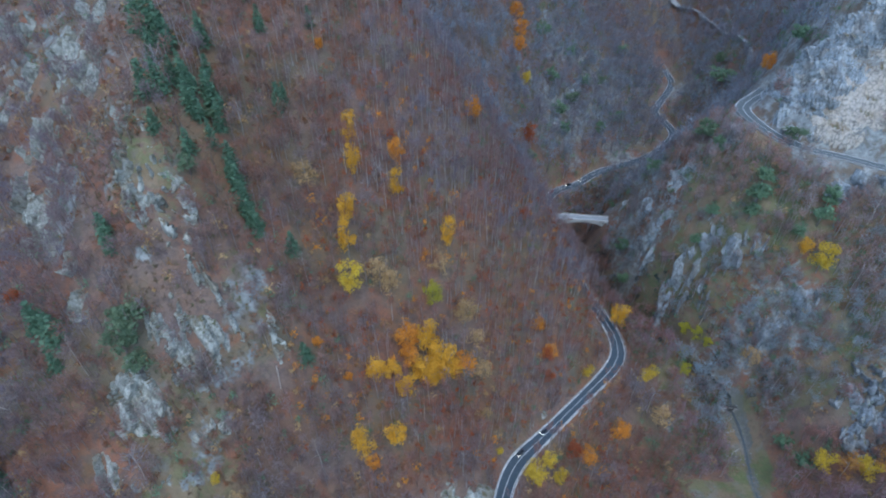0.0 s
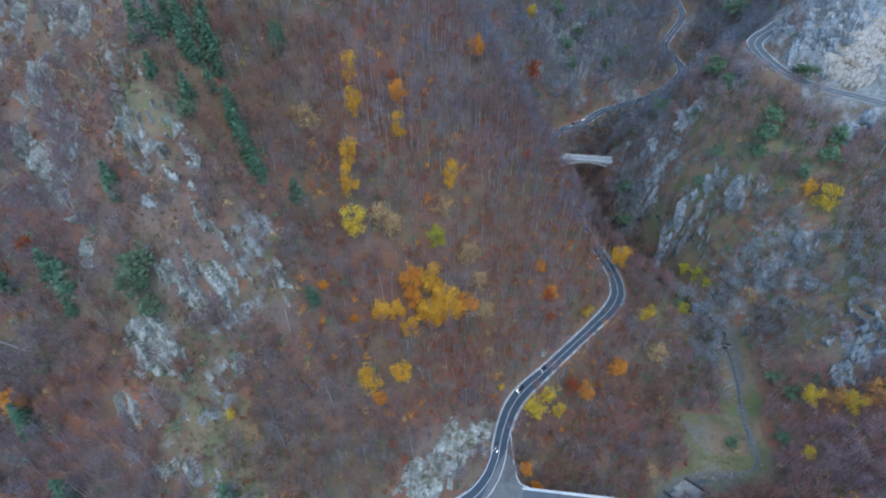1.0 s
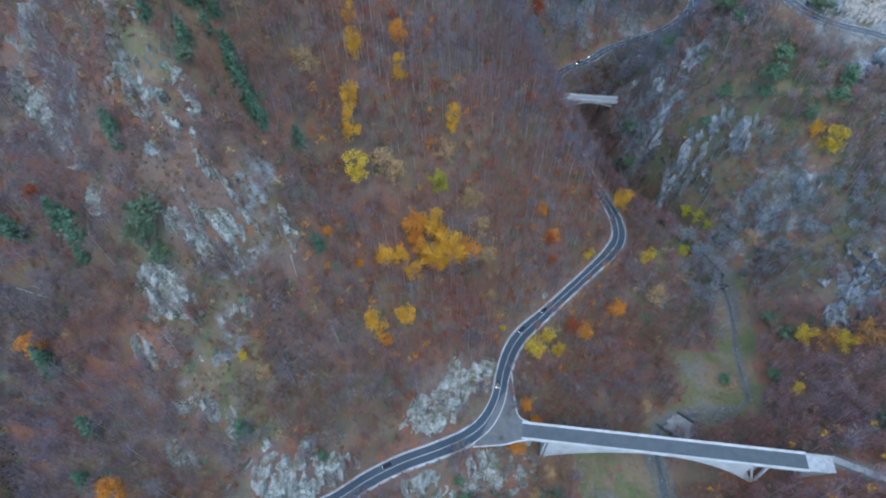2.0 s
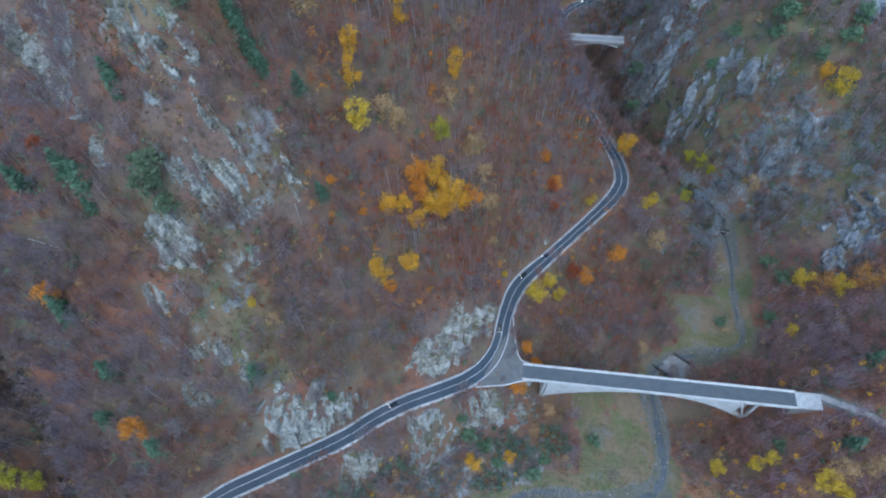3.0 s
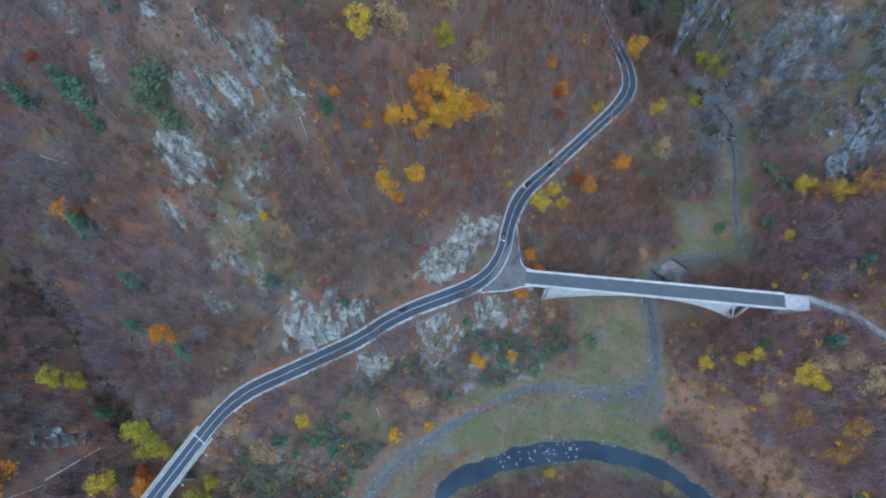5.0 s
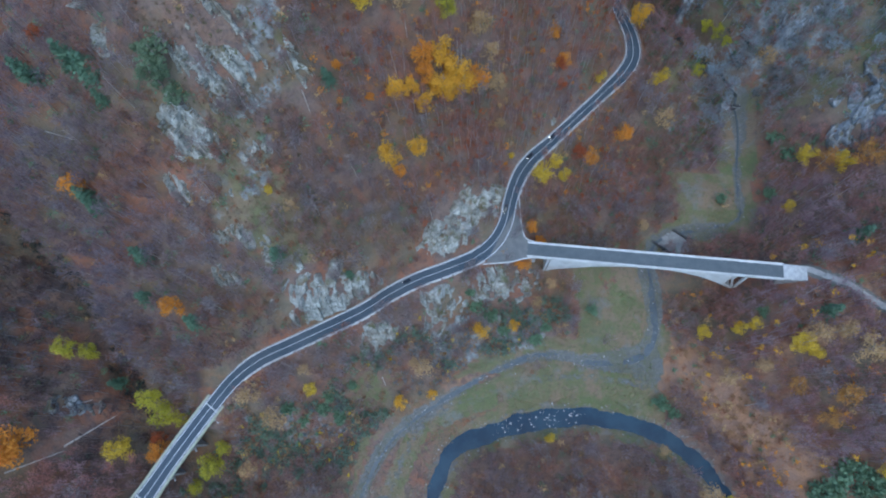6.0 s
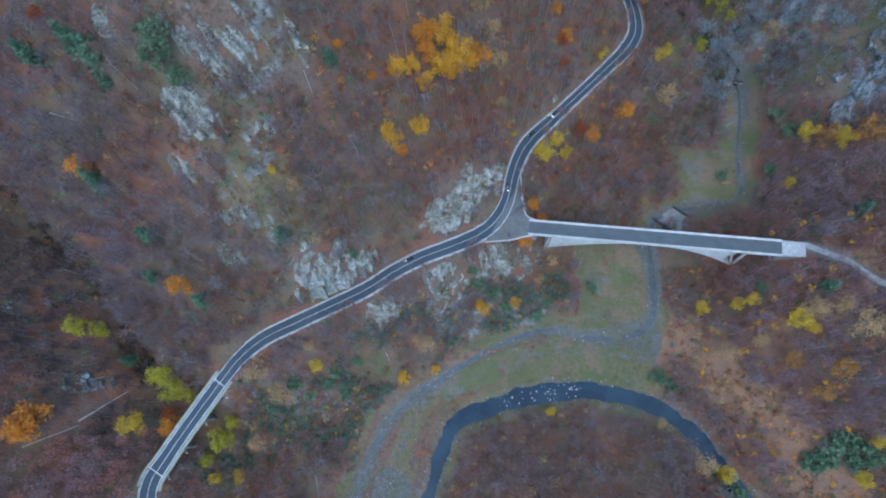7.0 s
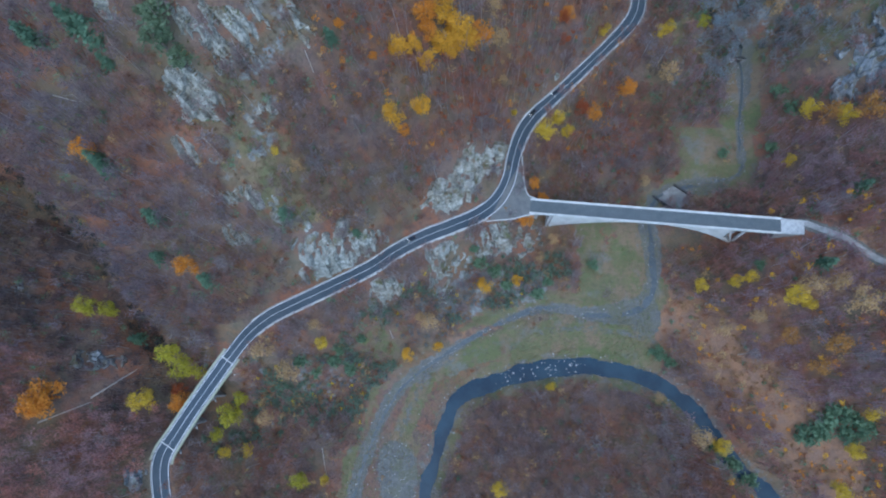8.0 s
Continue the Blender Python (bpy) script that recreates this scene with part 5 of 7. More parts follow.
outcrops(CLIFF_ROCKS[12:14], PALE_STONE, "fresh pale buff cliff cut above the mountain road", 1100, 0.14, -0.6, 0.6)
outcrops(CLIFF_ROCKS[16:], DARK_STONE, "weathered grey cliff above the gorge", 1200, 1.2, 0.0, 0.1, 2.4, 0.45)


# ---- trees ----
def tube(points, radii, sides=4):
    """Points and triangles of a tapered stem."""
    points = np.asarray(points, float)
    verts, tris = [], []
    ang = np.arange(sides) * 2 * np.pi / sides
    for k, (p, r) in enumerate(zip(points, radii)):
        d = points[min(k + 1, len(points) - 1)] - points[max(k - 1, 0)]
        d = d / (np.linalg.norm(d) + 1e-9)
        a = np.cross(d, (0.3, 0.9, 0.1))
        a /= np.linalg.norm(a)
        b = np.cross(d, a)
        verts.append(p + r * (np.cos(ang)[:, None] * a + np.sin(ang)[:, None] * b))
    for k in range(len(points) - 1):
        for s in range(sides):
            q = (s + 1) % sides
            tris += [(k * sides + s, k * sides + q, (k + 1) * sides + q), (k * sides + s, (k + 1) * sides + q, (k + 1) * sides + s)]
    return np.concatenate(verts), np.array(tris)


def join(pieces):
    verts, tris, at = [], [], 0
    for v, t in pieces:
        verts.append(v)
        tris.append(np.asarray(t) + at)
        at += len(v)
    return np.concatenate(verts), np.concatenate(tris)


def slivers(starts, ends, width, rng):
    """One thin triangle for each twig."""
    starts, ends = np.asarray(starts), np.asarray(ends)
    d = ends - starts
    side = np.cross(d, rng.normal(size=d.shape))
    side /= np.linalg.norm(side, axis=1)[:, None] + 1e-9
    w = np.reshape(width, (-1, 1)) / 2
    v = np.stack([starts - side * w, starts + side * w, ends], 1).reshape(-1, 3)
    return v, np.arange(len(v)).reshape(-1, 3)


def bare_tree(rng, high=14.0, wide=3.4, limbs=9, twigs=70, thick=0.10, first=0.42, rise=0.5, longest=1.9, stout=1.0, lumps=6):
    """A leafless broadleaf tree: stem and limbs, then twigs that strive upwards by rise."""
    lean = rng.normal(size=2) * 0.04 * high
    levels = np.array([0, 0.3, 0.62, 1.0])
    stem_points = np.c_[lean[0] * levels**1.5 + rng.normal(size=4) * 0.12, lean[1] * levels**1.5 + rng.normal(size=4) * 0.12, high * levels * 0.93 - 0.6 * (levels == 0)]
    pieces = [tube(stem_points, [0.014 * high * stout, 0.0105 * high * stout, 0.008 * high * stout, 0.03], 4)]
    starts, ends = [], []
    for k in range(limbs):
        h = first + (0.95 - first) * (k + rng.random()) / limbs
        p = np.array([np.interp(h, levels, stem_points[:, c]) for c in range(3)])
        turn = rng.random() * 6.28
        reach = wide * (0.55 + 0.6 * rng.random()) * (1.1 - 0.8 * abs(h - 0.62) / 0.4)
        tip = p + (np.cos(turn) * reach, np.sin(turn) * reach, reach * (0.8 + 0.8 * rng.random()))
        pieces.append(tube([p, tip], [0.08, 0.02], 3))

    # the twigs fill an uneven crown round the upper stem
    heaps = [(*(rng.normal(size=2) * wide * 0.36), high * (first + 0.08 + 0.62 * (1 - first) * rng.random()), wide * (0.42 + 0.3 * rng.random())) for _ in range(lumps)]
    for k in range(twigs):
        cx, cy, cz, r = heaps[k % lumps]
        d = rng.normal(size=3)
        d /= np.linalg.norm(d)
        q = np.array((cx, cy, cz)) + d * r * rng.random() ** 0.5 * (1, 1, 1.25)
        q[:2] += stem_points[2, :2]
        way = d * 0.6 + rng.normal(size=3) * 0.4 + (0.12 * q[0], 0.12 * q[1], rise)
        starts.append(q)
        ends.append(q + way / np.linalg.norm(way) * longest * (0.45 + 0.55 * rng.random()))
    return join(pieces), slivers(starts, ends, thick * (0.7 + 0.8 * rng.random(len(starts))), rng)


def clumps(centres, size, rng, flat=0.55):
    """Small leaf-clump quads, each tilted its own way."""
    centres = np.asarray(centres)
    n = len(centres)
    a = rng.normal(size=(n, 3)) * (1, 1, flat)
    a /= np.linalg.norm(a, axis=1)[:, None]
    b = np.cross(a, rng.normal(size=(n, 3)))
    b /= np.linalg.norm(b, axis=1)[:, None] + 1e-9
    r = np.reshape(size * (0.55 + 0.9 * rng.random(n)), (-1, 1))
    v = np.stack([centres - a * r, centres - b * r * 0.7, centres + a * r, centres + b * r * 0.7], 1).reshape(-1, 3)
    k = np.arange(n)[:, None] * 4
    return v, np.concatenate([k + (0, 1, 2), k + (0, 2, 3)])


def leafy_tree(rng, high, wide, count, leaf, limbs=9):
    """Stem with limbs, and a crown of clumps gathered round the limbs' ends, uneven and with gaps. Wide and high in metres."""
    stem, _ = bare_tree(rng, high, wide * 0.85, limbs, 6, 0.09)
    hubs = []
    for k in range(limbs + 11):
        h = 0.34 + 0.62 * rng.random()
        turn, reach = rng.random() * 6.28, wide * (0.25 + 0.62 * rng.random()) * (1.05 - 0.9 * abs(h - 0.56))
        hubs.append((np.cos(turn) * reach, np.sin(turn) * reach, high * h, wide * (0.32 + 0.3 * rng.random())))
    pick = np.array([hubs[i] for i in rng.integers(0, len(hubs), count)])
    d = rng.normal(size=(count, 3))
    d /= np.linalg.norm(d, axis=1)[:, None]
    d *= (rng.random((count, 1)) ** 0.45)
    centres = pick[:, :3] + d * pick[:, 3:] * (1, 1, 0.85)
    return stem, clumps(centres, leaf, rng)


def conifer(rng, high, wide, whorls=15):
    """A spruce: stem and drooping whorls of needled boughs, ragged in outline."""
    stem = tube([(0, 0, -0.6), (0, 0, high * 0.5), (0, 0, high)], [0.24, 0.14, 0.03], 5)
    pieces = []
    for k in range(whorls):
        u = (k + 0.3 * rng.random()) / whorls
        h = high * (0.12 + 0.87 * u)
        n = 9 if u < 0.7 else 6
        for j in range(n):
            turn = 6.28 * (j + rng.random() * 0.8) / n
            reach = wide * (1 - u) ** 0.8 * (0.65 + 0.6 * rng.random()) + 0.25
            tip = np.array((np.cos(turn) * reach, np.sin(turn) * reach, h - 0.32 * reach))
            root = np.array((0, 0, h + 0.1))
            m = max(3, int(reach * 2.6))
            f = np.linspace(0.25, 1, m)[:, None]
            pieces.append(root + (tip - root) * f + rng.normal(size=(m, 3)) * 0.18)
    return stem, clumps(np.concatenate(pieces), 0.48, rng, 0.35)


def pine(rng, high, wide):
    stem = tube([(0, 0, -0.6), (0.3, 0.2, high * 0.55), (0.1, 0.3, high * 0.95)], [0.24, 0.17, 0.05], 5)
    pieces = []
    for k in range(15):
        h = high * (0.45 + 0.5 * rng.random())
        turn, reach = rng.random() * 6.28, wide * (0.2 + 0.75 * rng.random())
        c = np.array((np.cos(turn) * reach, np.sin(turn) * reach, h))
        pieces.append(c + rng.normal(size=(46, 3)) * (wide * 0.2, wide * 0.2, wide * 0.12))
    return stem, clumps(np.concatenate(pieces), 0.4, rng, 0.4)


def shrub(rng, wide):
    pieces, stems = [], []
    for k in range(11):
        turn, reach = rng.random() * 6.28, wide * 0.75 * rng.random() ** 0.6
        c = np.array((np.cos(turn) * reach, np.sin(turn) * reach, wide * (0.35 + 0.7 * rng.random())))
        stems.append(tube([(0.1 * c[0], 0.1 * c[1], -0.4), c], [0.08, 0.03], 3))
        pieces.append(c + rng.normal(size=(40, 3)) * wide * 0.2)
    return join(stems), clumps(np.concatenate(pieces), 0.42, rng)


LEAVES = {
    "yellow": (leaf_material("yellow_leaves", (0.55, 0.40, 0.045), (0.40, 0.27, 0.04), 0.3), "yellow"),
    "gold": (leaf_material("golden_leaves", (0.56, 0.32, 0.035), (0.43, 0.22, 0.03), 0.2), "golden yellow"),
    "orange": (leaf_material("orange_leaves", (0.54, 0.24, 0.035), (0.41, 0.15, 0.03), 0.25), "orange"),
    "tan": (leaf_material("tan_leaves", (0.42, 0.29, 0.145), (0.31, 0.20, 0.10), 0.4), "dull tan"),
    "rust": (leaf_material("rust_leaves", (0.33, 0.095, 0.035), (0.22, 0.062, 0.03), 0.4), "rust red"),
    "amber": (leaf_material("amber_crown", (0.42, 0.24, 0.065), (0.30, 0.135, 0.05), 0.3), "amber"),
    "lime": (leaf_material("lime_leaves", (0.40, 0.35, 0.04), (0.25, 0.24, 0.035), 0.4), "yellow-green"),
}
BROWN_LEAVES = leaf_material("withered_leaves", (0.225, 0.105, 0.058), (0.165, 0.078, 0.048), 0.3)
AMBER_LEAVES = leaf_material("amber_leaves", (0.34, 0.175, 0.052), (0.25, 0.115, 0.042), 0.3)
BUFF_LEAVES = leaf_material("buff_leaves", (0.30, 0.19, 0.095), (0.21, 0.13, 0.075), 0.3)
GREY_LEAVES = leaf_material("ivy_and_lichen", (0.140, 0.162, 0.165), (0.095, 0.115, 0.118), 0.2)
# Nearly black leaves stand in for the shadow along the ravine bed.
RAVINE_SHADE = leaf_material("ravine_shade_leaves", (0.030, 0.038, 0.036), (0.018, 0.024, 0.024), 0.2)
# Scrub green, darkened to paint in the shade of the gorge shaft.
GORGE_SHADE = leaf_material("gorge_shade_leaves", (0.050, 0.074, 0.076), (0.032, 0.050, 0.054), 0.2)
TAWNY = leaf_material("tawny_grass", (0.165, 0.122, 0.082), (0.122, 0.092, 0.066), 0.2)
OLIVE = leaf_material("olive_tussocks", (0.112, 0.118, 0.052), (0.074, 0.080, 0.040), 0.2)
SAGE = leaf_material("sage_scrub", (0.128, 0.172, 0.122), (0.092, 0.130, 0.096), 0.3)
NEEDLES = leaf_material("spruce_needles", (0.120, 0.190, 0.122), (0.080, 0.140, 0.092), 0.3)
PINE_NEEDLES = leaf_material("pine_needles", (0.125, 0.165, 0.098), (0.082, 0.120, 0.074), 0.3)
EVERGREEN = leaf_material("shrub_leaves", (0.140, 0.208, 0.125), (0.098, 0.155, 0.094), 0.3)


def grown(name, label, category, group, at, scale, turn, trunk, crown, tilt=0.0):
    """A tree from ready meshes, set on the ground."""
    m = Matrix.Translation(at) @ Matrix.Rotation(turn, 4, "Z") @ Matrix.Rotation(tilt, 4, "X") @ Matrix.Diagonal((scale[0], scale[0], scale[1], 1))
    tree = thing(name, label, category, group, m)
    part("trunk", trunk, tree)
    part("crown", crown, tree)
    return tree


def trunk_and_crown(shape, bark, leaves, name):
    (v, t), (cv, ct) = shape
    return tri_mesh(name + "_trunk", v, t, bark), tri_mesh(name + "_crown", cv, ct, leaves)


_leafy_kinds = {}
for _colour, (_mat, _word) in LEAVES.items():
    _leafy_kinds[_colour] = [trunk_and_crown(leafy_tree(_rng, 14.0, 4.0, 1250 if _colour not in ("tan", "amber") else 700, 0.28), BARK, _mat, _colour + "_tree") for _ in range(3)]
for _colour, _rows in (("yellow", YELLOW_TREES), ("gold", GOLD_TREES), ("orange", ORANGE_TREES), ("tan", TAN_TREES), ("rust", RUST_TREES), ("lime", LIME_TREES), ("amber", AMBER_TREES)):
    _z = ground([r[0] for r in _rows], [r[1] for r in _rows])
    for (_x, _y, _r), _h in zip(_rows, _z):
        _t, _c = _leafy_kinds[_colour][int(_rng.integers(3))]
        _wide, _high = _r / 3.8, min(_r * (3.0 + 0.8 * _rng.random()), 20.0) / 14.0
        _size = "tall" if _high > 1.1 else "small" if _high < 0.7 else "medium-sized"
        grown("autumn_tree", f"{_size} broadleaf tree with {LEAVES[_colour][1]} autumn leaves", "tree", f"{LEAVES[_colour][1]} autumn trees", (_x, _y, _h), (_wide, _high), _rng.random() * 6.28, _t, _c)

for _x, _y, _r, _high, _colour in TALL_TREES:
    _t, _c = _leafy_kinds[_colour][int(_rng.integers(3))]
    grown("autumn_tree", f"tall slender broadleaf tree with {LEAVES[_colour][1]} autumn leaves", "tree", f"{LEAVES[_colour][1]} autumn trees", (_x, _y, float(ground([_x], [_y])[0])), (_r / 2.9, _high / 14.0), _rng.random() * 6.28, _t, _c)

_spruces = [trunk_and_crown(conifer(_rng, 14.0, 3.2), BARK, NEEDLES, "spruce") for _ in range(3)]
for (_x, _y, _r), _h in zip(CONIFERS, ground([r[0] for r in CONIFERS], [r[1] for r in CONIFERS])):
    _t, _c = _spruces[int(_rng.integers(3))]
    grown("spruce", "dark green spruce on the steep slope", "conifer", "spruces on the slope", (_x, _y, _h), (_r / 3.2 * 1.15, min(_r * 4.4, 18) / 14.0), _rng.random() * 6.28, _t, _c)
for _rows, _label, _fat in ((HIGH_SPRUCES, "bushy green spruce high on the western ridge", 0.95),):
    for (_x, _y, _r), _h in zip(_rows, ground([r[0] for r in _rows], [r[1] for r in _rows])):
        _t, _c = _spruces[int(_rng.integers(3))]
        grown("spruce", _label, "conifer", "spruces on the slope", (_x, _y, _h), (_r / 3.2 * _fat, min(_r * 4.0, 17) / 14.0), _rng.random() * 6.28, _t, _c)
_pines = [trunk_and_crown(pine(_rng, 9.0, 3.4), BARK, PINE_NEEDLES, "pine") for _ in range(3)]
for (_x, _y, _r), _h in zip(PINES, ground([r[0] for r in PINES], [r[1] for r in PINES])):
    _t, _c = _pines[int(_rng.integers(3))]
    grown("pine", "olive green pine clinging to the rocks", "conifer", "pines on the rocks", (_x, _y, _h), (_r / 3.0, min(_r * 2.3, 14) / 9.0), _rng.random() * 6.28, _t, _c)
_scrub_pines = [trunk_and_crown(pine(_rng, 8.0, 3.4), BARK, EVERGREEN, "scrub_pine") for _ in range(3)]
for (_x, _y, _r), _h in zip(GORGE_PINES, ground([r[0] for r in GORGE_PINES], [r[1] for r in GORGE_PINES])):
    _t, _c = _scrub_pines[int(_rng.integers(3))]
    grown("pine", "dull grey-green pine on the side of the gorge", "conifer", "pines of the gorge", (_x, _y, _h), (_r / 3.2, min(_r * 2.6, 14) / 8.0), _rng.random() * 6.28, _t, _c)
_shrubs = [trunk_and_crown(shrub(_rng, 3.0), BARK, EVERGREEN, "shrub") for _ in range(3)]
for (_x, _y, _r), _h in zip(SHRUBS, ground([r[0] for r in SHRUBS], [r[1] for r in SHRUBS])):
    _t, _c = _shrubs[int(_rng.integers(3))]
    grown("shrub", "dense dark green shrub on the valley floor", "shrub", "evergreen shrubs", (_x, _y, _h), (_r / 3.0, _r / 3.0), _rng.random() * 6.28, _t, _c)


# ---- the bare wood ----
def scatter(lo_x, hi_x, lo_y, hi_y, gap, rng):
    xs, ys = np.arange(lo_x, hi_x, gap), np.arange(lo_y, hi_y, gap)
    gx, gy = np.meshgrid(xs, ys)
    p = np.c_[gx.ravel(), gy.ravel()] + (rng.random((gx.size, 2)) - 0.5) * gap * 0.95
    return p[:, 0], p[:, 1]


def clear_of_things(x, y, z):
    keep = np.ones(len(x), bool)
    for line, gap in ((BENCH, 6.3), (ROAD_LINE[BRIDGED], 8.5), (FAR_LINE, 9.0), (HIGH_LINE, 12.5)):
        keep &= near(x, y, line)[0] > gap
    dr, ri = near(x, y, RIVER_LINE)
    ds, si = near(x, y, STREAM_LINE)
    keep &= (dr > RIVER_LINE[ri, 2] + 2.5) & (ds > STREAM_LINE[si, 2] + 2.0)
    keep &= (near(x, y, GORGE_LINE)[0] > 2.8) & (near(x, y, TRACK_LINE)[0] > 4)
    keep &= ~((z < -17) & meadow_zone(x, y)) | (vnoise(x * 3.1, y * 2.7, 77) < 0.08)
    # the bridge and its approach
    a = np.array((B_WEST.x, B_WEST.y))
    d = np.array((B_DIR.x, B_DIR.y))
    s, o = (x - a[0]) * d[0] + (y - a[1]) * d[1], -(x - a[0]) * d[1] + (y - a[1]) * d[0]
    keep &= ~((s > -6) & (s < B_LEN + 14) & (np.abs(o) < 7.5))
    keep &= ~((np.hypot(x - 107, (y - 340) * 2) < 32))
    for a, b, _ in FALLEN:
        keep &= near(x, y, along([(*a, 0.0), (*b, 0.0)], 1.0))[0] > 3.4
    for rows, share in ((WEST_ROCKS, 0.8), (SPINE_ROCKS, 0.8), (ROAD_ROCKS, 0.85), (VALLEY_ROCKS, 0.5), (CLIFF_ROCKS[:9], 0.3), (CLIFF_ROCKS[9:16], 1.0), (CLIFF_ROCKS[16:], 0.2)):
        for rx0, ry0, rx, ry, *lie in rows:
            c, d = math.cos(lie[0] if lie else 0.0), math.sin(lie[0] if lie else 0.0)
            keep &= ~(((((x - rx0) * c + (y - ry0) * d) / (rx * share)) ** 2 + (((y - ry0) * c - (x - rx0) * d) / (ry * share)) ** 2) < 1)
    for rows in ([row[:3] for row in TALL_TREES], YELLOW_TREES, GOLD_TREES, ORANGE_TREES, TAN_TREES, RUST_TREES, AMBER_TREES, LIME_TREES, CONIFERS, HIGH_SPRUCES, GORGE_PINES, PINES, SHRUBS):
        for tx, ty, r in rows:
            keep &= np.hypot(x - tx, y + 1.5 - ty) > 0.8 * r + 1.6
    return keep


def planted(shapes, x, y, z, rng, lo=0.7, hi=1.15):
    """All the given trees in two arrays of triangles: wood, twigs."""
    wood, twig, wt, tt, tones = [], [], [], [], []
    aw = at = 0
    kind = rng.integers(0, len(shapes), len(x))
    for k, (v1, t1, v2, t2) in enumerate(shapes):
        some = np.flatnonzero(kind == k)
        if not len(some):
            continue
        turn, size = rng.random(len(some)) * 6.28, lo + (hi - lo) * rng.random(len(some))
        c, s = np.cos(turn), np.sin(turn)
        place = np.c_[x[some], y[some], z[some]]
        tones.append(np.repeat(rng.random(len(some)), len(v2)))
        for v, t, out, outt, which in ((v1, t1, wood, wt, 0), (v2, t2, twig, tt, 1)):
            q = np.empty((len(some), len(v), 3), np.float32)
            q[:, :, 0] = size[:, None] * (c[:, None] * v[:, 0] - s[:, None] * v[:, 1])
            q[:, :, 1] = size[:, None] * (s[:, None] * v[:, 0] + c[:, None] * v[:, 1])
            q[:, :, 2] = size[:, None] * v[:, 2]
            q += place[:, None]
            first = aw if which == 0 else at
            outt.append((np.arange(len(some))[:, None, None] * len(v) + t[None] + first).reshape(-1, 3))
            out.append(q.reshape(-1, 3))
            if which == 0:
                aw += q.shape[0] * q.shape[1]
            else:
                at += q.shape[0] * q.shape[1]
    return np.concatenate(wood), np.concatenate(wt), np.concatenate(twig), np.concatenate(tt), np.concatenate(tones)


def wood_stuff(name, label, shapes, x, y, twigs, rng, lo, hi, bark=None):
    z = ground(x, y)
    keep = clear_of_things(x, y, z) & (fbm(x, y, 28, 3, 61) + 0.7 * rng.random(len(x)) > -0.28)
    keep &= (near(x, y, BANK)[0] > 19) | (rng.random(len(x)) > 0.75)
    keep &= near(x, y, CREASE)[0] > 4.0
    keep &= near(x, y, SHORE)[0] > 9.5 + 9 * fbm(x, y, 14, 3, 52)
    # thinner on the rocky western heights and along the crest of the ridge
    bare = np.maximum(smooth(-115, -135, x) * smooth(140, 165, y), 0.8 * np.exp(-((near(x, y, curve(SPINE, 6.0))[0] / 18) ** 2)) * smooth(20, 36, z) * smooth(150, 130, z))
    keep &= rng.random(len(x)) > 0.55 * bare
    x, y, z = x[keep], y[keep], z[keep]
    v, t, v2, t2, tone = planted(shapes, x, y, z, rng, lo, hi)
    ob = tagged(new(name), label, "woodland", kind="stuff")
    part("trunks", tri_mesh(name + "_trunks", v, t, bark or BARK), ob)
    me = tri_mesh(name + "_twigs", v2, t2, twigs)
    me.attributes.new("tone", "FLOAT", "POINT").data.foreach_set("value", tone.astype(np.float32))
    part("twigs", me, ob)
    return len(x)


def flat_shape(shape):
    (v, t), (v2, t2) = shape
    return v, t, v2, t2


_rng = np.random.default_rng(11)
_near = [flat_shape(bare_tree(_rng, 16.5, 4.0, 3, 140, 0.30, 0.36, 0.6, 2.1)) for _ in range(7)]
_beeches = [flat_shape(bare_tree(_rng, 25.0, 3.4, 2, 130, 0.28, 0.46, 1.2, 2.6, 0.9, 7)) for _ in range(7)]
_far = [flat_shape(bare_tree(_rng, 21.0, 4.6, 1, 74, 0.50, 0.36, 0.8, 2.6)) for _ in range(5)]
_young = [flat_shape(bare_tree(_rng, 17.0, 4.6, 0, 78, 0.45, 0.3, 0.6, 2.4)) for _ in range(5)]

# single trees that can be told apart beside the road and the meadow
_x, _y = scatter(-160, 130, -70, 215, 5.3, _rng)
_dr = near(_x, _y, BENCH)[0]
_pick = np.flatnonzero((_dr < 34) & ((near(_x, _y, BANK)[0] > 19) | (_rng.random(len(_x)) > 0.75)) & clear_of_things(_x, _y, ground(_x, _y)))[:280]
_single = [(tri_mesh("bare_tree_trunk", v, t, BARK), tri_mesh("bare_tree_crown", v2, t2, LOW_TWIGS if k % 3 else PALE_TWIGS)) for k, (v, t, v2, t2) in enumerate(_near)]
for _a, _b, _c in zip(_x[_pick], _y[_pick], ground(_x[_pick], _y[_pick])):
    _t, _k = _single[int(_rng.integers(len(_single)))]
    _s = 0.65 + 0.45 * _rng.random()
    grown("bare_tree", "leafless grey-brown broadleaf tree on the slope near the road", "tree", "bare trees by the road", (_a, _b, _c), (_s, _s), _rng.random() * 6.28, _t, _k)
_taken = np.zeros(len(_x), bool)
_taken[_pick] = True
_left = ~_taken
_beech = (np.abs(_x - 22) < 66 + 30 * fbm(_x, _y, 40, 2, 14)) & (_y > 128)
wood_stuff("bare_wood", "leafless brown and grey wood on the lower slopes", _near, _x[_left & ~_beech], _y[_left & ~_beech], LOW_TWIGS, _rng, 0.6, 1.1)
wood_stuff("bare_wood", "tall leafless beech wood above the road", _beeches, _x[_left & _beech], _y[_left & _beech], RED_TWIGS, _rng, 0.6, 0.95, BEECH_BARK)

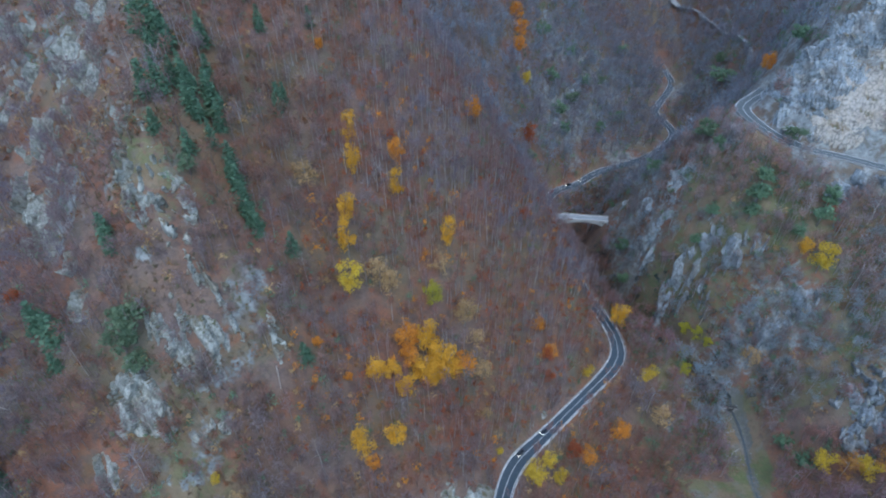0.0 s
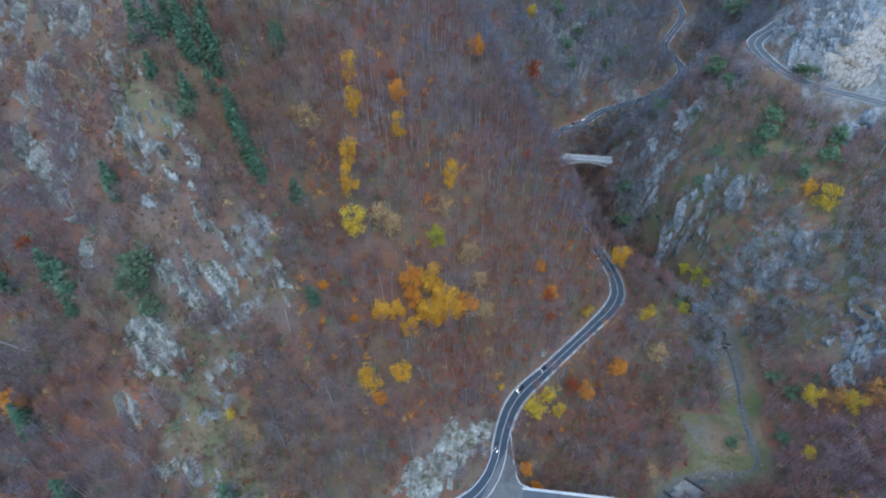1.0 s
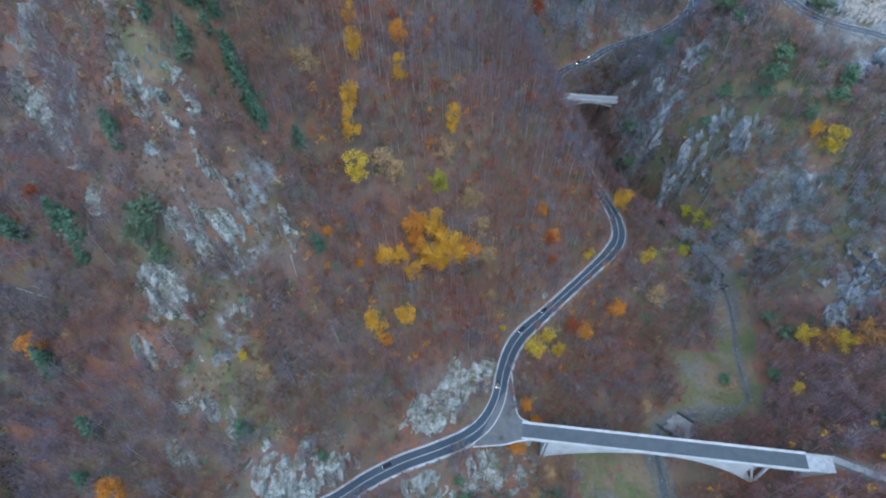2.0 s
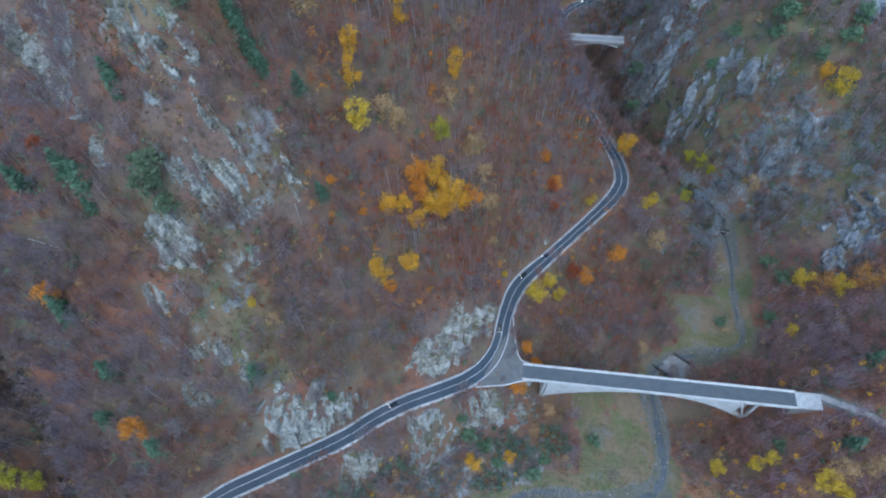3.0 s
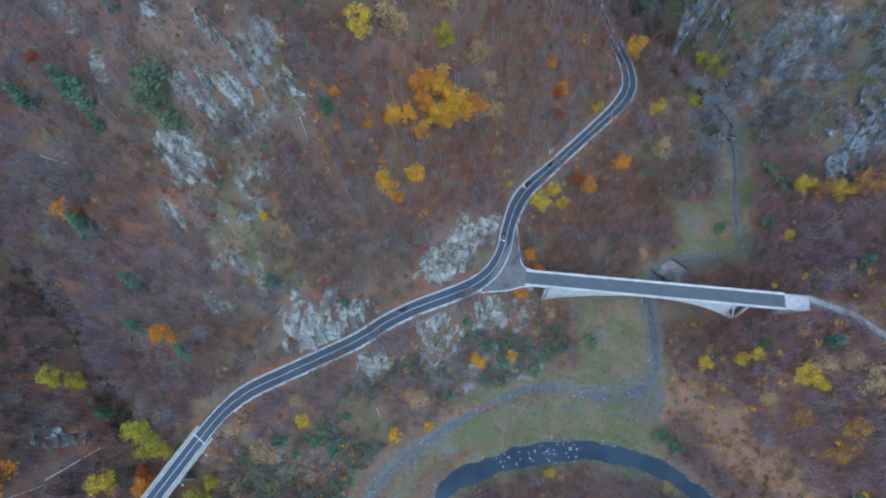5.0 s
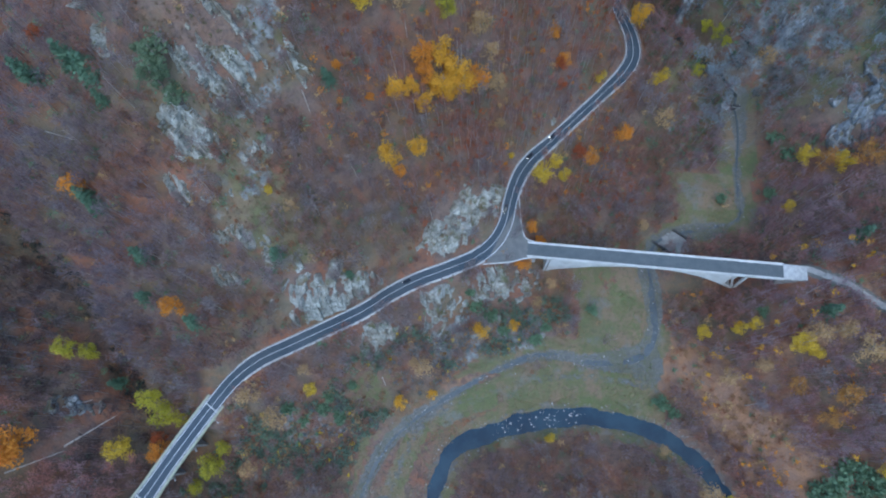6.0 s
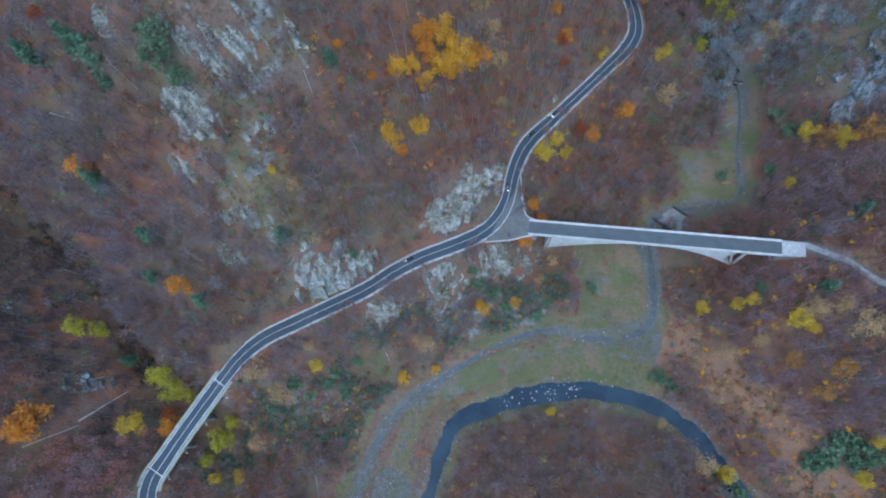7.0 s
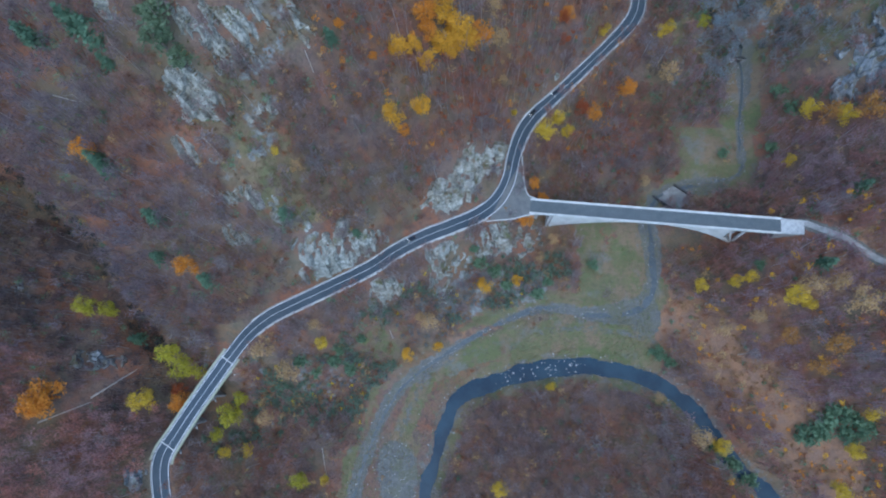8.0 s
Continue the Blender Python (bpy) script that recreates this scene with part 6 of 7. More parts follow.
_x, _y = scatter(-300, 310, -78, 330, 5.4, _rng)
_out = ~((_x > -160) & (_x < 130) & (_y > -70) & (_y < 215))
_grey = (_x > 142 - 30 * smooth(262, 292, _y) + 12 * fbm(_x, _y, 40, 2, 3)) & (_y > 168 + 18 * fbm(_x, _y, 30, 2, 5))
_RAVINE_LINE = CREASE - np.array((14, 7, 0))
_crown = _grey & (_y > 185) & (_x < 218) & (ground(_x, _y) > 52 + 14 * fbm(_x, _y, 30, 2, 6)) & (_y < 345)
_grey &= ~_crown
# trees beside the ravine take the shade-coloured twigs
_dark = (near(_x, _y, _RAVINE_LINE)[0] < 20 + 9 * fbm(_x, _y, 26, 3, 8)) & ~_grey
_south = ~_dark & (_x < -150) & (_y < 18)
_east = (_x > 112) & ~_grey & ~_crown
_west = ~_dark & (_x < -100 - 0.25 * _y + 25 * fbm(_x, _y, 50, 2, 4)) & ~_grey
_rest = ~_grey & ~_crown & ~_west & ~_dark & ~_east & ~_south
_beech = (np.abs(_x - 22) < 72 + 30 * fbm(_x, _y, 40, 2, 14)) & (_y > 120)
_upper = _y > 238 + 30 * fbm(_x, _y, 45, 2, 15)
for _some, _mat, _label in ((_out & _dark, SHADE_TWIGS, "dense dark leafless wood in the ravine, shade coloured into it"), (_out & _grey, HAZY_GREY_TWIGS, "leafless grey wood on the rocky spur, blued as by haze"), (_out & _crown, CROWN_TWIGS, "leafless rusty-brown wood on top of the spur"), (_out & _south, SOUTH_TWIGS, "leafless maroon-brown wood below the viaduct"), (_out & _west & ~_south, TWIGS, "leafless purplish-brown wood on the steep western slope"),
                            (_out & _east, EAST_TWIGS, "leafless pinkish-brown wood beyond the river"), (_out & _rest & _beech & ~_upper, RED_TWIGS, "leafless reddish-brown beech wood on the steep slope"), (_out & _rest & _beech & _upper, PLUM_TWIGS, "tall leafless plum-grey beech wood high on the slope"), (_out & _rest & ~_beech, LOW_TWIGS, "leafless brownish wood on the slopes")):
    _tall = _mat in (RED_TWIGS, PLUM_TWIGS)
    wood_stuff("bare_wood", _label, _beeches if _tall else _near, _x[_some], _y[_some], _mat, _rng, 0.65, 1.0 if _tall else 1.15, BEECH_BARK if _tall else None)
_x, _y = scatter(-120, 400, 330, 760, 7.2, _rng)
wood_stuff("bare_wood", "distant leafless wood on the mountain side, tinted with haze", _far, _x, _y, HAZY_FAR_TWIGS, _rng, 0.8, 1.3)
_x, _y = scatter(-260, 290, -78, 330, 5.4, _rng)
_some = ((_x > 104) & ((_y < 95) | (_x > 150))) | ((_x < -150) & (_y < 20) & (near(_x, _y, CREASE)[0] > 24))
wood_stuff("bare_wood", "young leafless maroon-brown trees that fill the wood", _young, _x[_some], _y[_some], EAST_TWIGS, _rng, 0.45, 0.75)
_x, _y = scatter(-270, -60, 20, 230, 5.6, _rng)
_some = (_x < -88 - 0.25 * _y + 20 * fbm(_x, _y, 50, 2, 4)) & (near(_x, _y, CREASE)[0] > 6)
wood_stuff("bare_wood", "purplish young leafless trees that fill the western wood", _young, _x[_some], _y[_some], TWIGS, _rng, 0.5, 0.85)
_x, _y = scatter(-250, 300, -95, 330, 24.0, _rng)
_some = near(_x, _y, _RAVINE_LINE)[0] > 26
_x, _y = _x[_some], _y[_some]
wood_stuff("pale_wood", "paler grey leafless trees among the wood", _near, _x, _y, PALE_TWIGS, _rng, 0.9, 1.4, PALE_BARK)


# ---- undergrowth that keeps its withered leaves ----
def undergrowth(name, label, gap, leaves, seed, size, count, area=(-260, 300, -95, 330), dense=0.0, high=0.9, line=None, reach=18.0, leaf=0.42):
    """Patches of leafy scrub or saplings on thin stems; high is the crown's height in crown widths."""
    rng = np.random.default_rng(seed)
    x, y = scatter(*area, gap, rng)
    z = ground(x, y)
    keep = clear_of_things(x, y, z) & (fbm(x, y, 24, 3, seed) > dense)
    if line is not None:
        keep &= near(x, y, line)[0] < reach + 5 * fbm(x, y, 20, 2, seed + 1)
    x, y, z = x[keep], y[keep], z[keep]
    wide = size * (0.5 + 0.8 * rng.random(len(x)))
    c = np.repeat(np.c_[x, y, z], count, 0) + rng.normal(size=(len(x) * count, 3)) * np.repeat(wide, count)[:, None] * (0.5, 0.5, 0.6)
    c[:, 2] += np.repeat(wide, count) * high
    v, t = clumps(c, leaf, rng)
    ob = tagged(new(name), label, "undergrowth", kind="stuff")
    part("leaves", tri_mesh(name + "_leaves", v, t, leaves), ob)
    low = np.c_[x, y, z - 0.3]
    v, t = slivers(low, low + np.c_[0.3 * rng.normal(size=(len(x), 2)), wide * high + 0.6], 0.22, rng)
    part("stems", tri_mesh(name + "_stems", v, t, BARK), ob)


undergrowth("undergrowth", "low rust-brown beech scrub with withered leaves", 6.4, BROWN_LEAVES, 5, 2.0, 26, dense=-0.1)
undergrowth("undergrowth", "low tan scrub with withered leaves", 8.0, BUFF_LEAVES, 6, 1.8, 24)
undergrowth("undergrowth", "patches of dull green scrub and ivy", 9.0, EVERGREEN, 8, 2.0, 28, high=1.6)
undergrowth("undergrowth", "grey-green scrub on the bank below the road", 3.2, SAGE, 12, 2.3, 48, (-150, 60, -45, 80), -0.16, 1.2, BANK, 21, 0.5)
undergrowth("undergrowth", "dark green scrub on the rocky spur", 5.6, EVERGREEN, 13, 2.1, 30, (110, 270, 150, 340), -0.08, 2.5)
undergrowth("undergrowth", "dull green scrub on the far gorge side", 8.5, EVERGREEN, 17, 2.8, 30, (60, 330, 330, 640), -0.15, 2.0, leaf=0.6)
undergrowth("undergrowth", "small straw-yellow shrubs on the earthy river bank", 5.5, LEAVES["tan"][0], 14, 1.4, 24, (94, 205, -80, 60), 0.05, 1.0, SHORE, 14)
undergrowth("undergrowth", "small tan shrubs on the earthy river bank", 4.0, BUFF_LEAVES, 15, 1.2, 20, (94, 205, -80, 60), -0.05, 1.0, SHORE, 14)
undergrowth("undergrowth", "green bushes on the earthy river bank", 11.0, EVERGREEN, 25, 1.6, 30, (94, 205, -80, 60), 0.0, 1.0, SHORE, 12)
undergrowth("undergrowth", "orange-brown scrub in the eastern wood", 5.5, LEAVES["orange"][0], 16, 1.2, 16, (120, 240, -60, 80), 0.05, 8.5)
undergrowth("undergrowth", "rust-red young beeches among the bare trees", 5.5, LEAVES["rust"][0], 18, 1.7, 26, (-60, 95, 100, 330), 0.02, 5.0)
undergrowth("undergrowth", "orange saplings scattered through the beech wood", 8.5, LEAVES["orange"][0], 19, 1.8, 30, (-60, 90, 110, 300), 0.1, 4.5)
undergrowth("undergrowth", "amber beech saplings under the tall bare trees", 5.6, AMBER_LEAVES, 39, 2.1, 24, (-62, 72, 122, 250), 0.0, 3.2, leaf=0.34)
undergrowth("undergrowth", "grey-green bushes on the rocky bank below the road", 4.2, GREY_LEAVES, 40, 1.9, 26, (-110, 40, 0, 80), -0.1, 1.2, BANK, 17)
undergrowth("undergrowth", "golden saplings scattered through the wood", 11.0, LEAVES["tan"][0], 20, 1.9, 34, (-150, 200, -60, 260), 0.08, 4.0)
undergrowth("undergrowth", "buff saplings on the bank below the road", 5.0, BUFF_LEAVES, 21, 1.8, 30, (-150, 60, -45, 80), 0.0, 1.6, BANK)
undergrowth("undergrowth", "golden saplings in the eastern wood", 8.5, LEAVES["gold"][0], 22, 1.5, 28, (125, 240, -60, 90), 0.05, 7.5)
undergrowth("undergrowth", "small yellow saplings on the bank below the road", 9.0, LEAVES["yellow"][0], 38, 1.1, 24, (-150, 60, -45, 80), 0.0, 2.0, BANK, 24)
undergrowth("undergrowth", "dull green bushes under the ridge", 10.0, EVERGREEN, 23, 2.2, 40, (-240, -40, -10, 200), 0.02, 3.0)
undergrowth("undergrowth", "tawny withered grass and low scrub along the ridge", 2.7, TAWNY, 41, 1.0, 14, (-150, -55, 60, 260), -0.25, 0.5, curve(SPINE, 6.0), 26, 0.36)
undergrowth("undergrowth", "olive tussocks along the rocky ridge", 4.2, OLIVE, 42, 1.1, 14, (-150, -55, 60, 220), -0.05, 0.5, curve(SPINE, 6.0), 24, 0.36)
undergrowth("undergrowth", "withered brown bushes on the steep ridge", 8.0, LEAVES["tan"][0], 24, 1.4, 26, (-240, -50, 40, 260), 0.05, 2.5)
undergrowth("undergrowth", "thicket along the ravine bed, blackened to stand for shade", 3.6, RAVINE_SHADE, 26, 2.4, 40, (-260, -150, -10, 130), -0.4, 1.2, CREASE, 7)
undergrowth("undergrowth", "grey-green thicket on the rocky spur", 4.6, GREY_LEAVES, 36, 2.1, 28, (146, 265, 182, 335), -0.22, 2.0)
undergrowth("undergrowth", "dull green thicket at the foot of the spur", 5.5, EVERGREEN, 37, 1.8, 26, (108, 215, 118, 260), -0.1, 1.6)
undergrowth("undergrowth", "green scrub along the gorge floor, darkened as by shade", 3.8, GORGE_SHADE, 27, 2.5, 34, (80, 260, 190, 480), -0.7, 1.2, GORGE_LINE, 15)
undergrowth("undergrowth", "grey-brown scrub along the gorge floor", 5.0, BROWN_LEAVES, 28, 2.2, 26, (80, 260, 190, 480), -0.2, 1.4, GORGE_LINE, 20)


# ---- rough grass on the valley floor ----
def tufts(name, label, gap, leaves, seed, size):
    rng = np.random.default_rng(seed)
    x, y = scatter(-90, 172, -80, 160, gap, rng)
    z = ground(x, y)
    dr, ri = near(x, y, RIVER_LINE)
    keep = (z < -19) & meadow_zone(x, y) & (dr > RIVER_LINE[ri, 2] * 0.9) & (fbm(x, y, 13, 3, seed) > 0.02)
    x, y, z = x[keep], y[keep], z[keep]
    c = np.repeat(np.c_[x, y, z + 0.15], 5, 0) + rng.normal(size=(len(x) * 5, 3)) * (size, size, 0.1)
    v, t = clumps(c, 0.3, rng, 0.8)
    tagged(new(name, tri_mesh(name, v, t, leaves)), label, "grass", kind="stuff")


DRY_GRASS = leaf_material("dry_grass", (0.17, 0.13, 0.075), (0.12, 0.09, 0.055), 0.2)
GREEN_GRASS = leaf_material("green_grass", (0.122, 0.138, 0.055), (0.088, 0.104, 0.044), 0.2)
tufts("grass", "tufts of dry brown grass on the valley floor", 2.0, DRY_GRASS, 31, 0.5)
tufts("grass", "tufts of dark green grass on the valley floor", 2.2, GREEN_GRASS, 35, 0.5)


# ---- stones of the river and the stream bed ----
def stones(name, label, x, y, size, material, seed, least=-1e9):
    """Rough stones on the ground; least: the height that they reach at least, as out of shallow water."""
    rng = np.random.default_rng(seed)
    z = np.maximum(ground(x, y), least)
    ico = bmesh.new()
    bmesh.ops.create_icosphere(ico, subdivisions=1, radius=1.0)
    v0 = np.array([v.co for v in ico.verts])
    t0 = np.array([[v.index for v in f.verts] for f in ico.faces])
    ico.free()
    v = v0[None] * (0.7 + 0.6 * rng.random((len(x), len(v0), 1))) * (size[:, None, None] * (1, 0.8, 0.6))
    v = v + np.c_[x, y, z + 0.15 * size][:, None]
    t = (t0[None] + np.arange(len(x))[:, None, None] * len(v0)).reshape(-1, 3)
    tagged(new(name, tri_mesh(name, v.reshape(-1, 3), t, material)), label, "stones", kind="stuff")


PALE_PEBBLE = plain("river_stone", (0.32, 0.32, 0.31), (0.52, 0.52, 0.51), 0.8, 0.8, shake="island")
_rng = np.random.default_rng(21)
_k = _rng.integers(0, len(STREAM_LINE), 360)
_p = STREAM_LINE[_k, :2] + _rng.normal(size=(360, 2)) * STREAM_LINE[_k, 2:] * 0.75
stones("river_stones", "pale rounded stones along the gravelly stream", _p[:, 0], _p[:, 1], 0.12 + 0.36 * _rng.random(360) ** 3, PALE_PEBBLE, 22)
_k = _rng.integers(0, len(RIVER_LINE), 420)
_o = _rng.choice((-1, 1), 420) * (RIVER_LINE[_k, 2] * (0.75 + 0.7 * _rng.random(420)))
_d = np.gradient(RIVER_LINE[:, :2], axis=0)
_d /= np.linalg.norm(_d, axis=1)[:, None]
_p = RIVER_LINE[_k, :2] + np.c_[-_d[_k, 1], _d[_k, 0]] * _o[:, None]
stones("river_stones", "pale boulders and cobbles at the river bank", _p[:, 0], _p[:, 1], 0.15 + 0.45 * _rng.random(420) ** 3, PALE_PEBBLE, 23)
_p = np.c_[-44 + _rng.normal(size=300) * 9, -52 + _rng.normal(size=300) * 16]
stones("river_stones", "scattered pale stones on the gravel bar", _p[:, 0], _p[:, 1], 0.12 + 0.28 * _rng.random(300) ** 3, PALE_PEBBLE, 24)

_k = np.flatnonzero((RIVER_LINE[:, 0] > 12) & (RIVER_LINE[:, 0] < 58))
_k = _rng.choice(_k, 90)
_p = RIVER_LINE[_k, :2] + _rng.normal(size=(90, 2)) * (3.0, 2.2)
stones("river_stones", "pale stones breaking the shallow riffle of the river", _p[:, 0], _p[:, 1], 0.18 + 0.42 * _rng.random(90) ** 2, PALE_PEBBLE, 29, WATER_Z - 0.1)

# ---- the weir and the old ford ----
DARK_TIMBER = plain("wet_dark_timber", (0.022, 0.022, 0.024), (0.045, 0.043, 0.042), 1.0, 0.7)
FOAM = plain("white_water", (0.55, 0.58, 0.60), (0.78, 0.80, 0.82), 1.2, 0.4)


def weir():
    w = thing("weir", "small concrete weir with a thin white spill of water", "weir", m=Matrix.Translation((166, 188, float(ground([166], [188])[0]))) @ Matrix.Rotation(radians(-12), 4, "Z"))
    part("wall", (boxes(((13.0, 1.4, 4.4), (0, 0, 1.0)), ((2.0, 5.0, 5.2), (-6.4, -1.6, 1.0)), ((2.0, 5.0, 5.2), (6.4, -1.6, 1.0)), bevel=0.1), OLD_CONCRETE), w, "weathered concrete wall")
    part("spillway", (boxes(((3.0, 0.3, 3.4), (-3.6, -0.9, 0.9))), FOAM), w, "white falling water")
    part("gate", (boxes(((2.6, 0.4, 2.6), (0.2, -0.8, 1.4)), ((0.3, 0.5, 4.2), (-1.3, -0.8, 2.0)), ((0.3, 0.5, 4.2), (1.7, -0.8, 2.0))), DARK_TIMBER), w, "dark timber sluice gate")
    part("footbridge", (boxes(((16.0, 1.1, 0.25), (2.6, 0.2, 3.4)), ((16.0, 0.08, 0.08), (2.6, 0.7, 4.3)), ((16.0, 0.08, 0.08), (2.6, -0.3, 4.3))), DARK_TIMBER), w, "dark narrow footbridge with rails")
    return w


weir()


STAINED = plain("stained_concrete", (0.16, 0.155, 0.145), (0.28, 0.275, 0.262), 0.3, 0.9)


def ford():
    z = float(ground([117], [104])[0])
    f = thing("ford", "broken concrete slab of an old ford beside the stream", "ford", m=Matrix.Translation((117, 103.5, z)) @ Matrix.Rotation(radians(-38), 4, "Z"))
    part("slab", (boxes(((21.0, 12.0, 1.2), (0, 0, 0.1)), ((5.0, 7.0, 0.9), (11.0, 4.0, 0.1)), ((6.0, 5.0, 0.9), (-10.5, -3.0, 0.0)), bevel=0.35), STAINED), f, "stained grey concrete slab")
    part("beam", (boxes(((20.0, 0.8, 1.2), (1.0, -6.6, 0.9)), ((6.0, 1.6, 1.0), (3.0, -6.8, 0.6))), DARK_TIMBER), f, "dark rusted edge beam")
    part("beam", (boxes(((13.0, 1.0, 1.2), (5.0, 6.4, 0.9)), ((3.0, 2.4, 1.0), (9.0, 6.8, 0.6))), DARK_TIMBER), f, "dark rusted edge beam")
    return f


ford()

# ---- roadside things ----
WHITE_ENAMEL = plain("white_enamel", (0.72, 0.73, 0.74), (0.86, 0.86, 0.86), 1.0, 0.35, bump=0.0)
YELLOW_PAINT = plain("cream_paint", (0.62, 0.55, 0.30), (0.74, 0.66, 0.38), 1.0, 0.5, bump=0.0)


def road_mirror(x, y, turn):
    m = thing("traffic_mirror", "round white traffic mirror on a post beside the road", "mirror", m=Matrix.Translation((x, y, float(ground([x], [y])[0]))) @ Matrix.Rotation(turn, 4, "Z"))
    part("post", (boxes(((0.12, 0.12, 3.2), (0, 0, 1.5))), RAIL_METAL), m)
    bm = bmesh.new()
    bmesh.ops.create_cone(bm, cap_ends=True, segments=20, radius1=0.62, radius2=0.5, depth=0.18, matrix=Matrix.Translation((0, -0.12, 2.7)) @ Matrix.Rotation(radians(55), 4, "X"))
    part("disc", (bm, WHITE_ENAMEL), m, "white rounded disc")
    return m


road_mirror(-8.6, 75.4, radians(200))


def barrier_arm(x, y):
    z = float(ground([x], [y])[0])
    s = thing("sign_board", "cream sign board on two pale posts outside the bend", "sign", m=Matrix.Translation((x, y, z)) @ Matrix.Rotation(radians(35), 4, "Z"))
    part("board", (boxes(((1.9, 0.12, 1.1), (0, 0, 2.6))), YELLOW_PAINT), s, "cream board")
    for k in (-0.8, 0.8):
        part("post", (boxes(((0.2, 0.2, 5.2), (k, 0.1, 2.0))), CONCRETE), s, "pale post")
    return s


barrier_arm(108.2, 200.2)


def utility_pole(x, y, high=8.0):
    z = float(ground([x], [y])[0])
    p = thing("utility_pole", "pale concrete utility pole beside the bend", "pole", "poles at the bend", Matrix.Translation((x, y, z)))
    v, t = tube([(0, 0, -0.5), (0, 0, high)], [0.17, 0.1], 8)
    part("shaft", tri_mesh("pole_shaft", v, t, CONCRETE), p)
    part("crossarm", (boxes(((1.5, 0.1, 0.12), (0, 0, high - 0.5))), DARK_TIMBER), p)
    return p


for _a, _b in ((110.6, 203.0), (113.2, 201.6)):
    utility_pole(_a, _b)
utility_pole(71, 167.5, 7.0)


def fallen_log(a, b, thick):
    za, zb = (float(ground([p[0]], [p[1]])[0]) + thick * 0.7 for p in (a, b))
    va, vb = Vector((*a, za)), Vector((*b, zb))
    n = 7
    pts = [va.lerp(vb, k / (n - 1)) + Vector((0, 0, 0.1 * math.sin(k * 2.1))) for k in range(n)]
    log = thing("fallen_log", "grey barkless fallen trunk on the forest floor", "log", "fallen logs")
    v, t = tube([tuple(p) for p in pts], list(np.linspace(thick, thick * 0.4, n)), 7)
    part("trunk", tri_mesh("log_trunk", v, t, PALE_BARK), log)
    for k in (3, 4, 5):
        v, t = tube([tuple(pts[k]), tuple(pts[k] + Vector((math.sin(k * 3.3) * 1.2, math.cos(k * 2.3) * 1.2, 0.7)))], [thick * 0.3, 0.03], 4)
        part("branch", tri_mesh("log_branch", v, t, PALE_BARK), log)
    return log


for _a, _b, _c in FALLEN:
    fallen_log(_a, _b, _c)

# ---- cars ----
GLASS = plain("car_glass", (0.012, 0.014, 0.017), (0.02, 0.022, 0.025), 1.0, 0.08, bump=0.0)
TYRE = plain("tyre_rubber", (0.012, 0.012, 0.012), (0.02, 0.02, 0.02), 3.0, 0.85, bump=0.0)
LAMP, _t, _s = nodes_of("headlight")
_s.inputs["Base Color"].default_value = (0.9, 0.9, 0.85, 1)
_s.inputs["Emission Color"].default_value = (1.0, 0.93, 0.78, 1)
_s.inputs["Emission Strength"].default_value = 6.0
TAIL = plain("tail_light", (0.25, 0.01, 0.01), (0.32, 0.015, 0.012), 1.0, 0.3, bump=0.0)


def paint(name, colour):
    return plain(name, tuple(0.85 * v for v in colour), colour, 0.6, 0.25, 0.1, 0.0)


def car_shape(stations, half, low):
    """A rounded car shell lofted from side-view stations: x, height, share of the width."""
    verts, faces = [], []
    for x, z, w in stations:
        verts += [(x, -half * w, low), (x, -half * w, low + (z - low) * 0.62), (x, -half * w * 0.84, z), (x, half * w * 0.84, z), (x, half * w, low + (z - low) * 0.62), (x, half * w, low)]
    n = len(stations)
    for k in range(n - 1):
        for c in range(5):
            faces.append((6 * k + c, 6 * k + c + 1, 6 * k + 7 + c, 6 * k + 6 + c))
    faces += [tuple(range(5, -1, -1)), tuple(6 * (n - 1) + c for c in range(6))]
    return verts, faces


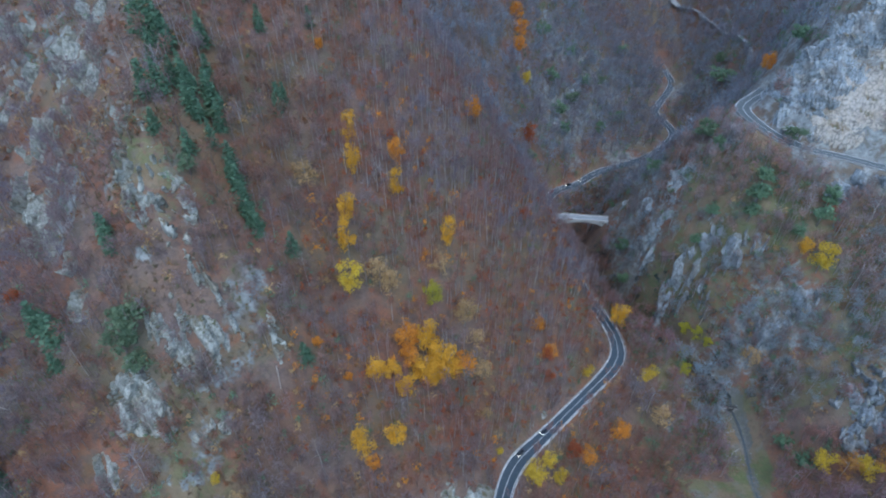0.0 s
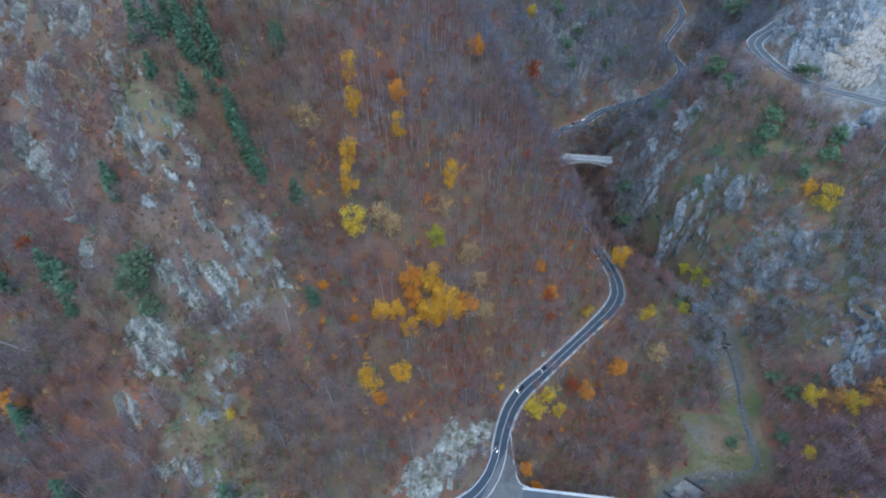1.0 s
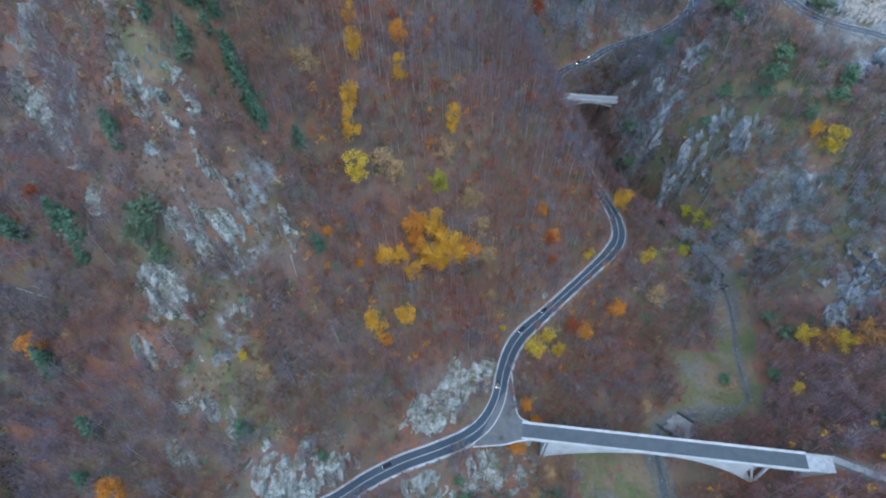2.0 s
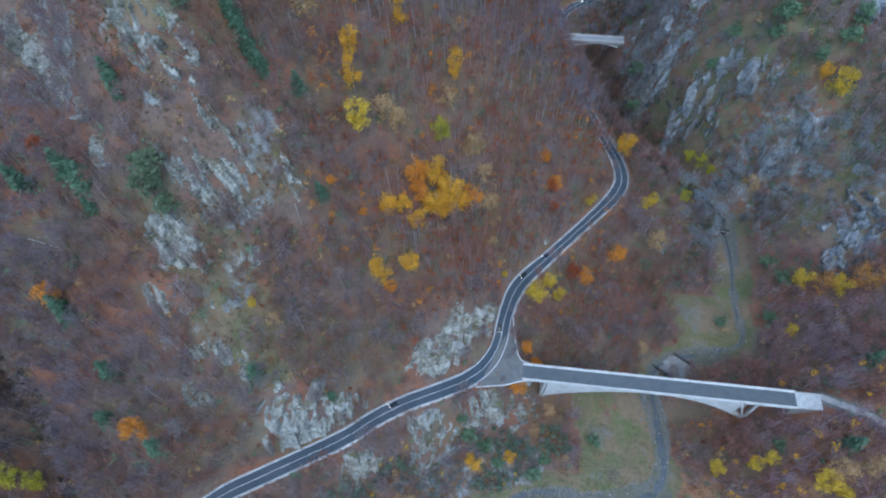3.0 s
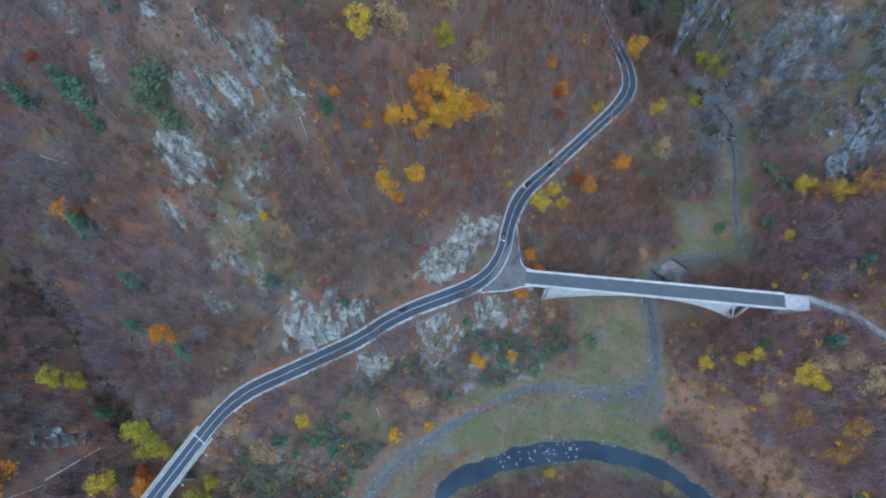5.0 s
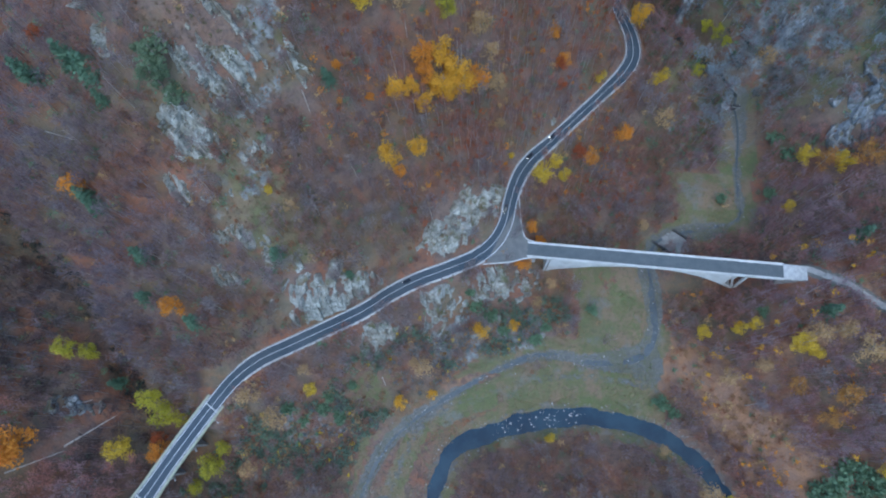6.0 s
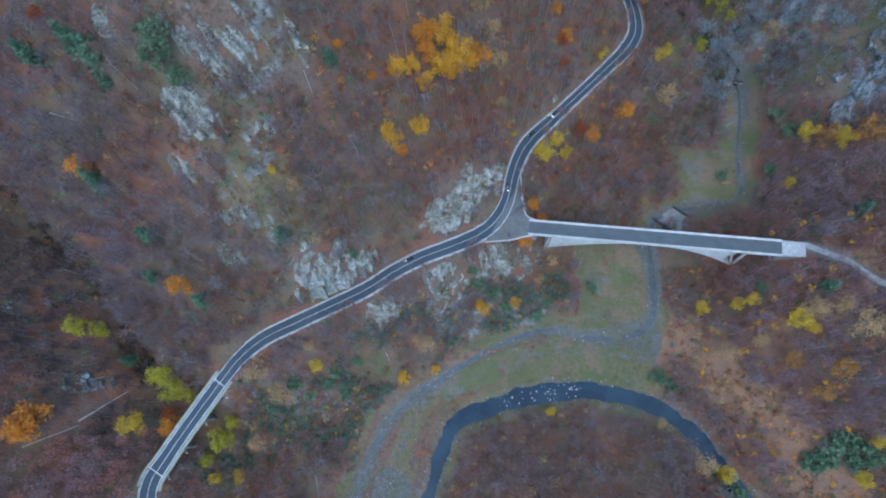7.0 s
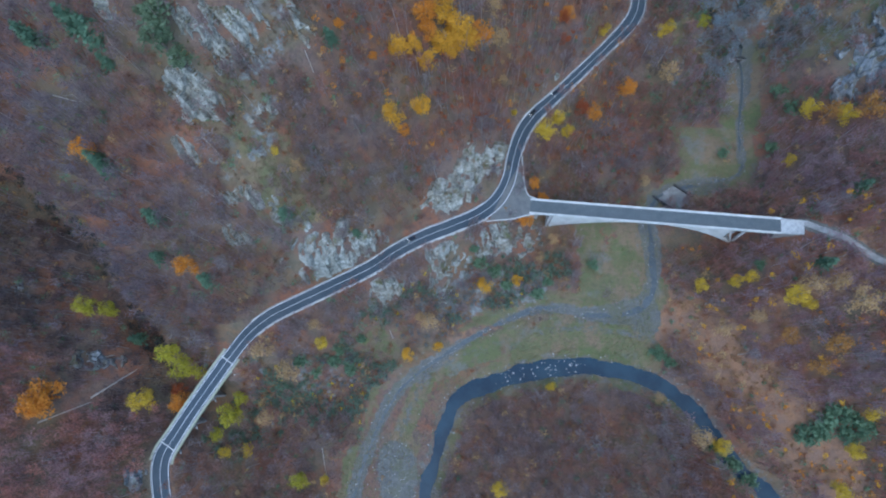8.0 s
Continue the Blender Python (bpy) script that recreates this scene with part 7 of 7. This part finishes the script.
def car(x, y, turn, material, label, lit=True, z=0.0):
    c = thing("car", label, "car", "cars on the valley road", Matrix.Translation((x, y, z + 0.01)) @ Matrix.Rotation(turn, 4, "Z"))
    v, f = car_shape([(-2.1, 0.62, 0.86), (-2.0, 0.92, 0.95), (-1.2, 0.98, 1), (0.9, 0.93, 1), (1.8, 0.80, 0.95), (2.1, 0.55, 0.84)], 0.88, 0.26)
    body = part("body", mesh_of("car_body", v, f, material), c)
    v, f = car_shape([(-1.85, 0.95, 0.8), (-1.35, 1.40, 0.82), (0.1, 1.44, 0.82), (0.95, 0.95, 0.86)], 0.86, 0.90)
    part("windows", mesh_of("car_windows", v, f, GLASS), c, "dark window glass")
    part("roof", (boxes(((1.35, 1.18, 0.06), (-0.6, 0, 1.44)), bevel=0.02), material), c)
    for a in (-1.3, 1.32):
        for b in (-0.78, 0.78):
            bm = bmesh.new()
            bmesh.ops.create_cone(bm, cap_ends=True, segments=14, radius1=0.31, radius2=0.31, depth=0.22, matrix=Matrix.Translation((a, b, 0.31)) @ Matrix.Rotation(radians(90), 4, "X"))
            wheel = part("wheel", (bm, TYRE), c, "black tyre")
            bm = bmesh.new()
            bmesh.ops.create_cone(bm, cap_ends=True, segments=12, radius1=0.19, radius2=0.19, depth=0.03, matrix=Matrix.Translation((a, b + (0.115 if b > 0 else -0.115), 0.31)) @ Matrix.Rotation(radians(90), 4, "X"))
            part("rim", (bm, RAIL_METAL), wheel, "silver rim")
    for b in (-0.6, 0.6):
        part("headlight", (boxes(((0.12, 0.34, 0.16), (2.07, b, 0.62)), bevel=0.03), LAMP if lit else WHITE_ENAMEL), c, "bright headlight" if lit else "clear headlight")
        part("tail_light", (boxes(((0.08, 0.3, 0.14), (-2.09, b, 0.72)), bevel=0.02), TAIL), c, "red tail light")
    return c


def drive(x, y, lane, toward, material, label, line=None, lit=True, z=0.0):
    """A car on its side of the road: toward +1 along the line, -1 back."""
    line = ROAD_LINE if line is None else line
    k = int(np.hypot(line[:, 0] - x, line[:, 1] - y).argmin())
    a, b = line[max(k - 1, 0), :2], line[min(k + 1, len(line) - 1), :2]
    d = (b - a) / np.linalg.norm(b - a) * toward
    p = line[k, :2] + np.array((d[1], -d[0])) * lane
    return car(p[0], p[1], math.atan2(d[1], d[0]), material, label, lit, z)


DARK_BLUE, SILVER, WHITE_CAR, RED_CAR, BLACK_CAR, GREY_CAR = (paint(n, c) for n, c in (("dark_blue_paint", (0.02, 0.03, 0.05)), ("silver_paint", (0.35, 0.36, 0.37)), ("white_paint", (0.75, 0.75, 0.75)), ("red_paint", (0.28, 0.02, 0.02)), ("black_paint", (0.015, 0.016, 0.018)), ("grey_paint", (0.055, 0.058, 0.062))))
drive(-29.5, 73.2, 1.8, -1, DARK_BLUE, "dark blue hatchback driving along the valley road")
drive(25, 114, 1.7, -1, GREY_CAR, "dark grey car with headlights on beyond the junction")
drive(39, 144.5, 1.8, -1, BLACK_CAR, "black car with headlights on in the curve")
drive(52, 156.5, 1.6, -1, DARK_BLUE, "dark blue car with headlights on below the wood")
drive(78, 341, 1.6, -1, SILVER, "silver car with headlights on near the gorge bridge")
drive(80, 363, 1.6, -1, WHITE_CAR, "white car with headlights on in the gorge")
drive(88, 377, 1.6, -1, RED_CAR, "red car with headlights on in the gorge")
drive(103, 387.5, 1.6, -1, BLACK_CAR, "black car with headlights on in the gorge curve")
drive(115, 395, 1.6, -1, SILVER, "silver car with headlights on along the gorge road")
drive(222, 540, 1.6, -1, WHITE_CAR, "distant car with headlights on in the upper gorge", FAR_LINE)
